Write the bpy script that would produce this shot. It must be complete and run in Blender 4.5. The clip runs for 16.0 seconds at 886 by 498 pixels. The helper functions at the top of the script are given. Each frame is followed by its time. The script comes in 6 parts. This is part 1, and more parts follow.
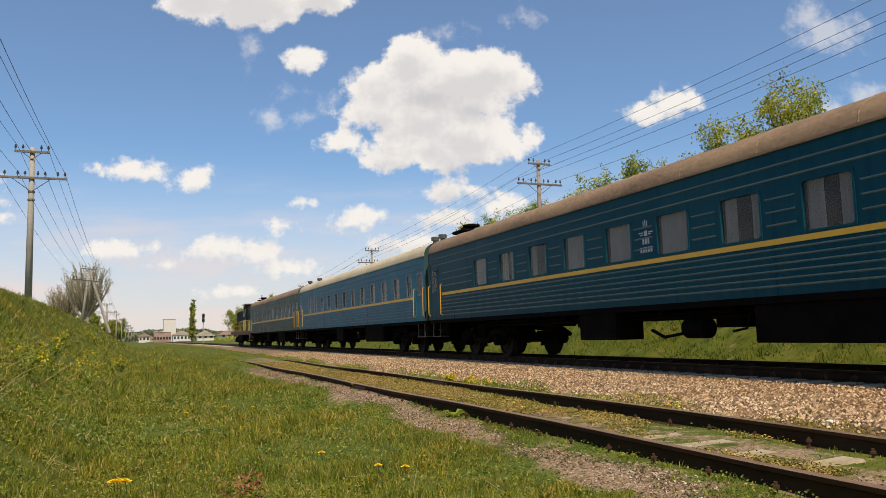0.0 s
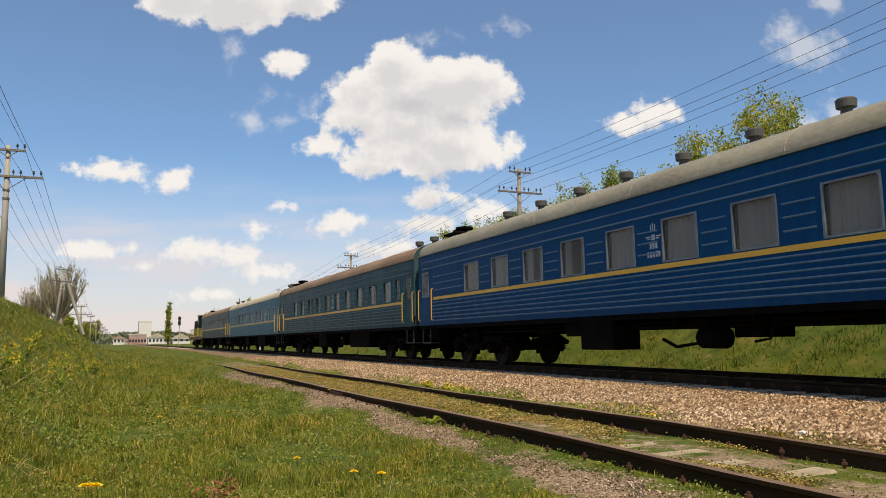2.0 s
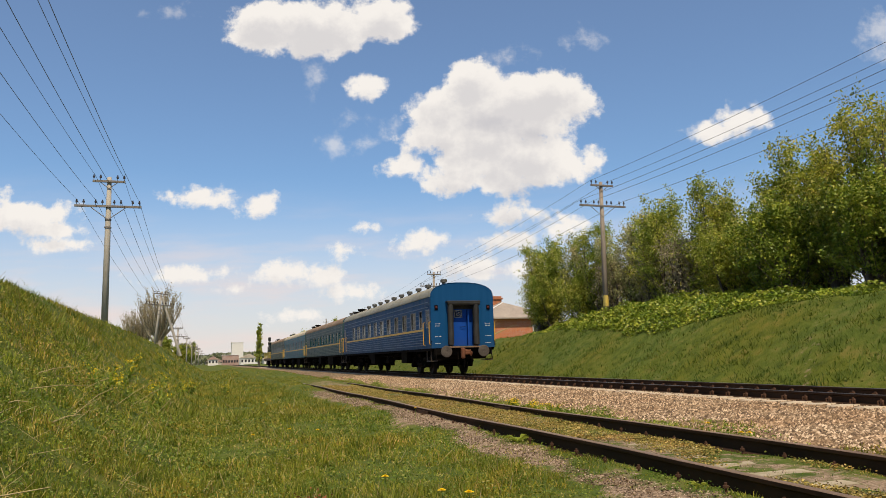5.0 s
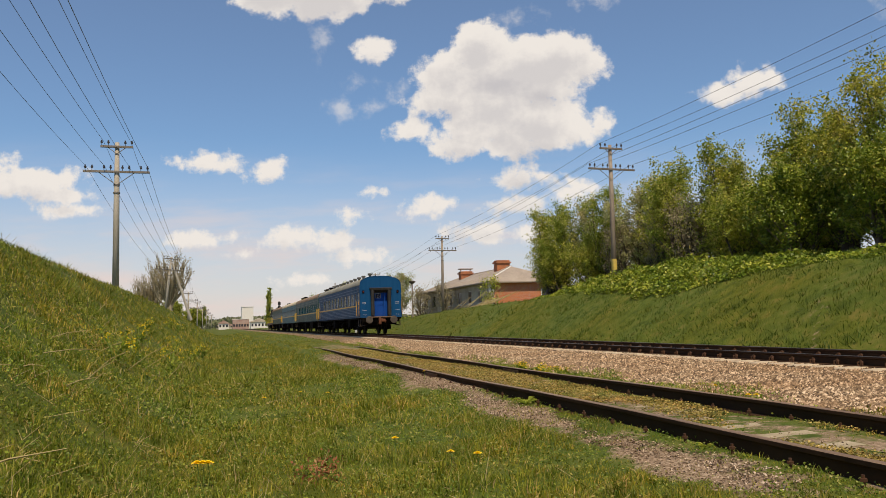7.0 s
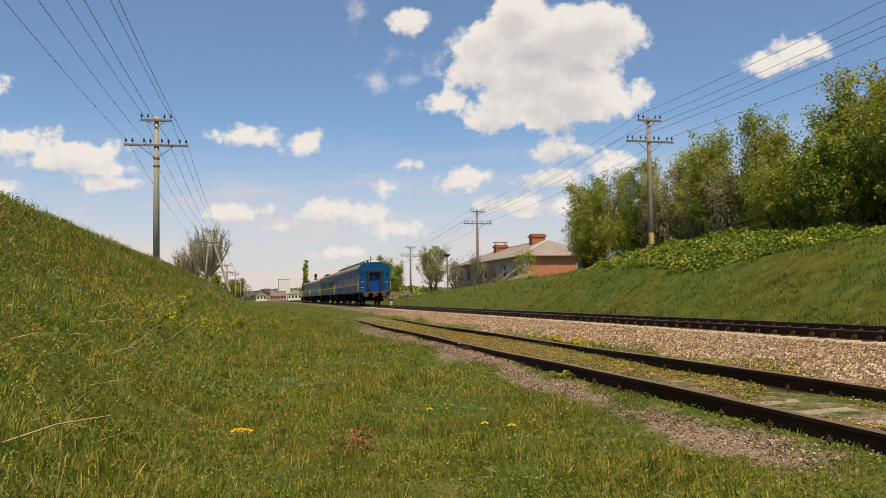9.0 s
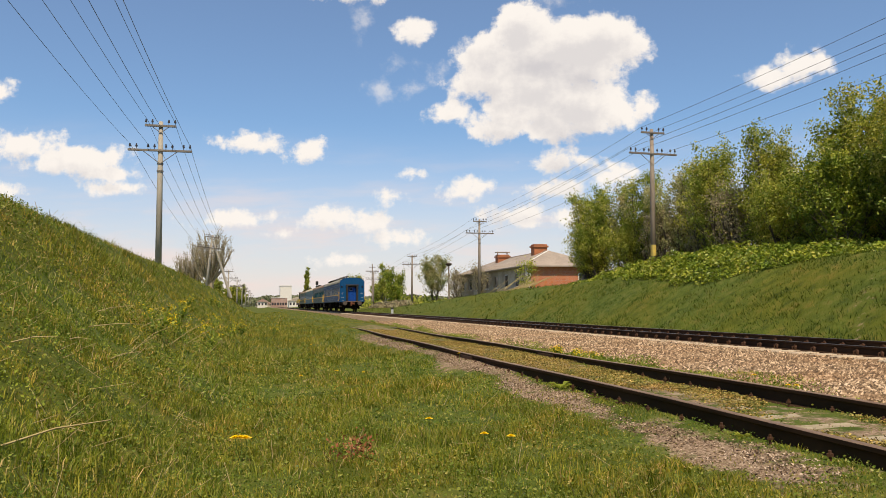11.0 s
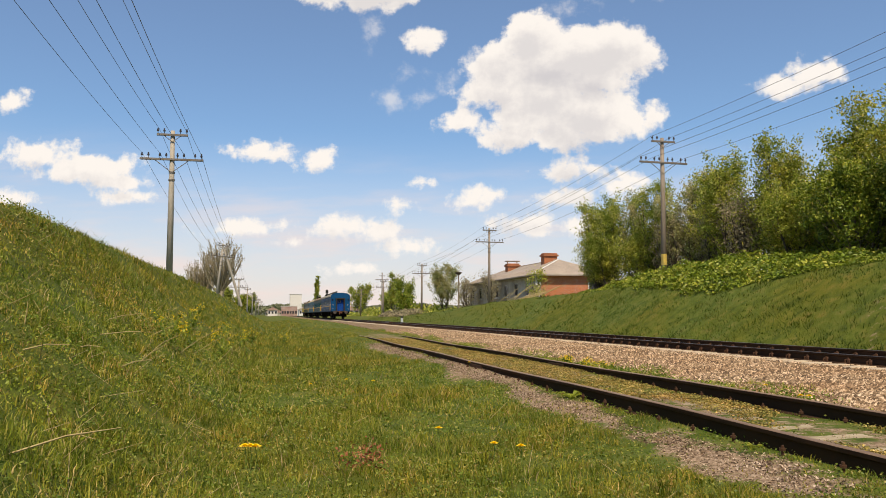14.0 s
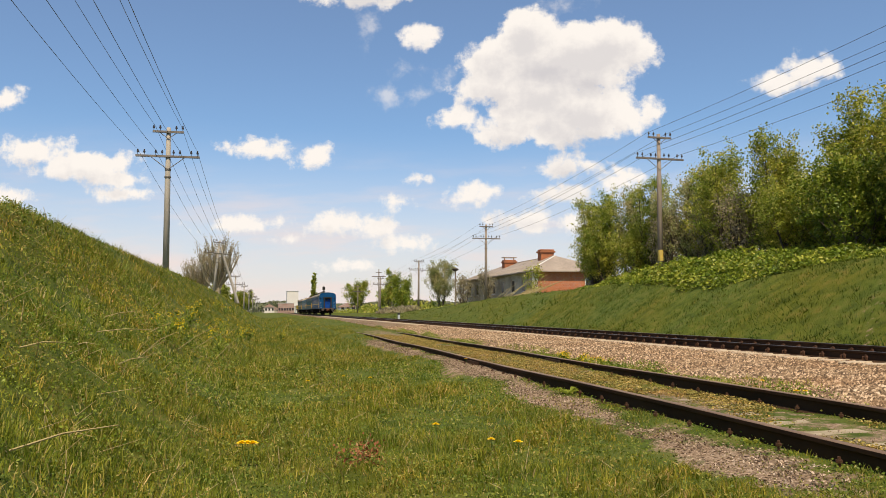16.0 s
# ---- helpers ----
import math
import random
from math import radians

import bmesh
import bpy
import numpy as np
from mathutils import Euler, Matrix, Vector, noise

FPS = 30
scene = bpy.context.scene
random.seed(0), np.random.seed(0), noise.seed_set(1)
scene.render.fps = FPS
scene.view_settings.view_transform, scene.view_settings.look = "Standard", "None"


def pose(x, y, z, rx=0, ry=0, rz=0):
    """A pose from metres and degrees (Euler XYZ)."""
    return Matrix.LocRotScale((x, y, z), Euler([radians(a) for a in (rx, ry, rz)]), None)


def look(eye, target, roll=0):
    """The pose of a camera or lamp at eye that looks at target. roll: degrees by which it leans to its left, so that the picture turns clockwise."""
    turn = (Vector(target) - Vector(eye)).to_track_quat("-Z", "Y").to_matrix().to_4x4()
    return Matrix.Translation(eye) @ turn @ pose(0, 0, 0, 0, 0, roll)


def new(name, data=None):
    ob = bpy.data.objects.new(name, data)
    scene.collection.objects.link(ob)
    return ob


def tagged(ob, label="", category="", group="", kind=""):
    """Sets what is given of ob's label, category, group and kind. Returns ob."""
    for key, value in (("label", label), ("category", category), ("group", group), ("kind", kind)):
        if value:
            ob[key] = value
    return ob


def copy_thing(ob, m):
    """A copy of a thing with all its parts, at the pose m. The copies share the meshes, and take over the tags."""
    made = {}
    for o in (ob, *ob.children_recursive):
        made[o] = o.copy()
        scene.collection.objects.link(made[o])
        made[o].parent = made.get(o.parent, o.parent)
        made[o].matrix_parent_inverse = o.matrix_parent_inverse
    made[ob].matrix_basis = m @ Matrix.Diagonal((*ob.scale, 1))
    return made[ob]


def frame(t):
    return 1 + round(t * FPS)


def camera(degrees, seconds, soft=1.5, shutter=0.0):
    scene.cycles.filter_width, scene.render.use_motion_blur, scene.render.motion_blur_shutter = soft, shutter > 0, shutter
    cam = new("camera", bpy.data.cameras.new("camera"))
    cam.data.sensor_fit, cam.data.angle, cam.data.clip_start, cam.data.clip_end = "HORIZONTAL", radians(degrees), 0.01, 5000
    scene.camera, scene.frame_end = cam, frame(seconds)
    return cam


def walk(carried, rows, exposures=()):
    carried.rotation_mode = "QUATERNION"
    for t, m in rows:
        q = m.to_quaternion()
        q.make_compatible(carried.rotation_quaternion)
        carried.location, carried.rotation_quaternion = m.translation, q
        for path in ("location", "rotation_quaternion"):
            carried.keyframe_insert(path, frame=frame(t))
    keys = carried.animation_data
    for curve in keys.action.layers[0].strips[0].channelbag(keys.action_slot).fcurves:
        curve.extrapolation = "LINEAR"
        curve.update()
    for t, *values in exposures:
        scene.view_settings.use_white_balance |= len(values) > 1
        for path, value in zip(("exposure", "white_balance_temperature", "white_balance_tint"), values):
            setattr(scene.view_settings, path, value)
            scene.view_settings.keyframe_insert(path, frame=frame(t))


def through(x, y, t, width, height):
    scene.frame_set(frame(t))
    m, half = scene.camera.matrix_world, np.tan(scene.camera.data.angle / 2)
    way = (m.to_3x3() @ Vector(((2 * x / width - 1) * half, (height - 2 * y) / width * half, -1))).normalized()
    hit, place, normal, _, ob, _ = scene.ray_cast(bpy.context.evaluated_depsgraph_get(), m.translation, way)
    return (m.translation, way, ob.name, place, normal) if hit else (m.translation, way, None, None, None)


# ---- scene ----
# camera: held at one spot, turned by hand
EYE = (0.0, 0.0, 0.776)
FOV = 59.98
# seconds, yaw, pitch, roll
TURNS = [
    (0.0, -21.54, 6.20, -1.62),
    (0.5, -22.06, 6.21, -1.42),
    (1.0, -22.52, 6.33, -1.06),
    (1.5, -24.21, 6.43, -0.00),
    (2.0, -23.07, 6.65, -0.83),
    (2.5, -24.16, 7.93, -0.12),
    (3.0, -21.71, 7.74, -0.89),
    (3.5, -20.69, 8.14, -1.28),
    (4.0, -19.28, 7.89, -1.43),
    (4.5, -17.75, 8.06, -1.68),
    (5.0, -16.94, 8.07, -1.49),
    (7.5, -15.69, 4.47, -1.94),
    (8.0, -14.59, 3.69, -1.94),
    (8.5, -14.57, 3.31, -1.58),
    (9.0, -13.58, 3.48, -1.21),
    (11.5, -13.60, 4.28, -0.25),
    (12.0, -13.92, 4.37, -0.40),
    (12.5, -12.99, 4.57, -0.50),
    (13.0, -13.27, 4.63, -0.33),
    (13.5, -13.02, 4.86, 0.02),
    (14.0, -12.72, 4.82, -0.24),
    (14.5, -12.63, 4.66, -0.13),
    (15.0, -12.84, 4.75, -0.30),
    (15.5, -13.05, 4.69, -0.27),
    (16.0, -12.96, 4.56, -0.39),
]
EXPOSURES = [(0.0, 0.02, 7400, 11), (5.0, 0.02, 7400, 11), (7.5, -0.13, 7600, 12), (9.0, -0.1, 7600, 12), (11.5, 0.1, 7600, 12), (16.0, 0.1, 7600, 12)]
cam = camera(FOV, 16.0, soft=0.85)
walk(cam, [(t, pose(*EYE, 90 + p, 0, yw) @ pose(0, 0, 0, 0, 0, r)) for t, yw, p, r in TURNS], EXPOSURES)

# ---- sky, sun ----
SUN_DIR = Vector((-0.06, -0.52, 0.85)).normalized()
sun = new("sun", bpy.data.lights.new("sun", "SUN"))
sun.data.energy, sun.data.angle, sun.data.color = 4.8, radians(0.53), (1.0, 0.9, 0.74)
sun.matrix_world = look(SUN_DIR * 60, (0, 0, 0))

# clouds: centre and half size, across and up, in a plane that faces 17 degrees right of the track
BIG_CLOUD = [
    (0.045, 0.366, 0.041, 0.039),
    (0.1, 0.343, 0.100, 0.038),
    (0.149, 0.358, 0.045, 0.029),
    (0.187, 0.340, 0.028, 0.020),
    (-0.003, 0.332, 0.041, 0.030),
    (0.063, 0.315, 0.092, 0.024),
    (0.129, 0.311, 0.059, 0.026),
    (0.033, 0.282, 0.059, 0.021),
    (0.099, 0.272, 0.080, 0.026),
    (-0.031, 0.291, 0.025, 0.015),
    (-0.046, 0.252, 0.036, 0.019),
    (0.021, 0.235, 0.048, 0.021),
    (0.076, 0.231, 0.059, 0.021),
    (0.135, 0.241, 0.040, 0.026),
    (0.168, 0.250, 0.028, 0.021),
    (0.202, 0.256, 0.017, 0.019),
    (0.0, 0.296, 0.05, 0.03),
    (0.065, 0.292, 0.07, 0.035),
    (0.06, 0.256, 0.07, 0.03),
    (0.125, 0.268, 0.06, 0.03),
]
CLOUD_SHADE = [
    (0.066, 0.313, 0.088, 0.023),
    (0.122, 0.295, 0.059, 0.017),
    (0.062, 0.258, 0.044, 0.014),
    (0.021, 0.22, 0.052, 0.011),
    (0.105, 0.211, 0.073, 0.01),
    (0.093, 0.178, 0.034, 0.007),
    (0.089, 0.141, 0.036, 0.006),
    (0.03, 0.108, 0.04, 0.006),
]
SMALL_CLOUDS = [
    (0.097, 0.186, 0.040, 0.018),
    (0.089, 0.149, 0.040, 0.013),
    (0.034, 0.115, 0.044, 0.013),
    (0.155, 0.163, 0.029, 0.019),
    (0.099, 0.114, 0.036, 0.015),
    (-0.014, 0.117, 0.013, 0.007),
    (-0.098, 0.364, 0.029, 0.017),
    (-0.335, 0.220, 0.039, 0.014),
    (-0.238, 0.206, 0.023, 0.014),
    (0.367, 0.291, 0.032, 0.015),
    (0.410, 0.304, 0.039, 0.022),
    (-0.032, 0.152, 0.034, 0.017),
    (-0.129, 0.143, 0.026, 0.013),
    (-0.101, 0.173, 0.022, 0.007),
    (-0.323, 0.116, 0.058, 0.010),
    (-0.276, 0.095, 0.020, 0.008),
    (-0.209, 0.115, 0.053, 0.015),
    (-0.167, 0.110, 0.030, 0.014),
    (-0.122, 0.089, 0.037, 0.009),
    (-0.197, 0.061, 0.021, 0.006),
    (-0.671, 0.294, 0.023, 0.014),
]
FAR_CLOUDS = [
    (-0.634, 0.222, 0.053, 0.021),
    (-0.561, 0.201, 0.072, 0.021),
    (-0.509, 0.182, 0.048, 0.016),
    (-0.492, 0.161, 0.039, 0.010),
    (-0.664, 0.162, 0.032, 0.011),
    (-0.238, 0.457, 0.057, 0.037),
    (-0.162, 0.453, 0.080, 0.042),
    (-0.078, 0.466, 0.046, 0.037),
]
WISPS = [
    (-0.118, 0.320, 0.017, 0.008),
    (-0.146, 0.288, 0.017, 0.008),
    (-0.101, 0.288, 0.010, 0.009),
    (-0.065, 0.307, 0.015, 0.009),
    (-0.167, 0.384, 0.009, 0.014),
    (0.090, 0.403, 0.030, 0.011),
    (0.605, 0.432, 0.028, 0.025),
    (0.636, 0.407, 0.062, 0.034),
    (0.672, 0.475, 0.029, 0.015),
    (0.633, 0.296, 0.037, 0.020),
    (0.676, 0.316, 0.033, 0.021),
    (-0.369, 0.482, 0.026, 0.012),
    (0.200, 0.428, 0.016, 0.008),
]


def sky_world():
    w = bpy.data.worlds.new("sky")
    scene.world = w
    w.use_nodes = True
    nt = w.node_tree
    nt.nodes.clear()
    N, L = nt.nodes.new, nt.links.new

    def math_node(op, a, b=None, c=None, clamp=False):
        n = N("ShaderNodeMath")
        n.operation, n.use_clamp = op, clamp
        for i, v in enumerate((a, b, c)):
            if v is None:
                continue
            if isinstance(v, (int, float)):
                n.inputs[i].default_value = v
            else:
                L(v, n.inputs[i])
        return n.outputs[0]

    def vec(op, a, b=None):
        n = N("ShaderNodeVectorMath")
        n.operation = op
        for i, v in enumerate((a, b)):
            if v is None:
                continue
            if isinstance(v, tuple):
                n.inputs[i].default_value = v
            else:
                L(v, n.inputs[i])
        return n.outputs["Value" if op in ("LENGTH", "DOT_PRODUCT") else "Vector"]

    def noise_tex(v, scale, detail, rough=0.55):
        n = N("ShaderNodeTexNoise")
        n.inputs["Scale"].default_value, n.inputs["Detail"].default_value, n.inputs["Roughness"].default_value = scale, detail, rough
        L(v, n.inputs["Vector"])
        return n.outputs["Fac"]

    def smooth(v, a, b, lo=0.0, hi=1.0):
        n = N("ShaderNodeMapRange")
        n.interpolation_type = "SMOOTHSTEP"
        for k, x in zip(("From Min", "From Max", "To Min", "To Max"), (a, b, lo, hi)):
            n.inputs[k].default_value = x
        L(v, n.inputs["Value"])
        return n.outputs[0]

    def mix(f, a, b):
        n = N("ShaderNodeMix")
        n.data_type = "RGBA"
        for k, v in ((0, f), (6, a), (7, b)):
            if isinstance(v, (tuple, float)):
                n.inputs[k].default_value = v
            else:
                L(v, n.inputs[k])
        return n.outputs[2]

    sky = N("ShaderNodeTexSky")
    sky.sky_type, sky.sun_disc = "NISHITA", False
    sky.sun_elevation = math.asin(SUN_DIR.z)
    sky.sun_rotation = math.atan2(SUN_DIR.x, SUN_DIR.y)
    sky.air_density, sky.dust_density, sky.ozone_density, sky.altitude = 1.0, 0.3, 4.0, 100

    d = N("ShaderNodeTexCoord").outputs["Generated"]
    a = radians(17)
    px = vec("DOT_PRODUCT", d, (math.cos(a), -math.sin(a), 0))
    py = math_node("MAXIMUM", vec("DOT_PRODUCT", d, (math.sin(a), math.cos(a), 0)), 0.02)
    pz = vec("DOT_PRODUCT", d, (0, 0, 1))
    comb = N("ShaderNodeCombineXYZ")
    L(math_node("DIVIDE", px, py), comb.inputs[0])
    L(math_node("DIVIDE", pz, py), comb.inputs[1])
    p = comb.outputs[0]
    # billowing edges at three scales
    def billow(v):
        a = math_node("MULTIPLY", math_node("SUBTRACT", noise_tex(v, 30.0, 7.0, 0.62), 0.5), 0.052)
        b = math_node("MULTIPLY", math_node("SUBTRACT", noise_tex(v, 9.0, 3.0, 0.5), 0.5), 0.022)
        return math_node("ADD", a, b)

    def field(blobs, v):
        acc = None
        for cx, cy, rx, ry in blobs:
            q = vec("LENGTH", vec("MULTIPLY", vec("SUBTRACT", v, (cx, cy, 0)), (1 / rx, 1 / ry, 0)))
            d1 = math_node("MULTIPLY", math_node("SUBTRACT", 1.0, q), min(rx, ry))
            acc = d1 if acc is None else math_node("SMOOTH_MAX", acc, d1, 0.008)
        return acc

    CUMULUS = BIG_CLOUD + SMALL_CLOUDS + FAR_CLOUDS
    above = vec("ADD", p, (0.004, 0.02, 0))
    body = math_node("ADD", field(CUMULUS, p), billow(p))
    over = math_node("ADD", field(CUMULUS, above), billow(above))
    m_body = smooth(body, -0.004, 0.008)
    m_wisp = smooth(math_node("ADD", field(WISPS, p), math_node("MULTIPLY", billow(p), 1.5)), -0.006, 0.024, 0.0, 0.5)
    front = smooth(vec("DOT_PRODUCT", d, (math.sin(a), math.cos(a), 0)), 0.05, 0.3)
    mask = math_node("MULTIPLY", math_node("MAXIMUM", m_body, m_wisp), front)
    # thin cloud elsewhere, over and behind the camera
    rest = smooth(noise_tex(d, 2.6, 7.0, 0.55), 0.56, 0.72, 0.0, 0.9)
    back = math_node("MULTIPLY", rest, math_node("SUBTRACT", 1.0, front))
    mask = math_node("MAXIMUM", mask, back)
    # haze low over the land
    haze = smooth(pz, 0.0, 0.24, 0.78, 0.08)
    streak = math_node("MULTIPLY", smooth(noise_tex(vec("MULTIPLY", p, (3.0, 16.0, 1.0)), 1.6, 5.0), 0.42, 0.72), smooth(pz, 0.03, 0.24, 0.8, 0.0))
    # cloud bases, with cloud above them, are greyer
    rough = math_node("MULTIPLY", math_node("SUBTRACT", noise_tex(p, 14.0, 6.0, 0.6), 0.5), 0.09)
    deep = smooth(math_node("ADD", field(CLOUD_SHADE, p), rough), -0.016, 0.03)
    under = smooth(math_node("ADD", over, math_node("MULTIPLY", rough, 0.5)), -0.002, 0.03, 0.0, 0.7)
    grey = math_node("MAXIMUM", deep, under)
    white = mix(grey, (7.2, 7.4, 7.8, 1), (4.8, 5.05, 5.8, 1))
    col = mix(haze, vec("MULTIPLY", sky.outputs[0], (0.64, 0.98, 1.2)), (6.3, 5.8, 6.3, 1))
    col = mix(streak, col, (6.7, 6.0, 6.3, 1))
    col = mix(mask, col, white)
    bg = N("ShaderNodeBackground")
    bg.inputs["Strength"].default_value = 0.118
    L(col, bg.inputs["Color"])
    L(bg.outputs[0], N("ShaderNodeOutputWorld").inputs["Surface"])


sky_world()


# ---- tools ----
def link_mesh(name, bm, material, parent=None, label="", smooth=False):
    me = bpy.data.meshes.new(name)
    bm.normal_update()
    bm.to_mesh(me)
    bm.free()
    for m in material if isinstance(material, (list, tuple)) else (material,):
        me.materials.append(m)
    if smooth:
        me.polygons.foreach_set("use_smooth", [True] * len(me.polygons))
    ob = new(name, me)
    if parent is not None:
        ob.parent = parent
    if label:
        ob["label"] = label
    return ob


def part(name, bm, material, parent, label="", smooth=False):
    return link_mesh(name, bm, material, parent, label, smooth)


def share(name, me, parent, loc=(0, 0, 0), rz=0.0):
    ob = new(name, me)
    ob.parent = parent
    ob.location = loc
    ob.rotation_euler = (0, 0, rz)
    return ob


def empty(name, loc=(0, 0, 0)):
    ob = new(name)
    ob.empty_display_size = 0.2
    ob.location = loc
    return ob


def box(bm, x0, x1, y0, y1, z0, z1, bevel=0.0):
    r = bmesh.ops.create_cube(bm, size=1.0)["verts"]
    bmesh.ops.transform(bm, verts=r, matrix=Matrix.LocRotScale(((x0 + x1) / 2, (y0 + y1) / 2, (z0 + z1) / 2), None, (abs(x1 - x0), abs(y1 - y0), abs(z1 - z0))))
    if bevel:
        es = list({e for v in r for e in v.link_edges})
        bmesh.ops.bevel(bm, geom=es, offset=bevel, segments=1, affect="EDGES")
    return bm


def B(*a, bevel=0.0):
    return box(bmesh.new(), *a, bevel=bevel)


def tube(bm, pts, radii, seg=6, caps=True):
    """A tube along points, with one radius for each."""
    pts = [Vector(p) for p in pts]
    if isinstance(radii, (int, float)):
        radii = [radii] * len(pts)
    rings = []
    for i, p in enumerate(pts):
        t = (pts[min(i + 1, len(pts) - 1)] - pts[max(i - 1, 0)]).normalized()
        a = t.orthogonal().normalized() if abs(t.z) > 0.9 else t.cross(Vector((0, 0, 1))).normalized()
        if abs(t.z) > 0.9:
            a = Vector((1, 0, 0)) - t * t.x
            a.normalize()
        b = t.cross(a)
        rings.append([bm.verts.new(p + (a * math.cos(k * math.tau / seg) + b * math.sin(k * math.tau / seg)) * radii[i]) for k in range(seg)])
    for r, s in zip(rings, rings[1:]):
        for k in range(seg):
            bm.faces.new((r[k], r[(k + 1) % seg], s[(k + 1) % seg], s[k]))
    if caps:
        bm.faces.new(rings[0][::-1])
        bm.faces.new(rings[-1])
    return bm


def lathe(bm, axis_pt, axis, prof, seg=20):
    """Turn a profile of (along, radius) round an axis."""
    axis_pt, axis = Vector(axis_pt), Vector(axis).normalized()
    a = axis.orthogonal().normalized()
    b = axis.cross(a)
    rings = [[bm.verts.new(axis_pt + axis * l + (a * math.cos(k * math.tau / seg) + b * math.sin(k * math.tau / seg)) * r) for k in range(seg)] for l, r in prof]
    for r, s in zip(rings, rings[1:]):
        for k in range(seg):
            bm.faces.new((r[k], r[(k + 1) % seg], s[(k + 1) % seg], s[k]))
    bm.faces.new(rings[0][::-1])
    bm.faces.new(rings[-1])
    return bm


def sweep(bm, prof, y0, y1, cut=1):
    """Push a profile of (x, z) along y."""
    rings = [[bm.verts.new((x, y0 + (y1 - y0) * i / cut, z)) for x, z in prof] for i in range(cut + 1)]
    for r, s in zip(rings, rings[1:]):
        for k in range(len(prof) - 1):
            bm.faces.new((r[k], r[k + 1], s[k + 1], s[k]))
    return rings


def mesh_np(name, verts, faces, material):
    """A mesh from arrays of corners (n, 3) and faces (m, k)."""
    me = bpy.data.meshes.new(name)
    v, fc = np.asarray(verts, np.float32), np.asarray(faces, np.int32)
    k = fc.shape[1]
    me.vertices.add(len(v))
    me.vertices.foreach_set("co", v.ravel())
    me.loops.add(fc.size)
    me.loops.foreach_set("vertex_index", fc.ravel())
    me.polygons.add(len(fc))
    me.polygons.foreach_set("loop_start", np.arange(0, fc.size, k, dtype=np.int32))
    me.polygons.foreach_set("loop_total", np.full(len(fc), k, np.int32))
    me.update(calc_edges=True)
    for m in material if isinstance(material, (list, tuple)) else (material,):
        me.materials.append(m)
    return me


# ---- materials ----
class Mat:
    """A principled material with two scales of variation."""

    def __init__(self, name, rough=0.7, metal=0.0, spec=0.4):
        self.m = bpy.data.materials.new(name)
        self.m.use_nodes = True
        self.nt = self.m.node_tree
        self.b = self.nt.nodes["Principled BSDF"]
        self.b.inputs["Roughness"].default_value = rough
        self.b.inputs["Metallic"].default_value = metal
        self.b.inputs["Specular IOR Level"].default_value = spec

    def node(self, kind, **ins):
        n = self.nt.nodes.new(kind)
        for k, v in ins.items():
            k = k.replace("_", " ")
            if hasattr(v, "is_linked") or hasattr(v, "links"):
                self.nt.links.new(v, n.inputs[k])
            else:
                n.inputs[k].default_value = v
        return n

    def link(self, a, b):
        self.nt.links.new(a, b)

    def coord(self, kind="Object", scale=(1, 1, 1)):
        if kind == "World":
            o = self.nt.nodes.new("ShaderNodeNewGeometry").outputs["Position"]
        else:
            o = self.nt.nodes.new("ShaderNodeTexCoord").outputs[kind]
        if scale != (1, 1, 1):
            n = self.nt.nodes.new("ShaderNodeVectorMath")
            n.operation = "MULTIPLY"
            n.inputs[1].default_value = scale
            self.link(o, n.inputs[0])
            o = n.outputs[0]
        return o

    def noise(self, v, scale, detail=4.0, rough=0.55):
        return self.node("ShaderNodeTexNoise", Vector=v, Scale=scale, Detail=detail, Roughness=rough).outputs["Fac"]

    def ramp(self, fac, stops):
        n = self.nt.nodes.new("ShaderNodeValToRGB")
        els = n.color_ramp.elements
        while len(els) < len(stops):
            els.new(0.5)
        for e, (p, c) in zip(els, stops):
            e.position, e.color = p, (*c, 1.0)
        self.link(fac, n.inputs[0])
        return n.outputs[0]

    def mix(self, fac, a, b, mode="MIX"):
        n = self.nt.nodes.new("ShaderNodeMix")
        n.data_type, n.blend_type = "RGBA", mode
        for k, v in ((0, fac), (6, a), (7, b)):
            if isinstance(v, float):
                n.inputs[k].default_value = v
            elif isinstance(v, tuple):
                n.inputs[k].default_value = (*v, 1.0)
            else:
                self.link(v, n.inputs[k])
        return n.outputs[2]

    def range(self, v, a, b, lo=0.0, hi=1.0):
        n = self.nt.nodes.new("ShaderNodeMapRange")
        for k, x in zip(("From Min", "From Max", "To Min", "To Max"), (a, b, lo, hi)):
            n.inputs[k].default_value = x
        self.link(v, n.inputs["Value"])
        return n.outputs[0]

    def math(self, op, a, b):
        n = self.nt.nodes.new("ShaderNodeMath")
        n.operation = op
        for i, v in enumerate((a, b)):
            if isinstance(v, (int, float)):
                n.inputs[i].default_value = v
            else:
                self.link(v, n.inputs[i])
        return n.outputs[0]

    def colour(self, out):
        if isinstance(out, tuple):
            self.b.inputs["Base Color"].default_value = (*out, 1.0)
        else:
            self.link(out, self.b.inputs["Base Color"])
        return self

    def bump(self, h, strength=0.4, dist=0.01):
        n = self.nt.nodes.new("ShaderNodeBump")
        n.inputs["Strength"].default_value, n.inputs["Distance"].default_value = strength, dist
        self.link(h, n.inputs["Height"])
        self.link(n.outputs[0], self.b.inputs["Normal"])
        return self


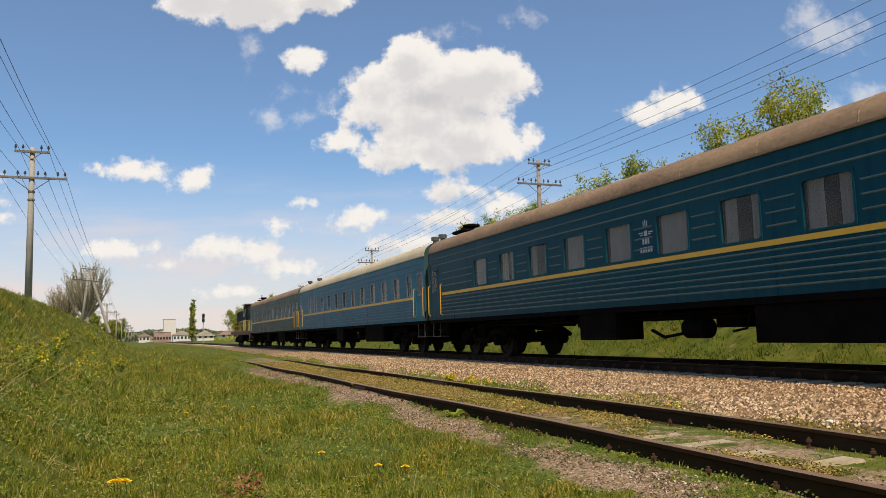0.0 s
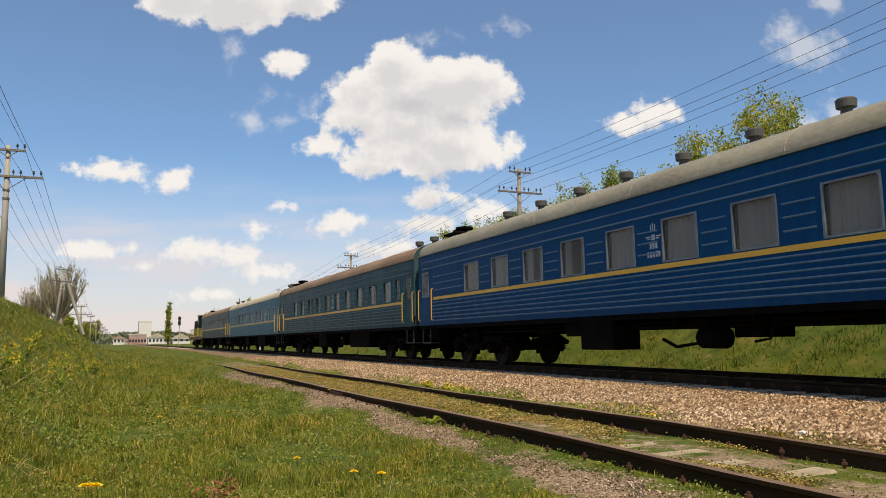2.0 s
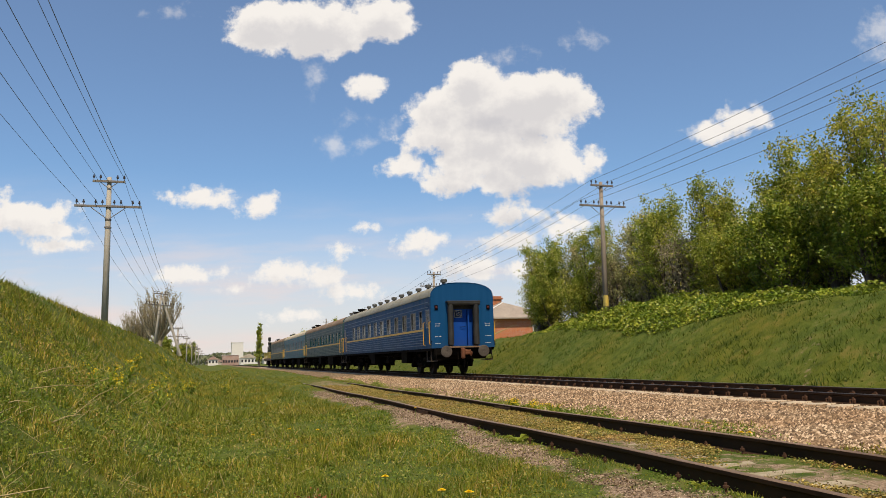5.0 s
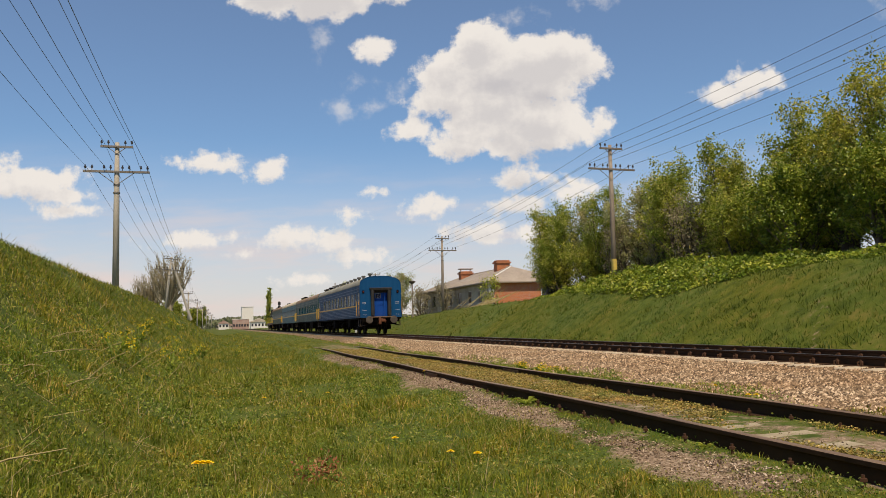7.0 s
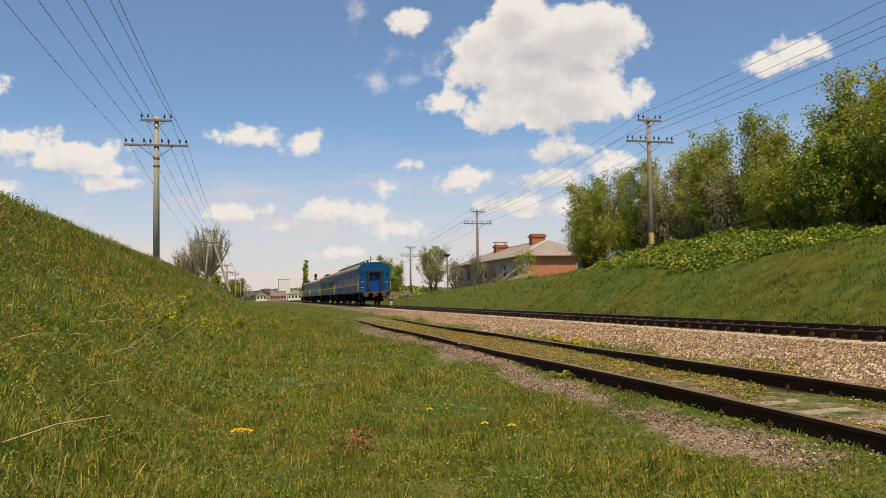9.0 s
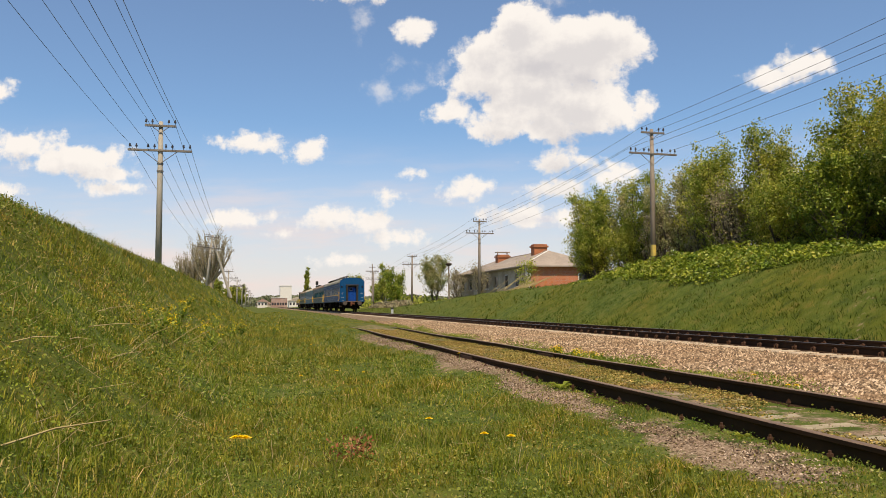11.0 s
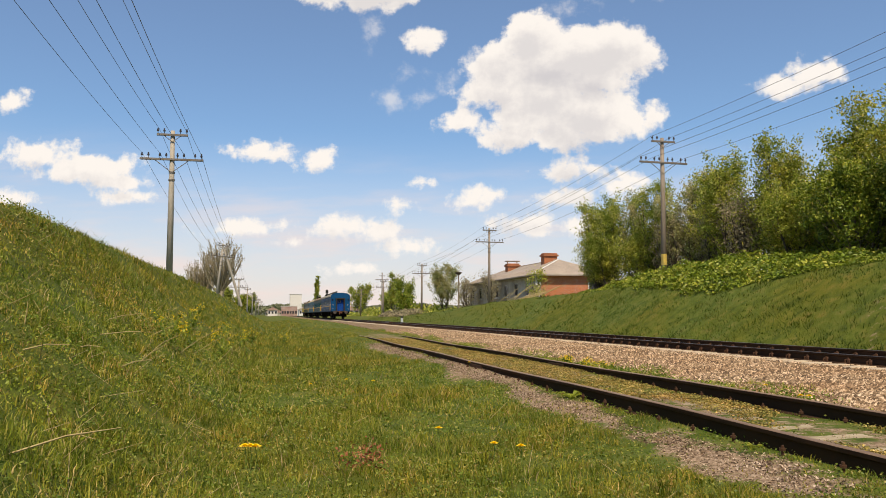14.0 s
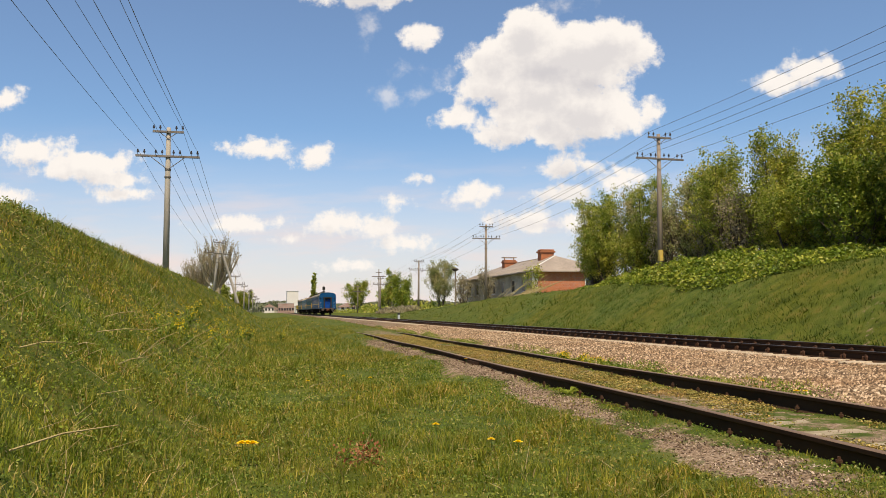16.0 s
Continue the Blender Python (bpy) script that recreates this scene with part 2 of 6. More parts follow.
def worn(name, c, c2, scale=1.2, fine=22.0, rough=0.6, metal=0.0, bump=0.25, dist=0.004, streak=(1, 1, 1), spec=0.4):
    """Paint or metal of colour c with patches and grain towards c2."""
    m = Mat(name, rough, metal, spec)
    v = m.coord("Object", streak)
    a, f = m.noise(v, scale, 5.0), m.noise(v, fine, 4.0)
    k = m.range(m.math("ADD", m.math("MULTIPLY", a, 0.65), m.math("MULTIPLY", f, 0.35)), 0.38, 0.68)
    m.colour(m.mix(k, c, c2))
    m.link(m.range(f, 0.3, 0.7, max(rough - 0.1, 0.05), min(rough + 0.12, 1)), m.b.inputs["Roughness"])
    m.bump(f, bump, dist)
    return m.m


def varied(name, stops, rough=0.6, tint_scale=0.35, low=(0.8, 0.85, 0.7), through=0.0, tufts=0.0, spec=0.25):
    """Leaves and blades: each piece takes its own colour, with broad patches."""
    m = Mat(name, rough, 0.0, spec)
    g = m.nt.nodes.new("ShaderNodeNewGeometry")
    c = m.ramp(g.outputs["Random Per Island"], stops)
    n = m.noise(g.outputs["Position"], tint_scale, 3.0)
    c = m.mix(m.range(n, 0.35, 0.65), c, m.mix(1.0, c, low, "MULTIPLY"))
    if tufts:
        f = m.noise(g.outputs["Position"], tufts, 3.0)
        c = m.mix(m.range(f, 0.38, 0.62), m.mix(1.0, c, (0.62, 0.74, 0.6), "MULTIPLY"), m.mix(1.0, c, (1.35, 1.22, 1.15), "MULTIPLY"))
    m.colour(c)
    if through:
        t = m.nt.nodes.new("ShaderNodeBsdfTranslucent")
        m.link(c, t.inputs["Color"])
        s = m.nt.nodes.new("ShaderNodeMixShader")
        s.inputs[0].default_value = through
        m.link(m.b.outputs[0], s.inputs[1])
        m.link(t.outputs[0], s.inputs[2])
        m.link(s.outputs[0], m.nt.nodes["Material Output"].inputs["Surface"])
    return m.m


def ground_material():
    m = Mat("grassy_ground", 0.95, 0.0, 0.15)
    v = m.coord("World")
    big, mid, fine = m.noise(v, 0.25, 4.0), m.noise(v, 2.2, 5.0), m.noise(v, 38.0, 4.0)
    green = m.ramp(mid, [(0.3, (0.042, 0.066, 0.01)), (0.5, (0.075, 0.105, 0.016)), (0.72, (0.125, 0.125, 0.034))])
    green = m.mix(m.range(big, 0.4, 0.65), green, m.mix(1.0, green, (1.25, 1.0, 0.7), "MULTIPLY"))
    strip = m.nt.nodes.new("ShaderNodeAttribute")
    strip.attribute_name = "bare"
    strip = m.range(m.math("ADD", strip.outputs["Fac"], m.math("MULTIPLY", m.math("SUBTRACT", m.noise(v, 5.0, 6.0, 0.65), 0.5), 2.2)), 0.35, 0.7)
    grit = m.ramp(fine, [(0.3, (0.11, 0.072, 0.045)), (0.5, (0.25, 0.175, 0.115)), (0.72, (0.46, 0.35, 0.25))])
    m.colour(m.mix(strip, green, grit))
    m.bump(fine, 0.6, 0.03)
    return m.m


def ballast_material(name, dark, mid, light):
    m = Mat(name, 0.9, 0.0, 0.2)
    v = m.coord("World")
    vo = m.node("ShaderNodeTexVoronoi", Vector=v, Scale=22.0)
    c = m.ramp(m.node("ShaderNodeSeparateColor", Color=vo.outputs["Color"]).outputs[0], [(0.0, dark), (0.5, mid), (1.0, light)])
    # shade in the gaps between stones is mixed into the colour
    c = m.mix(m.range(vo.outputs["Distance"], 0.3, 0.7, 0.0, 0.4), c, (0.05, 0.035, 0.02))
    m.colour(m.mix(m.range(m.noise(v, 0.9, 3.0), 0.4, 0.7, 0.0, 0.5), c, m.mix(1.0, c, (0.75, 0.62, 0.5), "MULTIPLY")))
    m.bump(vo.outputs["Distance"], 1.0, -0.03)
    return m.m


M_GROUND = ground_material()
M_BALLAST = ballast_material("crushed_stone_bed", (0.12, 0.08, 0.045), (0.25, 0.175, 0.105), (0.42, 0.31, 0.2))
M_STONE = varied("crushed_stone", [(0.0, (0.06, 0.038, 0.022)), (0.3, (0.16, 0.105, 0.06)), (0.7, (0.33, 0.23, 0.14)), (1.0, (0.7, 0.55, 0.39))], 0.85, 0.6, (0.85, 0.75, 0.66))
# rust kept very dark: the shade on the rail webs is in the colour
M_RAIL = worn("shaded_rusty_rail_steel", (0.028, 0.015, 0.008), (0.07, 0.036, 0.018), 3.0, 40, 0.8, 0.0, streak=(1, 0.3, 1), spec=0.15)
M_RAILHEAD = worn("polished_rail_head", (0.16, 0.13, 0.11), (0.28, 0.25, 0.23), 2.0, 30, 0.38, 0.9, streak=(1, 0.1, 1))
M_OLDHEAD = worn("rust_brown_rail_head", (0.2, 0.125, 0.08), (0.33, 0.22, 0.14), 3.0, 40, 0.55, 0.4, streak=(1, 0.2, 1))
M_SLEEPER = worn("dusty_concrete_sleeper", (0.52, 0.43, 0.31), (0.36, 0.28, 0.19), 2.0, 30, 0.9)
M_OLDSLEEPER = worn("weathered_concrete_sleeper", (0.4, 0.33, 0.23), (0.2, 0.16, 0.08), 2.0, 26, 0.95)
M_IRON = worn("rusted_iron", (0.06, 0.032, 0.02), (0.13, 0.06, 0.03), 4.0, 40, 0.75, 0.4)
M_GRASS = varied("spring_grass_blades", [(0.0, (0.085, 0.13, 0.012)), (0.4, (0.18, 0.24, 0.024)), (0.75, (0.29, 0.31, 0.045)), (0.92, (0.38, 0.33, 0.1)), (1.0, (0.52, 0.42, 0.22))], 0.55, 0.5, (1.2, 0.94, 0.85), 0.35, 2.6)
M_FARGRASS = varied("flat_grass_blades", [(0.0, (0.095, 0.14, 0.015)), (0.5, (0.17, 0.215, 0.028)), (0.85, (0.26, 0.27, 0.05)), (1.0, (0.4, 0.34, 0.14))], 0.6, 0.3, (1.25, 0.98, 0.85), 0.3, 1.1)
# far-bank grass: greener, and darkened in colour to offset the sun on the slope
M_BANK = varied("dimmed_fresh_bank_grass", [(0.0, (0.045, 0.085, 0.009)), (0.5, (0.068, 0.118, 0.014)), (0.85, (0.095, 0.14, 0.018)), (1.0, (0.16, 0.175, 0.04))], 0.6, 0.3, (1.3, 1.0, 0.9), 0.25, 0.7)
M_STRAW = worn("dry_straw", (0.4, 0.32, 0.15), (0.27, 0.2, 0.09), 6, 60, 0.8)
M_MOSS = varied("yellow_moss", [(0.0, (0.14, 0.1, 0.03)), (0.5, (0.3, 0.24, 0.06)), (1.0, (0.5, 0.4, 0.16))], 0.9, 1.4, (0.85, 0.72, 0.7), 0.0, 5.0)
M_LEAF = varied("young_tree_leaves", [(0.0, (0.13, 0.17, 0.03)), (0.4, (0.29, 0.36, 0.06)), (0.8, (0.44, 0.5, 0.1)), (1.0, (0.6, 0.56, 0.22))], 0.45, 0.16, (1.1, 0.95, 0.78), 0.5, 0.9)
M_LEAF_GREY = varied("silvery_young_leaves", [(0.0, (0.24, 0.25, 0.09)), (0.5, (0.4, 0.42, 0.19)), (1.0, (0.6, 0.57, 0.36))], 0.45, 0.2, (0.95, 0.92, 0.85), 0.5, 0.9)
# far leaves are desaturated so that their colour carries the distance haze
M_FARWOOD = varied("haze_dulled_far_foliage", [(0.0, (0.09, 0.11, 0.06)), (0.5, (0.16, 0.18, 0.09)), (1.0, (0.24, 0.24, 0.14))], 0.7, 0.01, (0.8, 0.8, 0.85), 0.2)
M_LEAF_BRIGHT = varied("bright_bramble_leaves", [(0.0, (0.1, 0.15, 0.018)), (0.5, (0.21, 0.28, 0.03)), (0.9, (0.33, 0.38, 0.055)), (1.0, (0.5, 0.47, 0.14))], 0.45, 0.35, (0.85, 0.85, 0.8), 0.25, 1.3)
M_TWIG_TREE = varied("bare_twig_tips", [(0.0, (0.26, 0.21, 0.13)), (0.6, (0.4, 0.34, 0.22)), (1.0, (0.46, 0.43, 0.22))], 0.8, 0.2, (0.9, 0.9, 0.9), 0.4)
M_POPLAR_BARK = worn("pale_poplar_bark", (0.34, 0.29, 0.2), (0.2, 0.165, 0.11), 2.0, 18, 0.95)
M_PEBBLE = varied("small_grit_pebbles", [(0.0, (0.08, 0.052, 0.034)), (0.6, (0.27, 0.195, 0.135)), (1.0, (0.6, 0.48, 0.37))], 0.9, 0.8, (0.9, 0.85, 0.8))
M_HERB = varied("small_meadow_leaves", [(0.0, (0.07, 0.13, 0.015)), (0.5, (0.15, 0.22, 0.03)), (0.85, (0.25, 0.3, 0.05)), (1.0, (0.4, 0.36, 0.12))], 0.5, 0.6, (1.1, 0.9, 0.85), 0.3)
M_BARK = worn("grey_brown_bark", (0.12, 0.095, 0.07), (0.05, 0.04, 0.03), 2.0, 18, 0.95, bump=0.8, dist=0.02, streak=(1, 1, 0.3))
M_POLE_CONC = worn("grey_concrete_pole", (0.42, 0.38, 0.32), (0.28, 0.25, 0.2), 1.2, 20, 0.9, streak=(1, 1, 0.3))
M_POLE_WOOD = worn("tarred_weathered_timber", (0.3, 0.25, 0.2), (0.17, 0.13, 0.1), 1.5, 20, 0.9, streak=(1, 1, 0.15))
M_ARM = worn("galvanised_crossarm", (0.2, 0.18, 0.16), (0.12, 0.1, 0.085), 3, 20, 0.7, 0.2)
M_INSUL = worn("dark_glazed_insulator", (0.03, 0.028, 0.035), (0.06, 0.05, 0.05), 3, 20, 0.25)
M_WIRE = worn("dull_line_wire", (0.1, 0.1, 0.11), (0.14, 0.14, 0.15), 1, 10, 0.6, 0.5)
M_YELLOWBAND = worn("faded_yellow_paint", (0.62, 0.44, 0.08), (0.45, 0.33, 0.1), 3, 20, 0.7)


# ---- the land ----
TRACK_X, SIDING_X, SIDING_Z = 11.22, 4.64, -0.136
GAUGE = 1.52
PROFILE_Y = [-60, 19, 30, 42, 50, 62, 72, 82, 100, 140, 260]
PROFILE_Z = [2.4, 2.3, 2.2, 2.0, 1.9, 1.68, 1.4, 1.05, 0.6, 0.3, 0.2]


def ease(a, b, v):
    k = min(max((v - a) / (b - a), 0.0), 1.0)
    return k * k * (3 - 2 * k)


def lerp_list(xs, ys, v):
    return float(np.interp(v, xs, ys))


def land(x, y):
    """The ground's height."""
    rough = 0.05 * noise.noise((x * 0.9, y * 0.9, 3.0)) + 0.025 * noise.noise((x * 3.1, y * 3.1, 9.0))
    if x < -0.4:
        crest = 2.58 - 0.25 * ease(40, 80, y) - 1.9 * ease(70, 170, y)
        k = min((-0.4 - x) / 3.5, 1.0)
        rise = (k * 0.9 + 0.1 * k * k) if k < 0.92 else 0.9126 + (k - 0.92) * 0.6
        rise -= 0.06 * math.sin(k * math.pi)
        z = -0.42 + (crest + 0.42) * min(rise, 0.965)
        z += 0.05 * ease(3.9, 8, -x)
        return z + rough * 1.4
    if x < 6.2:
        base = -0.42 + 0.06 * ease(0.5, 3.0, x) + 0.05 * ease(3.0, 5.0, x)
        if abs(x - SIDING_X) < 1.5:
            base = max(base, -0.285 + 0.05 * ease(9, 14, y) + 0.1 * ease(24, 36, y) - 0.05 * ease(0.9, 1.5, abs(x - SIDING_X)))
        base += 0.16 * ease(38, 70, y) * ease(0.5, 3, x)
        return base + rough * (0.5 if x > 2.6 else 1.0)
    if x < 14.0:
        if x < 8.9:
            return -0.4 + 0.1 * ease(6.2, 8.9, x)
        if x < 13.2:
            return -0.3
        return -0.3 - 0.24 * ease(13.2, 14.0, x)
    top = lerp_list(PROFILE_Y, PROFILE_Z, y)
    k = (x - 14.0) / 4.2
    if k < 1:
        z = -0.5 + (top + 0.5) * (k * 0.75 + 0.25 * ease(0, 1, k))
    else:
        z = top + 0.3 * ease(18.2, 22.0, x) * (1 - ease(40, 62, y))
    fade = 1 - ease(60, 300, x)
    return z * fade + 0.3 * (1 - fade) + rough * 1.6 * fade


def bare(x, y):
    """How bare and gritty the ground is, 0 to 1."""
    n = noise.noise((x * 0.7, y * 0.35, 21.0)) * 0.8 + noise.noise((x * 2.3, y * 1.7, 5.0)) * 0.6
    mid = 3.28 + 0.35 * ease(7.5, 12.0, y) - 0.2 * ease(14, 22, y)
    strip = 0.8 * (1 - ease(0.0, 0.4, abs(x - mid) - 0.0 - 0.6 * n))
    strip *= ease(3.6, 4.6, y) * (1 - ease(24, 30, y))
    # thin worn soil between the strip and the old rail
    worn_soil = (0.1 + 0.5 * n) * ease(mid - 0.1, mid + 0.2, x) * (1 - ease(3.9, 4.2, x)) * (1 - ease(26, 34, y))
    # trodden scar up the far bank
    k = (x - 14.2) / 3.4
    scar = 0.0
    if -0.1 < k < 1.1:
        scar = (1 - ease(0.12, 0.4, abs(y - (16.2 + 2.6 * k) - 0.3 * n))) * (0.4 - 0.3 * k)
    inner = (0.5 + 0.5 * n) * (1 - ease(0.5, 0.75, abs(x - SIDING_X))) * (1 - ease(30, 45, y))
    return max(strip, scar, inner, worn_soil, 0.0)


def spread(lo, hi, first, grow, start):
    """Steps that widen away from start, both ways."""
    out, d, v = [start], first, start
    while v < hi:
        v += d
        d *= grow
        out.append(min(v, hi))
    d, v = first, start
    while v > lo:
        v -= d
        d *= grow
        out.append(max(v, lo))
    return sorted(set(out))


def build_ground():
    xs = sorted(set([round(-6 + 0.2 * i, 2) for i in range(140)] + spread(-2600, 2600, 0.4, 1.16, 8.0)))
    xs = [x for i, x in enumerate(xs) if -6 <= x <= 22 or abs(x - 8) > 14]
    ys = sorted(set([round(0.0 + 0.25 * i, 2) for i in range(120)] + spread(-400, 4200, 0.5, 1.06, 30.0)))
    V = [(x, y, land(x, y) if y < 400 else land(x, 400) * 0.5) for y in ys for x in xs]
    n = len(xs)
    F = [(j * n + i, j * n + i + 1, (j + 1) * n + i + 1, (j + 1) * n + i) for j in range(len(ys) - 1) for i in range(n - 1)]
    ob = new("ground", mesh_np("ground", V, F, M_GROUND))
    ob.data.polygons.foreach_set("use_smooth", [True] * len(ob.data.polygons))
    at = ob.data.attributes.new("bare", "FLOAT", "POINT")
    at.data.foreach_set("value", [bare(x, y) if -3 < x < 20 and 0 < y < 60 else 0.0 for x, y, z in V])
    return tagged(ob, "green spring meadow with grassy banks and bare gritty patches", "ground", kind="structure")


GROUND = build_ground()


def build_ballast():
    bm = bmesh.new()
    prof = [(6.0, -0.5), (6.3, -0.345), (7.4, -0.29), (8.6, -0.25), (9.2, -0.23), (9.9, -0.222), (13.1, -0.222), (13.9, -0.6)]
    sweep(bm, prof, -30, 420, 60)
    for v in bm.verts:
        if -0.45 < v.co.z:
            v.co.z += 0.02 * noise.noise((v.co.x * 2, v.co.y * 0.7, 1))
    ob = link_mesh("ballast_bed", bm, M_BALLAST)
    return tagged(ob, "crushed pinkish-grey stone bed under the main railway line", "ballast", kind="structure")


BALLAST = build_ballast()


def scatter_stones():
    """Loose stones over the near part of the bed."""
    rng = np.random.default_rng(4)
    n = 122000
    y = 3.2 + 46 * rng.random(n) ** 1.75
    x = 6.15 + (10.35 - 6.15) * rng.random(n)
    in_gap = np.abs((y - 4.0) / 0.545 - np.round((y - 4.0) / 0.545)) * 0.545 > 0.15
    x, y = x[(x < 9.78) | in_gap], y[(x < 9.78) | in_gap]
    clear = (y > 7.0) | (x > 6.6 + 0.6 * rng.random(len(x)))
    x, y = x[clear], y[clear]
    n = len(x)
    prof_x, prof_z = [6.0, 6.3, 7.4, 8.6, 9.2, 13.1], [-0.42, -0.345, -0.29, -0.245, -0.225, -0.22]
    z = np.interp(x, prof_x, prof_z)
    z = z + np.where(x > 9.72, 0.02, 0.0)
    size = (0.014 + 0.02 * rng.random(n)) * (1 + 0.014 * y)
    base = np.array([(1, 0, 0), (-0.9, 0.2, 0), (0.1, 1, 0.1), (0, -0.9, -0.1), (0.15, 0.1, 0.8), (-0.1, 0, -0.7)])
    faces = np.array([(0, 2, 4), (2, 1, 4), (1, 3, 4), (3, 0, 4), (2, 0, 5), (1, 2, 5), (3, 1, 5), (0, 3, 5)])
    a = rng.random(n) * math.tau
    jit = base[None] * (0.65 + 0.6 * rng.random((n, 6, 1)))
    ca, sa = np.cos(a)[:, None], np.sin(a)[:, None]
    V = np.stack([jit[..., 0] * ca - jit[..., 1] * sa, jit[..., 0] * sa + jit[..., 1] * ca, jit[..., 2] + 0.25 * (rng.random((n, 1)) - 0.5) * jit[..., 0]], -1)
    V = V * size[:, None, None] + np.stack([x, y, z + size * 0.25], -1)[:, None, :]
    F = faces[None, :4] + (np.arange(n) * 6)[:, None, None]
    ob = new("loose_ballast_stones", mesh_np("loose_ballast_stones", V.reshape(-1, 3), F.reshape(-1, 3), M_STONE))
    return tagged(ob, "loose crushed stones in pink, grey and cream on the bed", "gravel", kind="stuff")


scatter_stones()

RAIL_PROFILE = [(-0.075, 0.0), (-0.075, 0.012), (-0.012, 0.03), (-0.009, 0.13), (-0.036, 0.145), (-0.036, 0.175), (-0.028, 0.18), (0.028, 0.18), (0.036, 0.175), (0.036, 0.145), (0.009, 0.13), (0.012, 0.03), (0.075, 0.012), (0.075, 0.0), (-0.075, 0.0)]


def add_rail(parent, x, top, y0, y1, head, curve=None):
    bm = bmesh.new()
    rings = sweep(bm, RAIL_PROFILE, y0, y1, 40)
    bm.faces.ensure_lookup_table()
    for f in bm.faces:
        c = f.calc_center_median()
        f.material_index = 1 if c.z > 0.174 else 0
    for v in bm.verts:
        v.co.x += x
        v.co.z += top - 0.18
        if curve:
            v.co.z += curve(v.co.y)
    return part("rail", bm, (M_RAIL, head), parent)


def build_main_track():
    t = empty("railway_track", (TRACK_X, 0, 0))
    tagged(t, "main railway line of dark rails on pale concrete sleepers", "railway track", kind="structure")
    for s in (-1, 1):
        add_rail(t, s * (GAUGE / 2 + 0.036), 0.0, -40, 620, M_RAILHEAD)
    # one sleeper and one pair of clips, shared by all
    bm = bmesh.new()
    for s in (-1, 1):
        box(bm, s * 0.42, s * 1.38, -0.125, 0.125, -0.33, -0.166, 0.025)
    box(bm, -0.42, 0.42, -0.11, 0.11, -0.33, -0.215)
    sl = link_mesh("sleeper", bm, M_SLEEPER, t)
    bm = bmesh.new()
    for side in (-1, 1):
        u = side * 0.105
        box(bm, u - 0.035, u + 0.035, -0.075, 0.075, -0.186, -0.165)
        tube(bm, [(u + 0.02 * side, -0.05, -0.16), (u + 0.02 * side, -0.05, -0.1), (u - 0.02 * side, -0.015, -0.085), (u - 0.02 * side, 0.015, -0.085), (u + 0.02 * side, 0.05, -0.1), (u + 0.02 * side, 0.05, -0.16)], 0.014, 5)
        tube(bm, [(u, 0, -0.17), (u, 0, -0.055)], 0.017, 6)
    box(bm, -0.16, 0.16, -0.085, 0.085, -0.187, -0.172)
    clip = link_mesh("rail_clip", bm, M_IRON, t)
    y = 4.0
    first = True
    for i in range(300):
        s = sl if first else share("sleeper", sl.data, t)
        s.location = (0.01 * math.sin(i * 7.1), y + 0.012 * math.sin(i * 3.3), 0)
        if i < 150:
            for sx in (-1, 1):
                c = clip if first and sx == -1 else share("rail_clip", clip.data, t)
                c.location = (sx * (GAUGE / 2 + 0.036), s.location.y, 0)
        first = False
        y += 0.545
    return t


def build_siding():
    t = empty("railway_siding", (SIDING_X, 0, 0))
    tagged(t, "disused rusty siding rails half sunk in moss and grass", "railway track", kind="structure")
    for s in (-1, 1):
        add_rail(t, s * (GAUGE / 2 + 0.036), SIDING_Z, -30, 75, M_OLDHEAD, lambda y: -0.25 * ease(34, 60, y) - 0.012 * math.sin(y * 0.6))
    bm = B(-0.3, 0.3, -0.11, 0.11, -0.2, 0.0, bevel=0.02)
    for v in bm.verts:
        v.co.z += 0.012 * math.sin(v.co.x * 9)
    sl = link_mesh("sleeper", bm, M_OLDSLEEPER, t)
    bm = bmesh.new()
    tube(bm, [(0, 0, -0.19), (0, 0, -0.06)], 0.012, 6)
    tube(bm, [(0, 0, -0.1), (0, 0, -0.08)], 0.024, 6)
    box(bm, -0.05, 0.05, -0.05, 0.05, -0.19, -0.15)
    bolt = link_mesh("rail_bolt", bm, M_IRON, t)
    first = True
    rnd = random.Random(3)
    for i in range(90):
        y = 2.0 + i * 0.62
        s = sl if first else share("sleeper", sl.data, t)
        s.location = (rnd.uniform(-0.2, 0.25), y, SIDING_Z - 0.14 - rnd.random() * 0.025 - 0.02 * ease(7.5, 9.5, y))
        s.rotation_euler = (rnd.uniform(-0.02, 0.02), rnd.uniform(-0.02, 0.02), rnd.uniform(-0.04, 0.04))
        if y < 24:
            for side in (-1, 1):
                for d in (-0.12, 0.12):
                    c = bolt if first else share("rail_bolt", bolt.data, t)
                    first = False
                    c.location = (side * (GAUGE / 2 + 0.036) + d, y, SIDING_Z + rnd.uniform(-0.03, 0.0))
        first = False
    bm = bmesh.new()
    for s in (-1, 1):
        for e in (-1, 1):
            box(bm, s * (GAUGE / 2 + 0.036) + e * 0.03 - 0.013, s * (GAUGE / 2 + 0.036) + e * 0.03 + 0.013, 13.7, 14.5, SIDING_Z - 0.15, SIDING_Z - 0.045, 0.004)
    part("fishplate", bm, M_IRON, t)
    return t


build_main_track()
build_siding()


# ---- the train ----
HALF, FLOOR_Z, EAVE_Z, ROOF_Z, BODY_L, PITCH = 1.53, 1.22, 3.62, 4.24, 24.1, 24.54


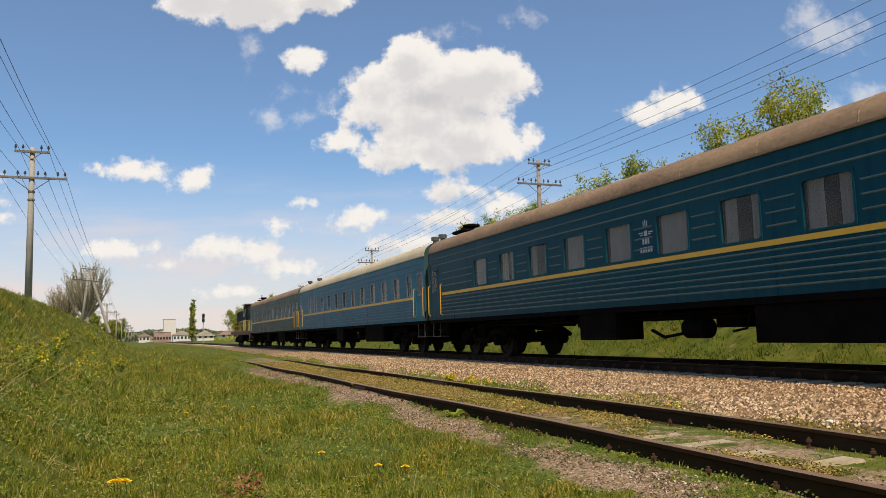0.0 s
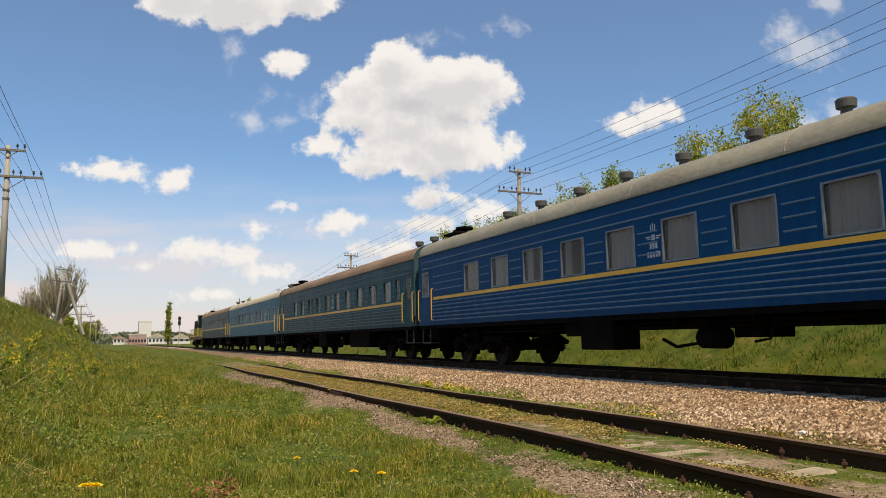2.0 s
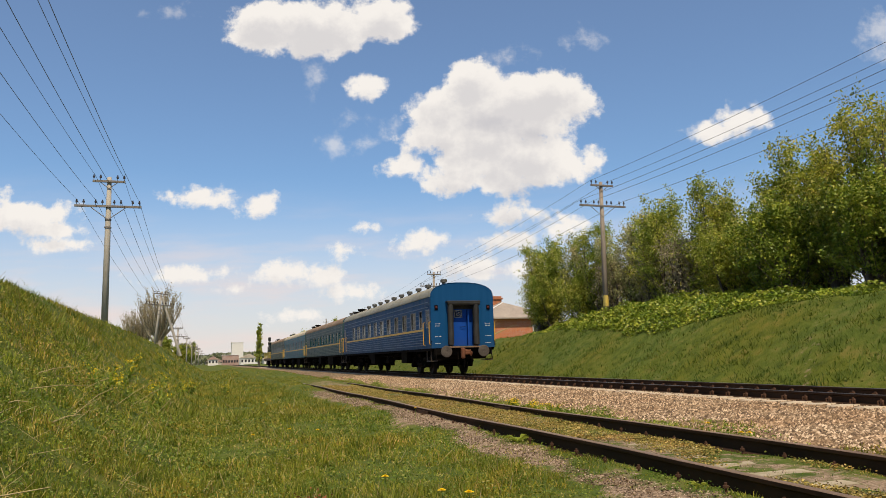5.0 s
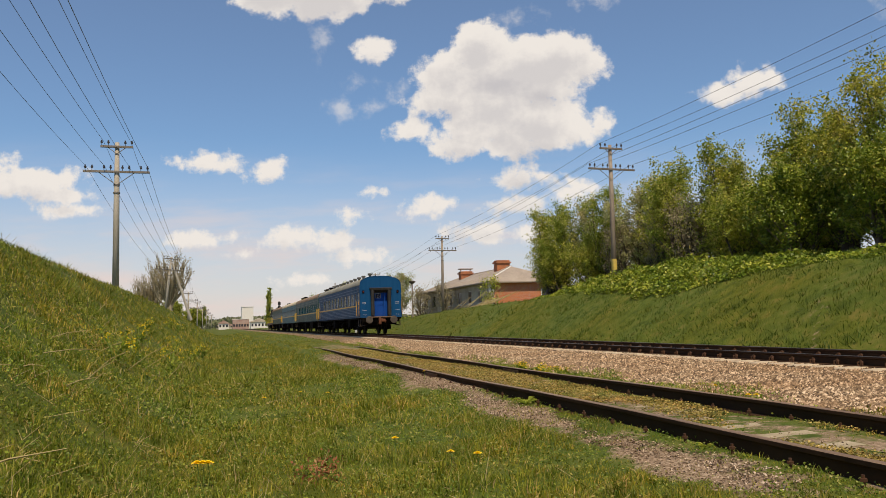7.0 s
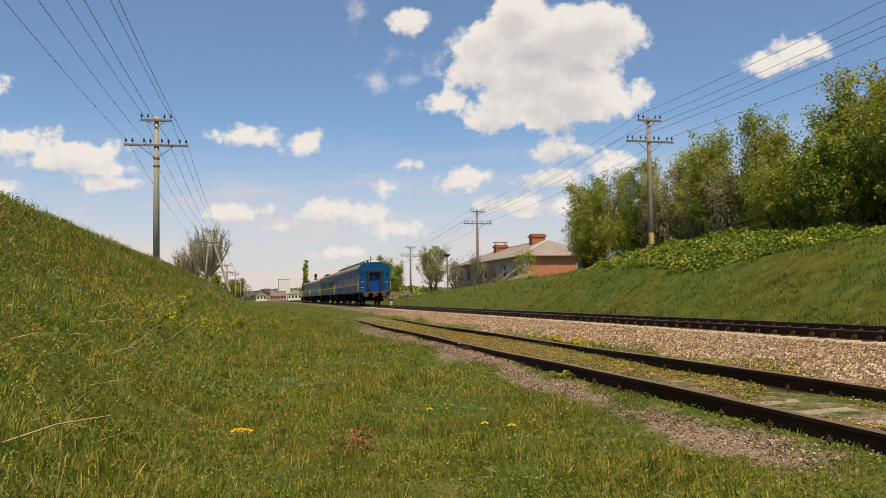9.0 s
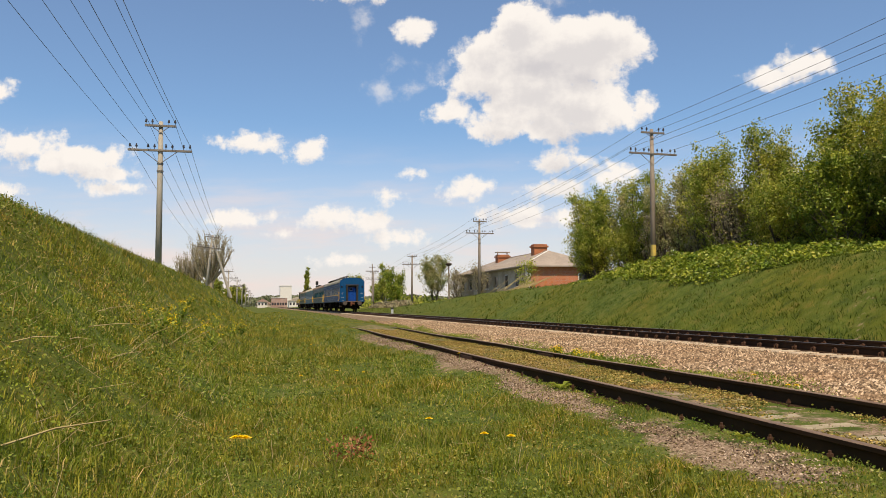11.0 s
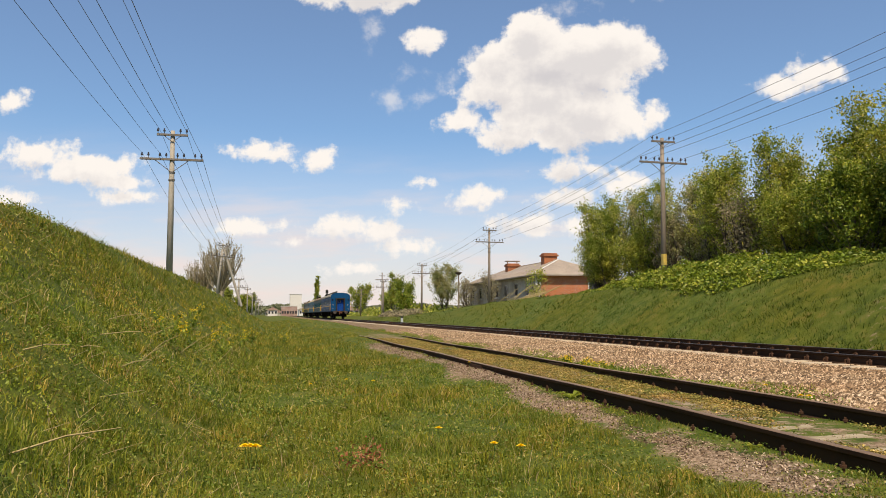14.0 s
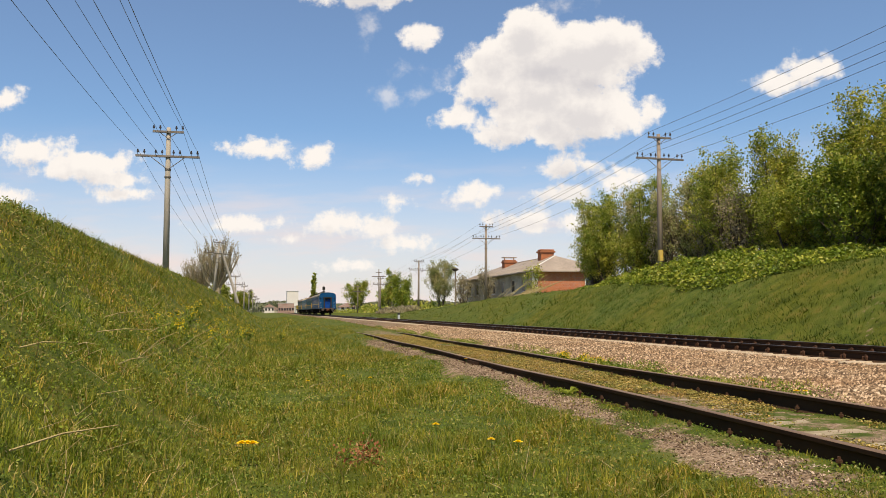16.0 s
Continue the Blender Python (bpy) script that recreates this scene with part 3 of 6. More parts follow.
def paint(name, c, c2, rough=0.34):
    """Coach paint: faded patches, rain streaks and dust."""
    m = Mat(name, rough, 0.0, 0.05)
    v = m.coord("Object", (1, 1, 0.25))
    a, st, f = m.noise(v, 0.7, 4.0), m.noise(m.coord("Object", (6, 6, 0.35)), 1.0, 5.0), m.noise(v, 30.0, 3.0)
    k = m.range(m.math("ADD", m.math("MULTIPLY", a, 0.5), m.math("MULTIPLY", st, 0.5)), 0.4, 0.68)
    col = m.mix(k, c, c2)
    sep = m.node("ShaderNodeSeparateXYZ", Vector=m.coord("Object"))
    dust = m.math("MULTIPLY", m.range(sep.outputs[2], 1.2, 1.75, 0.3, 0.0), m.range(st, 0.3, 0.7))
    col = m.mix(dust, col, (0.05, 0.042, 0.035))
    m.colour(col)
    m.link(m.range(st, 0.3, 0.7, rough - 0.08, rough + 0.2), m.b.inputs["Roughness"])
    m.bump(a, 0.12, 0.02)
    return m.m


def glass_material():
    m = Mat("grey_tan_window_glass", 0.1, 0.0, 0.45)
    n = m.noise(m.coord("Object"), 3.0, 4.0)
    m.colour(m.mix(m.range(n, 0.3, 0.7), (0.06, 0.056, 0.048), (0.12, 0.11, 0.095)))
    m.b.inputs["Alpha"].default_value = 0.34
    return m.m


M_GLASS = glass_material()
M_CURTAIN = worn("pale_curtain_cloth", (0.78, 0.74, 0.66), (0.6, 0.56, 0.5), 3, 20, 0.95, streak=(8, 8, 0.3))
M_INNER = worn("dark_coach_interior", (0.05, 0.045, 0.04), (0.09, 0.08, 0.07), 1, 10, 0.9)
M_BLACK = worn("near_black_underframe", (0.004, 0.0035, 0.003), (0.01, 0.008, 0.007), 2.0, 22, 0.95, spec=0.04)
M_WHEEL = worn("near_black_wheel_steel", (0.008, 0.006, 0.005), (0.018, 0.013, 0.01), 3.0, 22, 0.8, 0.0)
M_STRIPE = worn("yellow_stripe_paint", (0.68, 0.4, 0.035), (0.52, 0.3, 0.05), 1.0, 20, 0.42)
M_RUBBER = worn("black_rubber_bellows", (0.012, 0.012, 0.012), (0.03, 0.028, 0.025), 3, 30, 0.65)
M_BUFFER = worn("greasy_buffer_plate", (0.085, 0.068, 0.054), (0.04, 0.032, 0.026), 5, 30, 0.7, 0.1)
M_BOARD = worn("worn_brown_board", (0.2, 0.12, 0.07), (0.1, 0.06, 0.04), 4, 30, 0.8)
M_RUST = worn("orange_rusty_coupler", (0.17, 0.06, 0.026), (0.08, 0.034, 0.02), 5, 30, 0.8, 0.2)
M_WHITE = worn("white_stencil_paint", (0.5, 0.52, 0.54), (0.3, 0.34, 0.4), 6, 30, 0.6)
M_LAMP = worn("dark_red_lamp_glass", (0.1, 0.015, 0.01), (0.05, 0.01, 0.01), 6, 30, 0.2)
M_ROOF_GREY = worn("grey_coach_roof", (0.3, 0.275, 0.2), (0.15, 0.135, 0.1), 0.9, 14, 0.6, streak=(1, 0.5, 1))
M_VENT = worn("dull_vent_metal", (0.08, 0.078, 0.07), (0.045, 0.043, 0.038), 3, 20, 0.6)
M_ROOF_BROWN = worn("rust_stained_brown_roof", (0.29, 0.19, 0.11), (0.12, 0.075, 0.045), 0.9, 14, 0.7, streak=(1, 0.5, 1))
M_ROOF_CREAM = worn("pale_cream_roof", (0.56, 0.47, 0.31), (0.38, 0.31, 0.2), 0.8, 14, 0.6, streak=(1, 0.5, 1))
M_BLUE = paint("deep_blue_coach_paint", (0.0012, 0.054, 0.148), (0.003, 0.07, 0.18), 0.42)
M_BLUE_END = paint("faded_bright_blue_paint", (0.004, 0.053, 0.14), (0.008, 0.066, 0.17), 0.5)
M_BLUE_DOOR = paint("vivid_blue_door_paint", (0.005, 0.05, 0.24), (0.008, 0.06, 0.28), 0.45)
M_TEAL = paint("dark_teal_coach_paint", (0.003, 0.058, 0.085), (0.01, 0.078, 0.1))
M_SKY = paint("faded_teal_blue_paint", (0.012, 0.145, 0.22), (0.03, 0.19, 0.25))
M_SLATE = paint("dull_slate_coach_paint", (0.04, 0.085, 0.085), (0.07, 0.105, 0.09))
# rib paints are lightened: the light that pressed edges catch is in the colour
M_RIB = worn("highlit_rib_edge_paint", (0.05, 0.12, 0.19), (0.1, 0.16, 0.21), 2, 20, 0.5)
M_RIB_BLUE = worn("highlit_blue_rib_paint", (0.05, 0.15, 0.29), (0.1, 0.2, 0.33), 2, 20, 0.5)
M_RIB_TEAL = worn("highlit_teal_rib_paint", (0.06, 0.13, 0.15), (0.1, 0.16, 0.16), 2, 20, 0.5)
M_ALU = worn("dull_window_frame", (0.2, 0.23, 0.26), (0.11, 0.14, 0.17), 4, 30, 0.5, 0.4)

WIN_Z0, WIN_Z1, WIN_W, WIN_STEP = 2.17, 3.02, 1.0, 1.845


def roof_curve(k):
    """Across the roof: k from -1 (left eave) to 1."""
    a = abs(k) * math.pi / 2
    x = math.copysign(HALF * math.sin(a) ** 0.8, k)
    z = EAVE_Z + (ROOF_Z - EAVE_Z) * max(math.cos(a), 0.0) ** 0.88
    return x * 0.995, z


def hole_wall(bm, x, y0, y1, z0, z1, holes, t):
    """A wall in the plane of x with through openings (ya, yb, za, zb), t thick towards the middle."""
    ys = sorted({y0, y1, *[h[0] for h in holes], *[h[1] for h in holes]})
    zs = sorted({z0, z1, *[h[2] for h in holes], *[h[3] for h in holes]})
    s = 1 if x < 0 else -1

    def solid(i, j):
        cy, cz = (ys[i] + ys[i + 1]) / 2, (zs[j] + zs[j + 1]) / 2
        return not any(h[0] < cy < h[1] and h[2] < cz < h[3] for h in holes)

    def quad(*c):
        bm.faces.new([bm.verts.new(p) for p in c])

    for i in range(len(ys) - 1):
        for j in range(len(zs) - 1):
            if not solid(i, j):
                continue
            a, b, c, d = ys[i], ys[i + 1], zs[j], zs[j + 1]
            for xx in (x, x + s * t):
                quad((xx, a, c), (xx, b, c), (xx, b, d), (xx, a, d))
            if i > 0 and not solid(i - 1, j) or i == 0:
                quad((x, a, c), (x + s * t, a, c), (x + s * t, a, d), (x, a, d))
            if i == len(ys) - 2 or not solid(i + 1, j):
                quad((x, b, c), (x + s * t, b, c), (x + s * t, b, d), (x, b, d))
            if j == 0 or not solid(i, j - 1):
                quad((x, a, c), (x, b, c), (x + s * t, b, c), (x + s * t, a, c))
            if j == len(zs) - 2 or not solid(i, j + 1):
                quad((x, a, d), (x, b, d), (x + s * t, b, d), (x + s * t, a, d))
    bmesh.ops.remove_doubles(bm, verts=bm.verts, dist=0.0005)
    bmesh.ops.recalc_face_normals(bm, faces=bm.faces)
    return bm


def wheelset(parent, y):
    """Two wheels and their axle."""
    bm = bmesh.new()
    for s in (-1, 1):
        x = s * 0.79
        lathe(bm, (x, 0, 0), (s, 0, 0), [(-0.09, 0.505), (-0.06, 0.505), (-0.055, 0.478), (0.07, 0.47), (0.075, 0.4), (0.03, 0.39), (0.02, 0.2), (0.08, 0.17), (0.1, 0.1)], 28)
        for k in range(6):
            a = k * math.tau / 6
            tube(bm, [(x + s * 0.035, 0.28 * math.cos(a), 0.28 * math.sin(a)), (x + s * 0.05, 0.28 * math.cos(a), 0.28 * math.sin(a))], 0.04, 6)
    tube(bm, [(-1.12, 0, 0), (1.12, 0, 0)], 0.075, 10)
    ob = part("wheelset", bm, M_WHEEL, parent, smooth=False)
    ob.location = (0, y, 0.475)
    return ob


def bogie(parent, y):
    """Side frames, bolster, springs, axle boxes; the wheelsets hang under it."""
    bm = bmesh.new()
    for s in (-1, 1):
        x = s * 1.06
        pts = [(x, -1.75, 0.62), (x, -1.25, 0.78), (x, -0.7, 0.72), (x, -0.45, 0.5), (x, 0.45, 0.5), (x, 0.7, 0.72), (x, 1.25, 0.78), (x, 1.75, 0.62)]
        tube(bm, pts, [0.07, 0.1, 0.11, 0.1, 0.1, 0.11, 0.1, 0.07], 8)
        for d in (-1.2, 1.2):
            box(bm, x - 0.13, x + 0.13, d - 0.16, d + 0.16, 0.34, 0.62, 0.04)
            lathe(bm, (x + s * 0.1, d, 0.475), (s, 0, 0), [(0, 0.14), (0.06, 0.14), (0.08, 0.1)], 12)
            for e in (-0.3, 0.3):
                for r in range(5):
                    lathe(bm, (x, d + e, 0.42 + r * 0.06), (0, 0, 1), [(0, 0.07), (0.03, 0.09), (0.05, 0.07)], 10)
        for r in range(6):
            for e in (-0.16, 0.16):
                lathe(bm, (x, e, 0.56 + r * 0.065), (0, 0, 1), [(0, 0.09), (0.03, 0.115), (0.055, 0.09)], 10)
        for d in (-0.62, 0.62, -1.78, 1.78):
            box(bm, s * 0.72 - 0.05, s * 0.72 + 0.05, d - 0.05, d + 0.05, 0.28, 0.75, 0.01)
    box(bm, -1.15, 1.15, -0.28, 0.28, 0.78, 1.02, 0.03)
    box(bm, -1.0, 1.0, -1.8, -1.66, 0.55, 0.7, 0.02)
    box(bm, -1.0, 1.0, 1.66, 1.8, 0.55, 0.7, 0.02)
    tube(bm, [(-1.2, 0.35, 0.9), (-1.25, 1.0, 0.55)], 0.04, 6)
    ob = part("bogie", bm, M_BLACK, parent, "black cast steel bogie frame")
    ob.location = (0, y, 0)
    for d in (-1.2, 1.2):
        WHEELSETS.append(wheelset(ob, d))
    return ob


WHEELSETS = []
COACHES = []


def vent(parent, x, y, z, kind=0):
    bm = bmesh.new()
    if kind == 0:
        lathe(bm, (0, 0, 0), (0, 0, 1), [(0, 0.1), (0.24, 0.09), (0.245, 0.155), (0.37, 0.165), (0.395, 0.14), (0.4, 0.05)], 16)
        ob = part("roof_vent", bm, M_VENT, parent, "dull grey capped roof ventilator")
    else:
        box(bm, -0.55, 0.55, -0.5, 0.5, 0.0, 0.1, 0.03)
        box(bm, -0.08, 0.08, -0.08, 0.08, 0.08, 0.22)
        lathe(bm, (0, 0, 0.2), (0, 0, 1), [(0, 0.16), (0.03, 0.3), (0.1, 0.3), (0.13, 0.15)], 14)
        lathe(bm, (0.0, 0.45, 0.08), (0, 0, 1), [(0, 0.12), (0.1, 0.12), (0.11, 0.2), (0.18, 0.2)], 12)
        ob = part("chimney_cowl", bm, M_BLACK, parent, "black roof chimney cowl")
    ob.location = (x, y, z)
    return ob


def coach(label, side_mat, roof_mat, end_mat, first_win, n_win, vents, stripe=True, step=WIN_STEP, half_win=True, marks=None, rib_mat=None, win_w=WIN_W, frame_mat=None, shut=False, boxes=((12.5, 14.0, 0.5, 1.5), (5.6, 8.42, 0.45, 1.45), (14.1, 14.6, 0.8, 1.2))):
    """A long-distance coach. Its place is the foot of its rear end, its front towards +y."""
    c = empty("railway_coach")
    tagged(c, label, "railway coach", "coaches of the train")
    rib_mat = rib_mat or side_mat
    wins = [(first_win + i * step, win_w) for i in range(n_win)]
    if half_win:
        wins.append((1.78, 0.56))
        wins.append((22.0, 0.5)) if not stripe else None
    wins = [w for w in wins if w]
    doors = [(0.16, 1.0), (23.1, 23.94)]
    for s in (-1, 1):
        x = s * HALF
        holes = [(w - ww / 2, w + ww / 2, WIN_Z0, WIN_Z1) for w, ww in wins] + [(a, b, 1.28, 3.22) for a, b in doors]
        part("side_wall", hole_wall(bmesh.new(), x, 0.02, BODY_L - 0.02, FLOOR_Z, EAVE_Z, holes, 0.05), side_mat, c)
        # pressed ribs
        bm = bmesh.new()
        for i, z in enumerate((1.38, 1.5, 1.62, 1.74, 1.86, 1.98)):
            prof = [(x, z - 0.022), (x + s * 0.022, z - 0.006), (x + s * 0.022, z + 0.01), (x, z + 0.014)]
            sweep(bm, prof, 1.15, BODY_L - 1.15)
        for z in (3.14, 3.36):
            sweep(bm, [(x, z - 0.025), (x + s * 0.025, z - 0.01), (x + s * 0.025, z + 0.012), (x, z + 0.016)], 0.35, BODY_L - 0.35)
        edges = sorted([(w - ww / 2, w + ww / 2) for w, ww in wins])
        gaps = [(edges[i][1], edges[i + 1][0]) for i in range(len(edges) - 1)] + [(edges[-1][1], 22.9)]
        for a, b in gaps:
            if b - a < 0.4:
                continue
            for z in (2.38, 2.6, 2.82):
                sweep(bm, [(x, z - 0.02), (x + s * 0.02, z - 0.005), (x + s * 0.02, z + 0.01), (x, z + 0.014)], a + 0.1, b - 0.1)
        bmesh.ops.recalc_face_normals(bm, faces=bm.faces)
        part("pressed_ribs", bm, rib_mat, c)
        if stripe:
            bm = B(x + s * 0.002, x + s * 0.02, 1.36, 22.8, 2.05, 2.145)
            part("yellow_stripe", bm, M_STRIPE, c, "yellow painted belt stripe")
        part("gutter", B(x, x + s * 0.045, 0.02, BODY_L - 0.02, EAVE_Z - 0.03, EAVE_Z + 0.015), roof_mat, c)
        part("sill_beam", B(x - s * 0.07, x - s * 0.006, 0.05, BODY_L - 0.05, FLOOR_Z - 0.12, FLOOR_Z + 0.03), M_BLACK, c)
        # windows
        rnd = random.Random(int(first_win * 100) + s)
        for w, ww in wins:
            a, b = w - ww / 2, w + ww / 2
            bm = bmesh.new()
            for q in ((a, b, WIN_Z0, WIN_Z0 + 0.035), (a, b, WIN_Z1 - 0.035, WIN_Z1), (a, a + 0.035, WIN_Z0 + 0.035, WIN_Z1 - 0.035), (b - 0.035, b, WIN_Z0 + 0.035, WIN_Z1 - 0.035)):
                box(bm, x - s * 0.045, x + s * 0.014, q[0], q[1], q[2], q[3])
            # rounded inner corners
            for cy, cz, ey, ez in ((a, WIN_Z0, 1, 1), (b, WIN_Z0, -1, 1), (a, WIN_Z1, 1, -1), (b, WIN_Z1, -1, -1)):
                o = [(cy + ey * 0.03, cz + ez * 0.03), (cy + ey * 0.11, cz + ez * 0.03), (cy + ey * 0.055, cz + ez * 0.055), (cy + ey * 0.03, cz + ez * 0.11)]
                bm.faces.new([bm.verts.new((x + s * 0.008, u, v)) for u, v in o])
            wf = part("window", bm, frame_mat or M_ALU, c)
            opened = ww < 0.7 and s == -1 and not COACHES
            part("pane", B(x - s * 0.026, x - s * 0.02, a + 0.03, b - 0.03, WIN_Z0 + 0.03, WIN_Z1 - (0.3 if opened else 0.03)), M_GLASS, wf)
            if ww > 0.57:
                bm = bmesh.new()
                n, za = 14, WIN_Z0 - 0.05
                drawn = 0.49 if shut or rnd.random() < 0.6 else rnd.uniform(0.24, 0.4)
                for lo, hi in ((a + 0.02, a + 0.02 + ww * drawn), (b - 0.02 - ww * drawn, b - 0.02)):
                    pr = [(x - s * (0.11 + 0.02 * math.sin(k * 2.4)), lo + (hi - lo) * k / n) for k in range(n + 1)]
                    lows = [bm.verts.new((px, py, za)) for px, py in pr]
                    ups = [bm.verts.new((px, py, WIN_Z1 + 0.05)) for px, py in pr]
                    for k in range(n):
                        bm.faces.new((lows[k], lows[k + 1], ups[k + 1], ups[k]))
                part("curtain", bm, M_CURTAIN, wf, "pale hanging curtain")
        # doors
        for a, b in doors:
            d = part("door", B(x - s * 0.06, x - s * 0.012, a + 0.01, b - 0.01, 1.29, 3.21), side_mat, c)
            bm = B(x - s * 0.014, x + s * 0.004, a + 0.12, b - 0.12, 2.17, 3.02)
            part("door_window_frame", bm, frame_mat or M_ALU, d)
            part("door_pane", B(x + s * 0.004, x + s * 0.009, a + 0.17, b - 0.17, 2.22, 2.97), M_GLASS, d)
            lo, hi = (a - 0.08, b + 0.12) if a < 1 else (a - 0.28, b + 0.06)
            for y in (lo, hi):
                bm = tube(bmesh.new(), [(x, y, 1.38), (x + s * 0.07, y, 1.42), (x + s * 0.07, y, 2.4), (x, y, 2.45)], 0.017, 6)
                part("handrail", bm, M_STRIPE, c, "yellow vertical grab rail")
            bm = B(x - s * 0.35, x - s * 0.02, a + 0.05, b - 0.05, 0.62, 0.66)
            for e in (a + 0.07, b - 0.09):
                box(bm, x - s * 0.06, x - s * 0.03, e, e + 0.03, 0.66, 1.12)
            part("step", bm, M_BUFFER, c)
    # roof
    bm = bmesh.new()
    prof = [roof_curve(-1 + 2 * i / 22) for i in range(23)]
    sweep(bm, [(px, pz + 0.004) for px, pz in prof], 0.0, BODY_L, 12)
    sweep(bm, [(px * 0.96, pz - 0.05) for px, pz in prof][::-1], 0.0, BODY_L, 1)
    part("roof", bm, roof_mat, c, smooth=True)
    pr = [roof_curve(-0.98 + 1.96 * i / 16) for i in range(17)]
    seam = part("roof_seam", tube(bmesh.new(), [(px, 0, pz + 0.004) for px, pz in pr], 0.012, 4), roof_mat, c)
    seam.location = (0, BODY_L / 12, 0)
    for k in range(2, 12):
        share("roof_seam", seam.data, c, (0, BODY_L * k / 12, 0))
    # ends
    for e, y in ((-1, 0.0), (1, BODY_L)):
        bm = bmesh.new()
        n = 24
        outer = [(-HALF, FLOOR_Z)] + [roof_curve(-1 + 2 * i / n) for i in range(n + 1)] + [(HALF, FLOOR_Z)]
        inner = [(-0.5, FLOOR_Z + 0.1), (-0.5, 3.3), (0.5, 3.3), (0.5, FLOOR_Z + 0.1)]
        vo = [bm.verts.new((px, y, pz)) for px, pz in outer]
        vi = [bm.verts.new((px, y, pz)) for px, pz in inner]
        m = len(vo)
        bm.faces.new((vo[0], vo[1], vi[1], vi[0]))
        mid = m // 2
        bm.faces.new([*(vo[k] for k in range(1, mid + 1)), vi[1]])
        bm.faces.new([vo[mid], *(vo[k] for k in range(mid + 1, m - 1)), vi[2]])
        bm.faces.new((vo[mid], vi[2], vi[1]))
        bm.faces.new((vo[m - 2], vo[m - 1], vi[3], vi[2]))
        bm.faces.new((vo[0], vi[0], vi[3], vo[m - 1]))
        ex = bmesh.ops.extrude_face_region(bm, geom=bm.faces[:])
        bmesh.ops.translate(bm, verts=[g for g in ex["geom"] if isinstance(g, bmesh.types.BMVert)], vec=(0, -e * 0.05, 0))
        bmesh.ops.recalc_face_normals(bm, faces=bm.faces)
        part("end_wall", bm, end_mat, c)
        # rim with rivets
        bm = tube(bmesh.new(), [(px, y + e * 0.004, pz) for px, pz in outer], 0.016, 5)
        for i in range(0, n + 1, 1):
            px, pz = roof_curve(-0.95 + 1.9 * i / n)
            box(bm, px * 0.965 - 0.012, px * 0.965 + 0.012, y, y + e * 0.012, pz - 0.07, pz - 0.046)
        part("end_rim", bm, end_mat, c)
        # gangway: door leaf, rubber posts, hood, threshold
        part("gangway_door", B(-0.8, 0.8, y - e * 0.3, y - e * 0.22, FLOOR_Z + 0.06, 3.02), M_BLUE_DOOR, c, "vivid blue end door")
        # black panel darkens the top of the recess over the door
        part("recess_dark_panel", B(-0.8, 0.8, y - e * 0.3, y - e * 0.2, 3.02, 3.4), M_RUBBER, c)
        bm = bmesh.new()
        for q in ((-0.14, 0.26, 2.62, 2.65), (-0.14, 0.26, 2.95, 2.98), (-0.14, -0.11, 2.62, 2.98), (0.23, 0.26, 2.62, 2.98)):
            box(bm, q[0] - 0.2, q[1] - 0.2, y - e * 0.22, y - e * 0.2, q[2], q[3])
        part("door_light_frame", bm, M_ALU, c)
        part("door_light", B(-0.31, 0.03, y - e * 0.219, y - e * 0.212, 2.65, 2.95), M_GLASS, c)
        bm = bmesh.new()
        for s in (-1, 1):
            lathe(bm, (s * 0.62, y + e * 0.14, FLOOR_Z + 0.12), (0, 0, 1), [(0, 0.05), (0.03, 0.135), (0.5, 0.14), (1.0, 0.13), (1.5, 0.14), (1.98, 0.135), (2.0, 0.08)], 14)
            box(bm, s * 0.5, s * 0.66, y, y + e * 0.12, FLOOR_Z + 0.1, 3.3)
        part("bellows", bm, M_RUBBER, c, "black rubber gangway bellows")
        bm = B(-0.82, 0.8, y + e * 0.0, y + e * 0.3, 3.3, 3.38, bevel=0.015)
        tube(bm, [(-0.78, y + e * 0.18, 3.27), (0.78, y + e * 0.18, 3.27)], 0.11, 10)
        part("gangway_hood", bm, M_RUBBER, c)
        bm = B(-0.85, 0.95, y, y + e * 0.22, FLOOR_Z + 0.0, FLOOR_Z + 0.07, bevel=0.01)
        part("threshold", bm, M_BOARD, c, "worn brown threshold board")
        part("door_leaf", B(0.26, 0.32, y - e * 0.2, y - e * 0.02, FLOOR_Z + 0.1, 2.95), M_BLUE_DOOR, c, "narrow blue door leaf folded outward")
        part("door_handle", tube(bmesh.new(), [(-0.04, y - e * 0.22, 2.18), (-0.04, y - e * 0.15, 2.18), (0.18, y - e * 0.15, 2.2), (0.18, y - e * 0.22, 2.2)], 0.012, 5), M_BLACK, c)
        # lamps and stencils
        for s in (-1, 1):
            bm = B(s * 1.27 - 0.08, s * 1.27 + 0.08, y, y + e * 0.05, 2.98, 3.2, bevel=0.015)
            lm = part("marker_lamp", bm, M_BLACK, c, "black marker lamp housing")
            part("lens", lathe(bmesh.new(), (s * 1.27, y + e * 0.05, 3.09), (0, e, 0), [(0, 0.055), (0.02, 0.05), (0.03, 0.02)], 12), M_LAMP, lm)
            rnd = random.Random(5 + s)
            for z in (2.32, 2.22, 1.74, 1.42):
                u = s * 1.22 - 0.12
                bm = bmesh.new()
                for k in range(4):
                    wd = rnd.uniform(0.03, 0.07)
                    box(bm, u, u + wd, y, y + e * 0.004, z, z + rnd.uniform(0.02, 0.035))
                    u += wd + 0.02
                tagged(part("stencil_line", bm, M_WHITE, c, "small illegible white stencil bars"), kind="stuff")
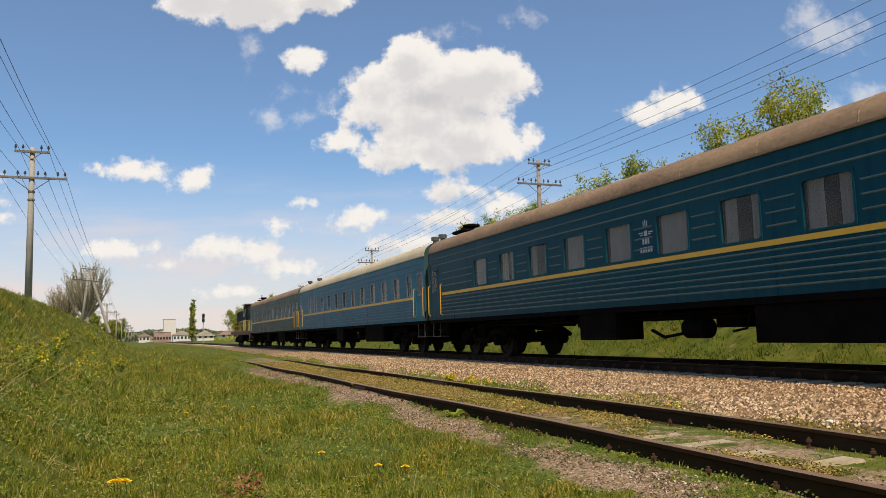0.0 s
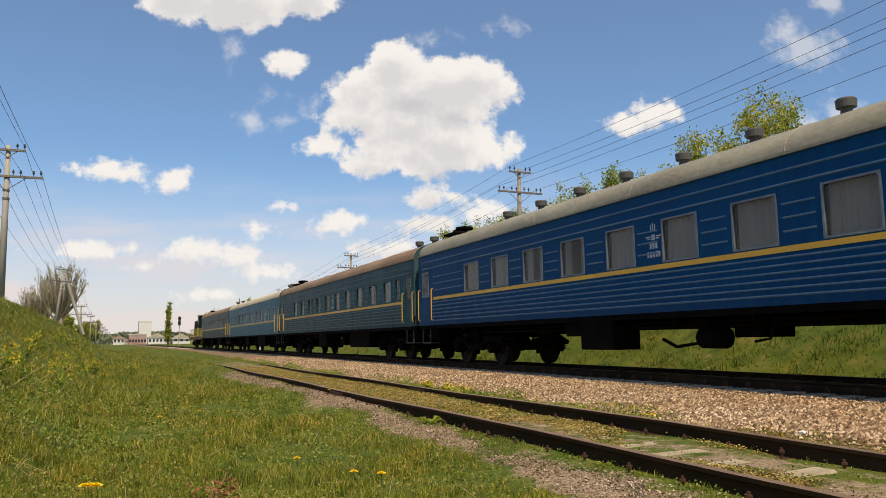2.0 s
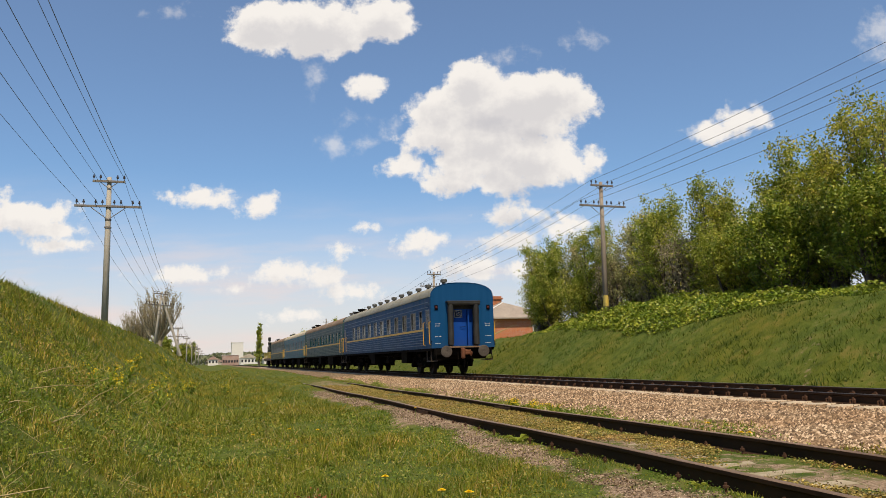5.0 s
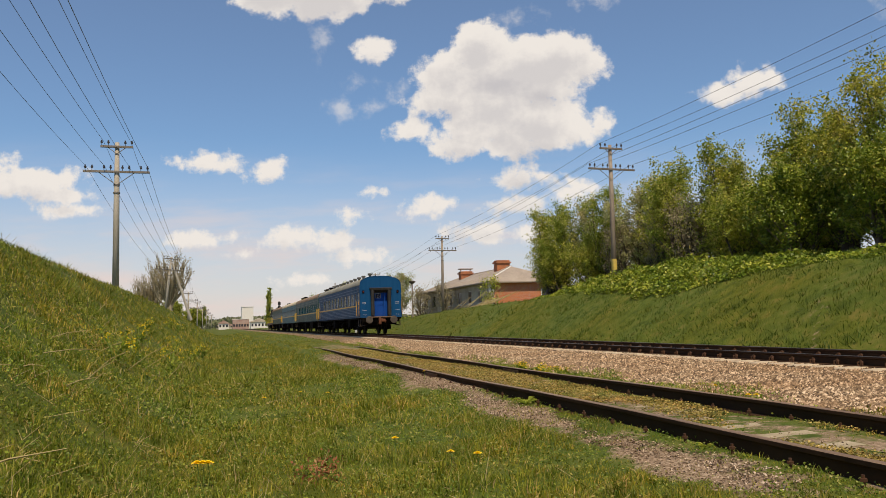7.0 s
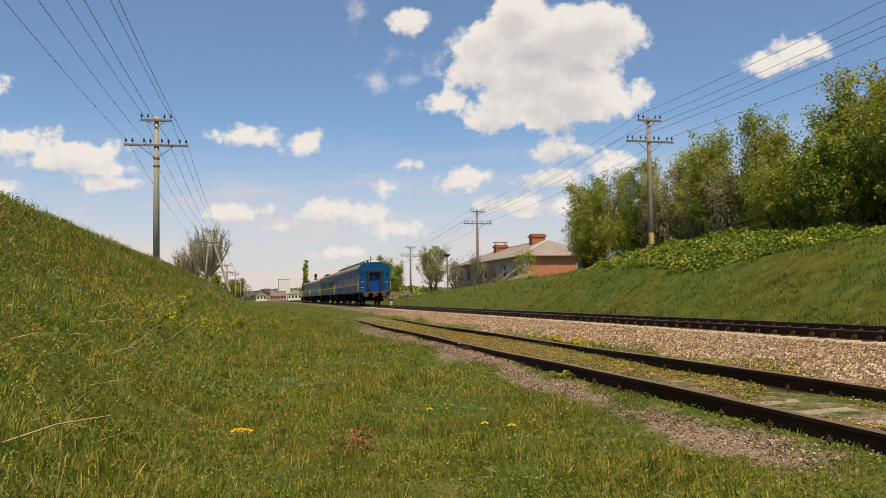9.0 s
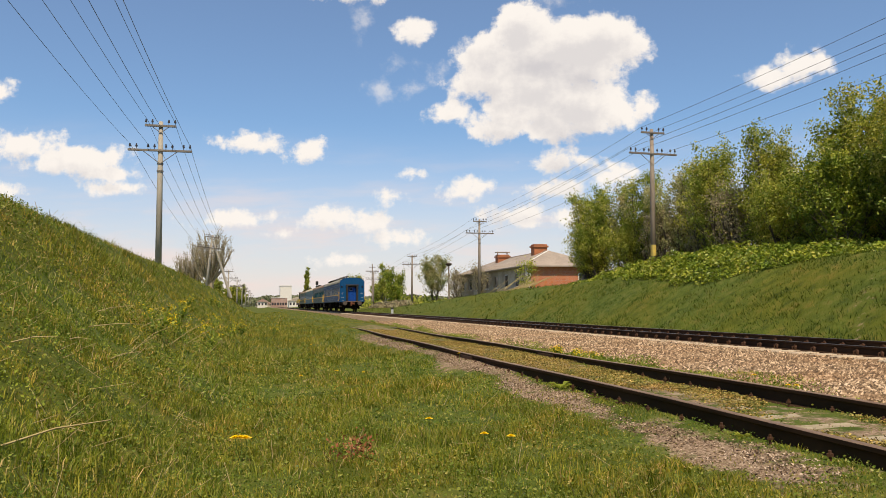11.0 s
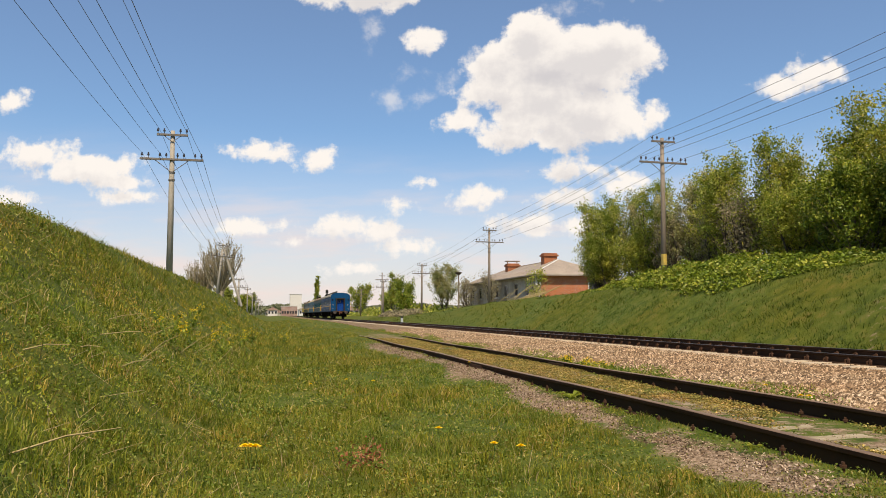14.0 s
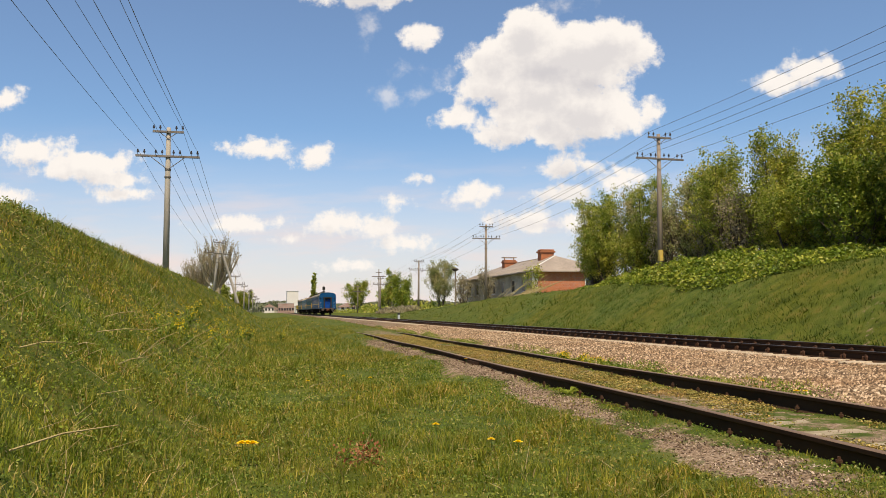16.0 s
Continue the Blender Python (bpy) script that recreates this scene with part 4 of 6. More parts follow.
            # buffers
            bm = lathe(bmesh.new(), (s * 0.9, y - e * 0.1, 1.06), (0, e, 0), [(0, 0.17), (0.1, 0.17), (0.12, 0.12), (0.34, 0.11), (0.35, 0.26), (0.4, 0.265), (0.412, 0.24), (0.418, 0.06), (0.41, 0.04)], 24)
            part("buffer", bm, M_BUFFER, c, "round greasy steel buffer")
            bm = tube(bmesh.new(), [(s * 1.3, y + e * 0.05, 1.2), (s * 1.35, y + e * 0.12, 0.85), (s * 1.38, y + e * 0.12, 0.68)], 0.02, 6)
            part("end_hose", bm, M_BLACK, c)
            part("end_hose", tube(bmesh.new(), [(s * 0.3, y + e * 0.1, 1.0), (s * 0.34, y + e * 0.25, 0.7), (s * 0.3, y + e * 0.12, 0.45)], 0.028, 6), M_BLACK, c)
            bm = bmesh.new()
            tube(bm, [(s * 1.5, y + e * 0.02, 1.55), (s * 1.56, y + e * 0.03, 1.5), (s * 1.56, y + e * 0.03, 1.3)], 0.02, 6)
            part("end_handle", bm, M_BLACK, c)
            part("foot_plate", B(s * 1.2 - 0.14, s * 1.2 + 0.14, y, y + e * 0.1, 0.66, 0.7), M_BLACK, c)
        bm = B(-0.14, 0.12, y - e * 0.2, y + e * 0.36, 0.94, 1.14, bevel=0.04)
        box(bm, -0.24, -0.06, y + e * 0.3, y + e * 0.5, 0.72, 1.22, 0.05)
        box(bm, -0.06, 0.24, y + e * 0.3, y + e * 0.42, 0.9, 1.12, 0.04)
        tube(bm, [(0.2, y + e * 0.36, 1.1), (0.26, y + e * 0.5, 1.0), (0.22, y + e * 0.42, 0.86)], 0.045, 6)
        part("coupler", bm, M_RUST, c, "rusty orange automatic coupler")
        part("end_box", B(-1.25, 1.25, y - e * 0.35, y - e * 1.0, 0.7, 1.1, bevel=0.05), M_BLACK, c)
        part("brake_pipe", tube(bmesh.new(), [(-0.05, y + e * 0.05, 0.95), (-0.02, y + e * 0.2, 0.6), (-0.06, y + e * 0.18, 0.34)], 0.045, 8), M_BLACK, c, "black hanging brake hose")
        part("headstock", B(-1.4, 1.4, y - e * 0.02, y - e * 0.3, FLOOR_Z - 0.32, FLOOR_Z - 0.01, bevel=0.02), M_BLACK, c)
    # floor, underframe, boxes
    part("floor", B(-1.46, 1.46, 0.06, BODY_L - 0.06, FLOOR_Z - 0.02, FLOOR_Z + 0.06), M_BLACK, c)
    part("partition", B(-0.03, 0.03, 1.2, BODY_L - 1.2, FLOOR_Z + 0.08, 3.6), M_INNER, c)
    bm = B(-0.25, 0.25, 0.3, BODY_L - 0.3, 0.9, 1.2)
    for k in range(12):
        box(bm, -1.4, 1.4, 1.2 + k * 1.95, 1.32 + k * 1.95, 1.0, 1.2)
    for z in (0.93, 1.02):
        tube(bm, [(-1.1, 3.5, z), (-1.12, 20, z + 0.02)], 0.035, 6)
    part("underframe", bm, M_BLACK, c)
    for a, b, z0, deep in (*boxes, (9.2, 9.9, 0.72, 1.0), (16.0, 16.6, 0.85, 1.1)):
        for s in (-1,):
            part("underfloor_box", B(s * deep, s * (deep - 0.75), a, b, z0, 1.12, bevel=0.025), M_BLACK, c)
    bm = bmesh.new()
    tube(bm, [(-1.2, 10.3, 1.0), (-1.22, 10.6, 0.62), (-1.2, 11.2, 0.55), (-1.2, 11.6, 0.7)], 0.035, 6)
    part("brake_pipe", bm, M_BLACK, c)
    bm = bmesh.new()
    lathe(bm, (-1.1, 9.95, 0.72), (0, 1, 0), [(0, 0.1), (0.03, 0.2), (0.6, 0.2), (0.63, 0.1)], 14)
    part("air_tank", bm, M_BLACK, c)
    bm = bmesh.new()
    tube(bm, [(-1.3, 8.6, 1.05), (-1.32, 8.75, 0.7), (-1.3, 9.1, 0.65)], 0.025, 6)
    part("brake_rod", bm, M_BLACK, c)
    for y in (3.6, 20.5):
        bogie(c, y)
    # roof fittings
    for vx, vy, kind in vents:
        z = ROOF_Z - 0.1 - 0.1 * abs(vx) ** 2 if kind == 0 else ROOF_Z - 0.02
        vent(c, vx, vy, z, kind)
    bm = bmesh.new()
    box(bm, -0.55, 0.55, 21.2, 22.6, ROOF_Z - 0.06, ROOF_Z + 0.06, 0.03)
    part("roof_hatch", bm, roof_mat, c)
    # emblem and number, as plain shapes
    if marks:
        y = marks
        bm = bmesh.new()
        x = -HALF
        for q in ((0.0, 2.98), (-0.06, 2.95), (0.06, 2.95)):
            box(bm, x - 0.005, x, y + q[0] - 0.012, y + q[0] + 0.012, q[1] - 0.13, q[1])
        box(bm, x - 0.005, x, y - 0.07, y + 0.07, 2.81, 2.835)
        for k in (-1, 1):
            box(bm, x - 0.005, x, y + k * 0.16 - 0.07, y + k * 0.16 + 0.07, 2.7, 2.725)
            box(bm, x - 0.005, x, y + k * 0.13 - 0.05, y + k * 0.13 + 0.05, 2.66, 2.68)
        box(bm, x - 0.005, x, y - 0.05, y + 0.05, 2.64, 2.75)
        part("emblem", bm, M_WHITE, c, "small white winged emblem")
        for n, z in ((3, 2.47), (5, 2.3)):
            for k in range(n):
                u = y + (k - (n - 1) / 2) * 0.085
                part("number_bar", B(x - 0.005, x, u - 0.028, u + 0.028, z, z + 0.11), M_WHITE, c, "white painted bar of the coach number")
    COACHES.append(c)
    return c


def train_pos(t):
    """Where the train's rear end is along the track; it slows a little."""
    return ((0.00412 * t - 0.16078) * t + 12.0286) * t - 22.62


row_vents = [(-0.55, 1.05, 0)] + [(-0.55, 3.78 + 1.93 * i, 0) for i in range(9)] + [(-0.4, 22.7, 1)]
coach("deep blue passenger coach with grey roof, last in the train", M_BLUE, M_ROOF_GREY, M_BLUE_END, 3.21, 10, row_vents, marks=11.35, rib_mat=M_RIB_BLUE, boxes=((12.9, 14.1, 0.48, 1.5), (14.1, 14.8, 0.78, 1.45), (5.0, 6.2, 0.55, 1.45)))
coach("dark teal passenger coach with rust-stained brown roof", M_TEAL, M_ROOF_BROWN, M_SLATE, 2.97, 10, [(-0.5, 0.6, 0), (-0.5, 2.1, 0), (-0.4, 22.7, 1)], marks=11.2, rib_mat=M_RIB_TEAL, frame_mat=M_TEAL)
coach("faded light blue passenger coach with pale cream roof", M_SKY, M_ROOF_CREAM, M_SLATE, 3.36, 11, [(-0.5, 1.5, 0), (-0.5, 0.7, 0), (-0.4, 23.0, 0)], rib_mat=M_RIB, step=1.735, win_w=0.72, shut=True)
coach("dull slate passenger coach with brown roof behind the engine", M_SLATE, M_ROOF_BROWN, M_SLATE, 3.36, 11, [(-0.5, 1.0, 0), (-0.4, 22.9, 1)], step=1.735, win_w=0.72, shut=True)


def locomotive():
    """A hood diesel engine, seen from behind at a distance; its place is the foot of its rear end."""
    c = empty("diesel_locomotive")
    tagged(c, "dark green and yellow hood diesel locomotive hauling the train", "locomotive")
    M_YEL = worn("dusty_yellow_engine_paint", (0.55, 0.42, 0.05), (0.36, 0.28, 0.05), 1.5, 20, 0.5)
    M_DECK = worn("red_brown_frame_paint", (0.1, 0.04, 0.025), (0.06, 0.03, 0.02), 1.5, 20, 0.6)
    M_GRN = worn("dark_green_engine_paint", (0.006, 0.012, 0.013), (0.012, 0.018, 0.018), 1.2, 20, 0.75, spec=0.1)
    part("frame_deck", B(-1.5, 1.5, 0.3, 16.6, 1.12, 1.5, bevel=0.03), M_DECK, c, "red-brown frame with walkway deck")
    part("buffer_beam", B(-1.5, 1.5, 0.2, 0.3, 0.75, 1.45), M_DECK, c)
    part("rear_hood", B(-0.95, 0.95, 0.9, 3.2, 1.5, 2.7, bevel=0.12), M_YEL, c)
    part("cab", B(-1.45, 1.45, 3.2, 5.6, 1.5, 4.1, bevel=0.14), M_GRN, c, "dark green driver's cab")
    part("long_hood", B(-0.95, 0.95, 5.6, 15.6, 1.5, 3.75, bevel=0.16), M_GRN, c)
    part("cab_roof", B(-1.55, 1.55, 3.1, 5.75, 4.08, 4.2, bevel=0.05), M_ROOF_GREY, c)
    for x in (-0.85, 0.85):
        part("cab_window", B(x - 0.4, x + 0.4, 3.17, 3.2, 3.2, 3.8), M_GLASS, c)
    for s in (-1, 1):
        for y in (3.7, 4.75):
            part("side_window", B(s * 1.46, s * 1.475, y, y + 0.7, 2.95, 3.7), M_GLASS, c)
        part("yellow_band", B(s * 1.452, s * 1.462, 3.25, 5.55, 1.52, 2.6), M_YEL, c)
        bm = bmesh.new()
        for z in (2.05, 2.5):
            tube(bm, [(s * 1.45, 0.35, z), (s * 1.45, 3.1, z)], 0.022, 6)
            tube(bm, [(s * 1.45, 5.8, z), (s * 1.45, 16.5, z)], 0.022, 6)
        for k in range(16):
            y = 0.35 + k * 1.07
            if 3.2 < y < 5.7:
                continue
            tube(bm, [(s * 1.45, y, 1.5), (s * 1.45, y, 2.52)], 0.022, 6)
        part("railing", bm, M_YEL, c, "yellow tubular walkway railing")
        bm = lathe(bmesh.new(), (s * 0.9, 0.35, 1.06), (0, -1, 0), [(0, 0.16), (0.3, 0.11), (0.31, 0.26), (0.36, 0.26)], 18)
        part("buffer", bm, M_BUFFER, c)
        bm = B(s * 1.2, s * 1.5, 0.4, 1.0, 0.5, 0.55)
        box(bm, s * 1.45, s * 1.5, 0.4, 0.44, 0.5, 1.2)
        part("step", bm, M_YEL, c)
        part("tank", B(s * 0.5, s * 1.4, 6.6, 10.2, 0.45, 1.1, bevel=0.05), M_BLACK, c)
    bm = bmesh.new()
    for z in (2.05, 2.5):
        tube(bm, [(-1.45, 0.35, z), (-0.5, 0.35, z)], 0.022, 6)
        tube(bm, [(0.5, 0.35, z), (1.45, 0.35, z)], 0.022, 6)
    part("end_railing", bm, M_YEL, c)
    for y in (1.6, 5.0, 8.0, 11.5):
        bm = lathe(bmesh.new(), (0, y + 4, 3.72), (0, 0, 1), [(0, 0.25), (0.2, 0.25), (0.22, 0.3), (0.3, 0.3)], 14)
        part("exhaust", bm, M_BLACK, c)
    part("exhaust_stack", tube(bmesh.new(), [(0.2, 4.2, 4.15), (0.2, 4.2, 4.9)], 0.03, 6), M_BLACK, c)
    for y in (3.4, 13.2):
        b = bogie(c, y)
        WHEELSETS.append(wheelset(b, 0.0))
    COACHES.append(c)
    return c


locomotive()


# ---- telegraph lines ----
def telegraph_pole(x, y, top, base_mat, label, arm=2.8, lower=True, rot=0.0, lean=0.0, band=False, drop=1.15):
    """A pole with two crossarms and pin insulators; its place is its foot."""
    z0 = land(x, y) - 0.15
    h = top - z0
    c = empty("telegraph_pole", (x, y, z0))
    c.rotation_euler = (0, lean, rot)
    tagged(c, label, "telegraph pole", "poles of the telegraph lines")
    part("shaft", tube(bmesh.new(), [(0, 0, 0), (0, 0, h * 0.6), (0, 0, h)], [0.15, 0.125, 0.095], 10), base_mat, c, smooth=True)
    arms = [(h - 0.22, arm * 0.49, 2)]
    if lower:
        arms.append((h - 0.22 - drop, arm, 4))
    for z, w, n in arms:
        a = part("crossarm", B(-w / 2, w / 2, -0.16, -0.08, z - 0.05, z + 0.05, bevel=0.008), M_ARM, c)
        bm = bmesh.new()
        for s in (-1, 1):
            tube(bm, [(s * w * 0.26, -0.12, z - 0.05), (0, -0.12, z - 0.05 - w * 0.2)], 0.018, 5)
        part("brace", bm, M_ARM, a)
        for i in range(n):
            for e in (-1, 1):
                u = (i - (n - 1) / 2) * (w * 0.94 - 0.3) / max(n - 1, 1) + e * 0.14
                bm = lathe(bmesh.new(), (u, -0.12, z + 0.05), (0, 0, 1), [(0, 0.014), (0.09, 0.014), (0.1, 0.05), (0.17, 0.055), (0.19, 0.03), (0.24, 0.035), (0.25, 0.02)], 8)
                part("insulator", bm, M_INSUL, a)
    if band:
        part("painted_band", tube(bmesh.new(), [(0, 0, 1.15), (0, 0, 1.75)], 0.148, 12, False), M_YELLOWBAND, c, "faded yellow painted band")
    else:
        part("collar", tube(bmesh.new(), [(0, 0, h - 2.35), (0, 0, h - 2.28)], 0.15, 10), M_ARM, c)
        part("collar", tube(bmesh.new(), [(0, 0, h - 2.0), (0, 0, h - 1.93)], 0.14, 10), M_ARM, c)
    return c


LEFT_POLES = [(-4.4, -8.0, 10.0), (-4.5, 37.0, 9.3), (-4.75, 84.0, 8.3), (-4.6, 121.0, 6.3), (-4.5, 164.0, 6.2), (-4.4, 206.0, 6.4), (-4.2, 250.0, 6.6), (-4.0, 295.0, 6.6), (-3.6, 345.0, 6.6)]
RIGHT_POLES = [(20.6, 3.5, 10.6), (20.5, 37.3, 10.2), (20.5, 70.9, 9.0), (20.6, 105.0, 7.75), (20.6, 142.0, 7.0), (20.6, 178.0, 6.6)]
for i, (x, y, top) in enumerate(LEFT_POLES[1:]):
    telegraph_pole(x - 0.75 * (i == 1), y, top, M_POLE_CONC, lean=0.1 * (i == 1), label="slender grey concrete telegraph pole with two crossarms on the grassy bank")
for i, (x, y, top) in enumerate(RIGHT_POLES[1:]):
    telegraph_pole(x, y, top, M_POLE_WOOD, "weathered wooden telegraph pole with two crossarms beside the trees", band=(i == 0), lean=0.012)
# raking strut of the second pole
st = empty("pole_strut", (-3.4, 84.0, land(-3.4, 84.0) - 0.1))
tagged(st, "raking grey strut propped against a telegraph pole", "pole strut")
part("shaft", tube(bmesh.new(), [(0.5, 0, 0), (-1.4, 0, 6.0)], [0.15, 0.11], 8), M_POLE_CONC, st)
# tall thin pole of a power line by the far trees
pw = empty("power_pole", (21.4, 149.0, land(21.4, 149.0)))
tagged(pw, "tall thin power pole with short crossarms above far trees", "power pole")
part("shaft", tube(bmesh.new(), [(0, 0, 0), (0, 0, 8.6)], [0.16, 0.09], 8), M_POLE_WOOD, pw)
part("crossarm", B(-1.3, 1.3, -0.1, 0.1, 7.1, 7.25), M_ARM, pw)
part("crossarm", B(-0.6, 0.6, -0.1, 0.1, 7.9, 8.0), M_ARM, pw)


def wire(line, off, dz, label):
    bm = bmesh.new()
    pts = []
    for (x0, y0, z0), (x1, y1, z1) in zip(line, line[1:]):
        for k in range(14):
            u = k / 14
            pts.append((x0 + (x1 - x0) * u + off, y0 + (y1 - y0) * u, z0 + (z1 - z0) * u + dz - 2.4 * u * (1 - u) * ((y1 - y0) / 45) ** 2))
    tube(bm, pts, 0.009, 4)
    w = link_mesh("line_wire", bm, M_WIRE)
    tagged(w, label, "wire", "wires of the telegraph lines")


for off, dz in ((-1.3, -1.1), (-0.52, -1.1), (0.52, -1.1), (1.3, -1.1), (-0.58, 0.05), (0.58, 0.05)):
    wire(LEFT_POLES, off, dz, "thin sagging line wire strung between concrete poles")
for off, dz in ((-1.3, -1.1), (-0.52, -1.1), (1.3, -1.1), (-0.58, 0.05), (0.58, 0.05)):
    wire(RIGHT_POLES, off, dz, "thin sagging line wire strung between wooden poles")


# ---- signal, marker ----
def rail_signal():
    c = empty("rail_signal", (14.4, 200.0, land(14.4, 200)))
    tagged(c, "dark mast colour-light railway signal beside the line", "railway signal")
    part("mast", tube(bmesh.new(), [(0, 0, 0), (0, 0, 7.6)], 0.1, 8), M_POLE_CONC, c)
    for z in (5.9, 7.0):
        h = part("signal_head", B(-0.35, 0.35, -0.25, 0.0, z - 0.5, z + 0.5, bevel=0.12), M_RUBBER, c, "black signal head")
        for d in (-0.22, 0.22):
            part("hood", lathe(bmesh.new(), (0, -0.25, z + d), (0, -1, 0), [(0, 0.1), (0.2, 0.11)], 10), M_RUBBER, h)
    return c


rail_signal()
mk = empty("track_marker", (13.6, 80.0, land(13.6, 80.0)))
tagged(mk, "small white trackside marker with a black top in the grass", "marker post")
part("post", B(-0.12, 0.12, -0.08, 0.08, 0, 0.75, bevel=0.02), M_WHITE, mk)
part("cap", B(-0.13, 0.13, -0.09, 0.09, 0.75, 0.95, bevel=0.02), M_RUBBER, mk)
part("foot", B(-0.5, 0.3, -0.2, 0.2, 0, 0.2, bevel=0.05), M_WHITE, mk)


# ---- buildings ----
M_PLASTER = worn("grey_white_plaster", (0.5, 0.44, 0.36), (0.26, 0.21, 0.16), 0.8, 8, 0.9)
M_SLATEROOF = worn("weathered_asbestos_roof", (0.36, 0.3, 0.24), (0.22, 0.18, 0.15), 0.5, 6, 0.85)
M_DARKWIN = worn("dark_window_pane", (0.03, 0.03, 0.035), (0.05, 0.05, 0.06), 2, 10, 0.15)
M_TRIMWHITE = worn("white_trim_paint", (0.7, 0.68, 0.64), (0.55, 0.52, 0.48), 2, 12, 0.7)


def brick_material():
    m = Mat("red_brickwork", 0.85, 0.0, 0.2)
    v = m.coord("Object")
    swap = m.node("ShaderNodeSeparateXYZ", Vector=v)
    cm = m.node("ShaderNodeCombineXYZ")
    m.link(m.math("ADD", swap.outputs[0], swap.outputs[1]), cm.inputs[0])
    m.link(swap.outputs[2], cm.inputs[1])
    br = m.node("ShaderNodeTexBrick", Vector=cm.outputs[0], Color1=(0.52, 0.15, 0.05, 1), Color2=(0.4, 0.11, 0.045, 1), Mortar=(0.4, 0.33, 0.28, 1), Scale=1.0)
    br.inputs["Brick Width"].default_value, br.inputs["Row Height"].default_value, br.inputs["Mortar Size"].default_value = 0.26, 0.077, 0.008
    n = m.noise(v, 0.8, 4.0)
    m.colour(m.mix(m.range(n, 0.4, 0.7, 0.0, 0.6), br.outputs[0], (0.46, 0.17, 0.07)))
    m.bump(br.outputs["Fac"], 0.4, -0.01)
    return m.m


M_BRICK = brick_material()


M_OLDBRICK = worn("sooty_old_brick", (0.4, 0.14, 0.06), (0.2, 0.09, 0.05), 1.5, 9, 0.9)


def brick_house():
    x0, x1, y0, y1, zb, ze, zr = 26.0, 34.0, 73.0, 99.0, 0.6, 4.65, 6.5
    c = empty("brick_house", (0, 0, 0))
    tagged(c, "single-storey brick house with plastered wall and hipped grey roof", "house")
    holes = [(y0 + 2.2 + k * 3.6, y0 + 3.4 + k * 3.6, 2.6, 4.0) for k in range(7)]
    w = part("wall", hole_wall(bmesh.new(), -1.0, y0, y1, zb, ze, holes, 0.35), M_PLASTER, c, "grey-white plastered long wall")
    w.location = (x0 + 1.0, 0, 0)
    for a, b, za, zc in holes:
        wn = part("window", B(x0 + 0.1, x0 + 0.18, a, b, za, zc), M_TRIMWHITE, c)
        for k in (0, 1):
            part("pane", B(x0 + 0.08, x0 + 0.1, a + 0.08 + k * 0.56, a + 0.6 + k * 0.53, za + 0.08, zc - 0.08), M_DARKWIN, wn)
        part("sill", B(x0 - 0.1, x0 + 0.1, a - 0.1, b + 0.1, za - 0.1, za), M_TRIMWHITE, wn)
    part("wall", B(x0 + 0.36, x1, y0, y0 + 0.35, zb, ze), M_BRICK, c, "red brick end wall")
    part("wall", B(x1 - 0.35, x1, y0 + 0.35, y1, zb, ze), M_BRICK, c)
    part("wall", B(x0 + 0.36, x1 - 0.35, y1 - 0.35, y1, zb, ze), M_BRICK, c)
    part("corner_pilaster", B(x0 - 0.08, x0 + 0.5, y0 - 0.08, y0 - 0.004, zb, ze), M_TRIMWHITE, c)
    wn = part("window", B(x0 + 5.6, x0 + 6.7, y0 - 0.06, y0 - 0.003, 2.5, 3.9), M_TRIMWHITE, c)
    part("pane", B(x0 + 5.7, x0 + 6.6, y0 - 0.08, y0 - 0.06, 2.6, 3.8), M_DARKWIN, wn)
    part("cornice", B(x0 - 0.12, x0 - 0.003, y0, y1, ze - 0.25, ze - 0.02), M_PLASTER, c)
    # hipped roof
    o = 0.55
    bm = bmesh.new()
    e = [bm.verts.new(p) for p in ((x0 - o, y0 - o, ze), (x1 + o, y0 - o, ze), (x1 + o, y1 + o, ze), (x0 - o, y1 + o, ze))]
    e2 = [bm.verts.new(v.co + Vector((0, 0, -0.12))) for v in e]
    xm = (x0 + x1) / 2
    r0, r1 = bm.verts.new((xm, y0 + 4.0, zr)), bm.verts.new((xm, y1 - 4.0, zr))
    for f in ((e[0], e[1], r0), (e[1], e[2], r1, r0), (e[2], e[3], r1), (e[3], e[0], r0, r1), (e2[3], e2[2], e2[1], e2[0])):
        bm.faces.new(f)
    for k in range(4):
        bm.faces.new((e[k], e2[k], e2[(k + 1) % 4], e[(k + 1) % 4]))
    bmesh.ops.recalc_face_normals(bm, faces=bm.faces)
    rf = part("roof", bm, M_SLATEROOF, c, "pale weathered sheet roof")
    part("ridge_cap", tube(bmesh.new(), [(xm, y0 + 4.0, zr), (xm, y1 - 4.0, zr)], 0.08, 6), M_SLATEROOF, rf)
    part("ridge_cap", tube(bmesh.new(), [(x0 - o, y0 - o, ze + 0.02), (xm, y0 + 4.0, zr)], 0.07, 6), M_TRIMWHITE, rf)
    for k in range(20):
        y = y0 + 0.5 + k * 1.3
        part("sheet_batten", tube(bmesh.new(), [(x0 - o, y, ze + 0.01), (x0 - o + 1.6, y, ze + 0.01 + (zr - ze) * 1.6 / 4.55)], 0.03, 4), M_SLATEROOF, rf)
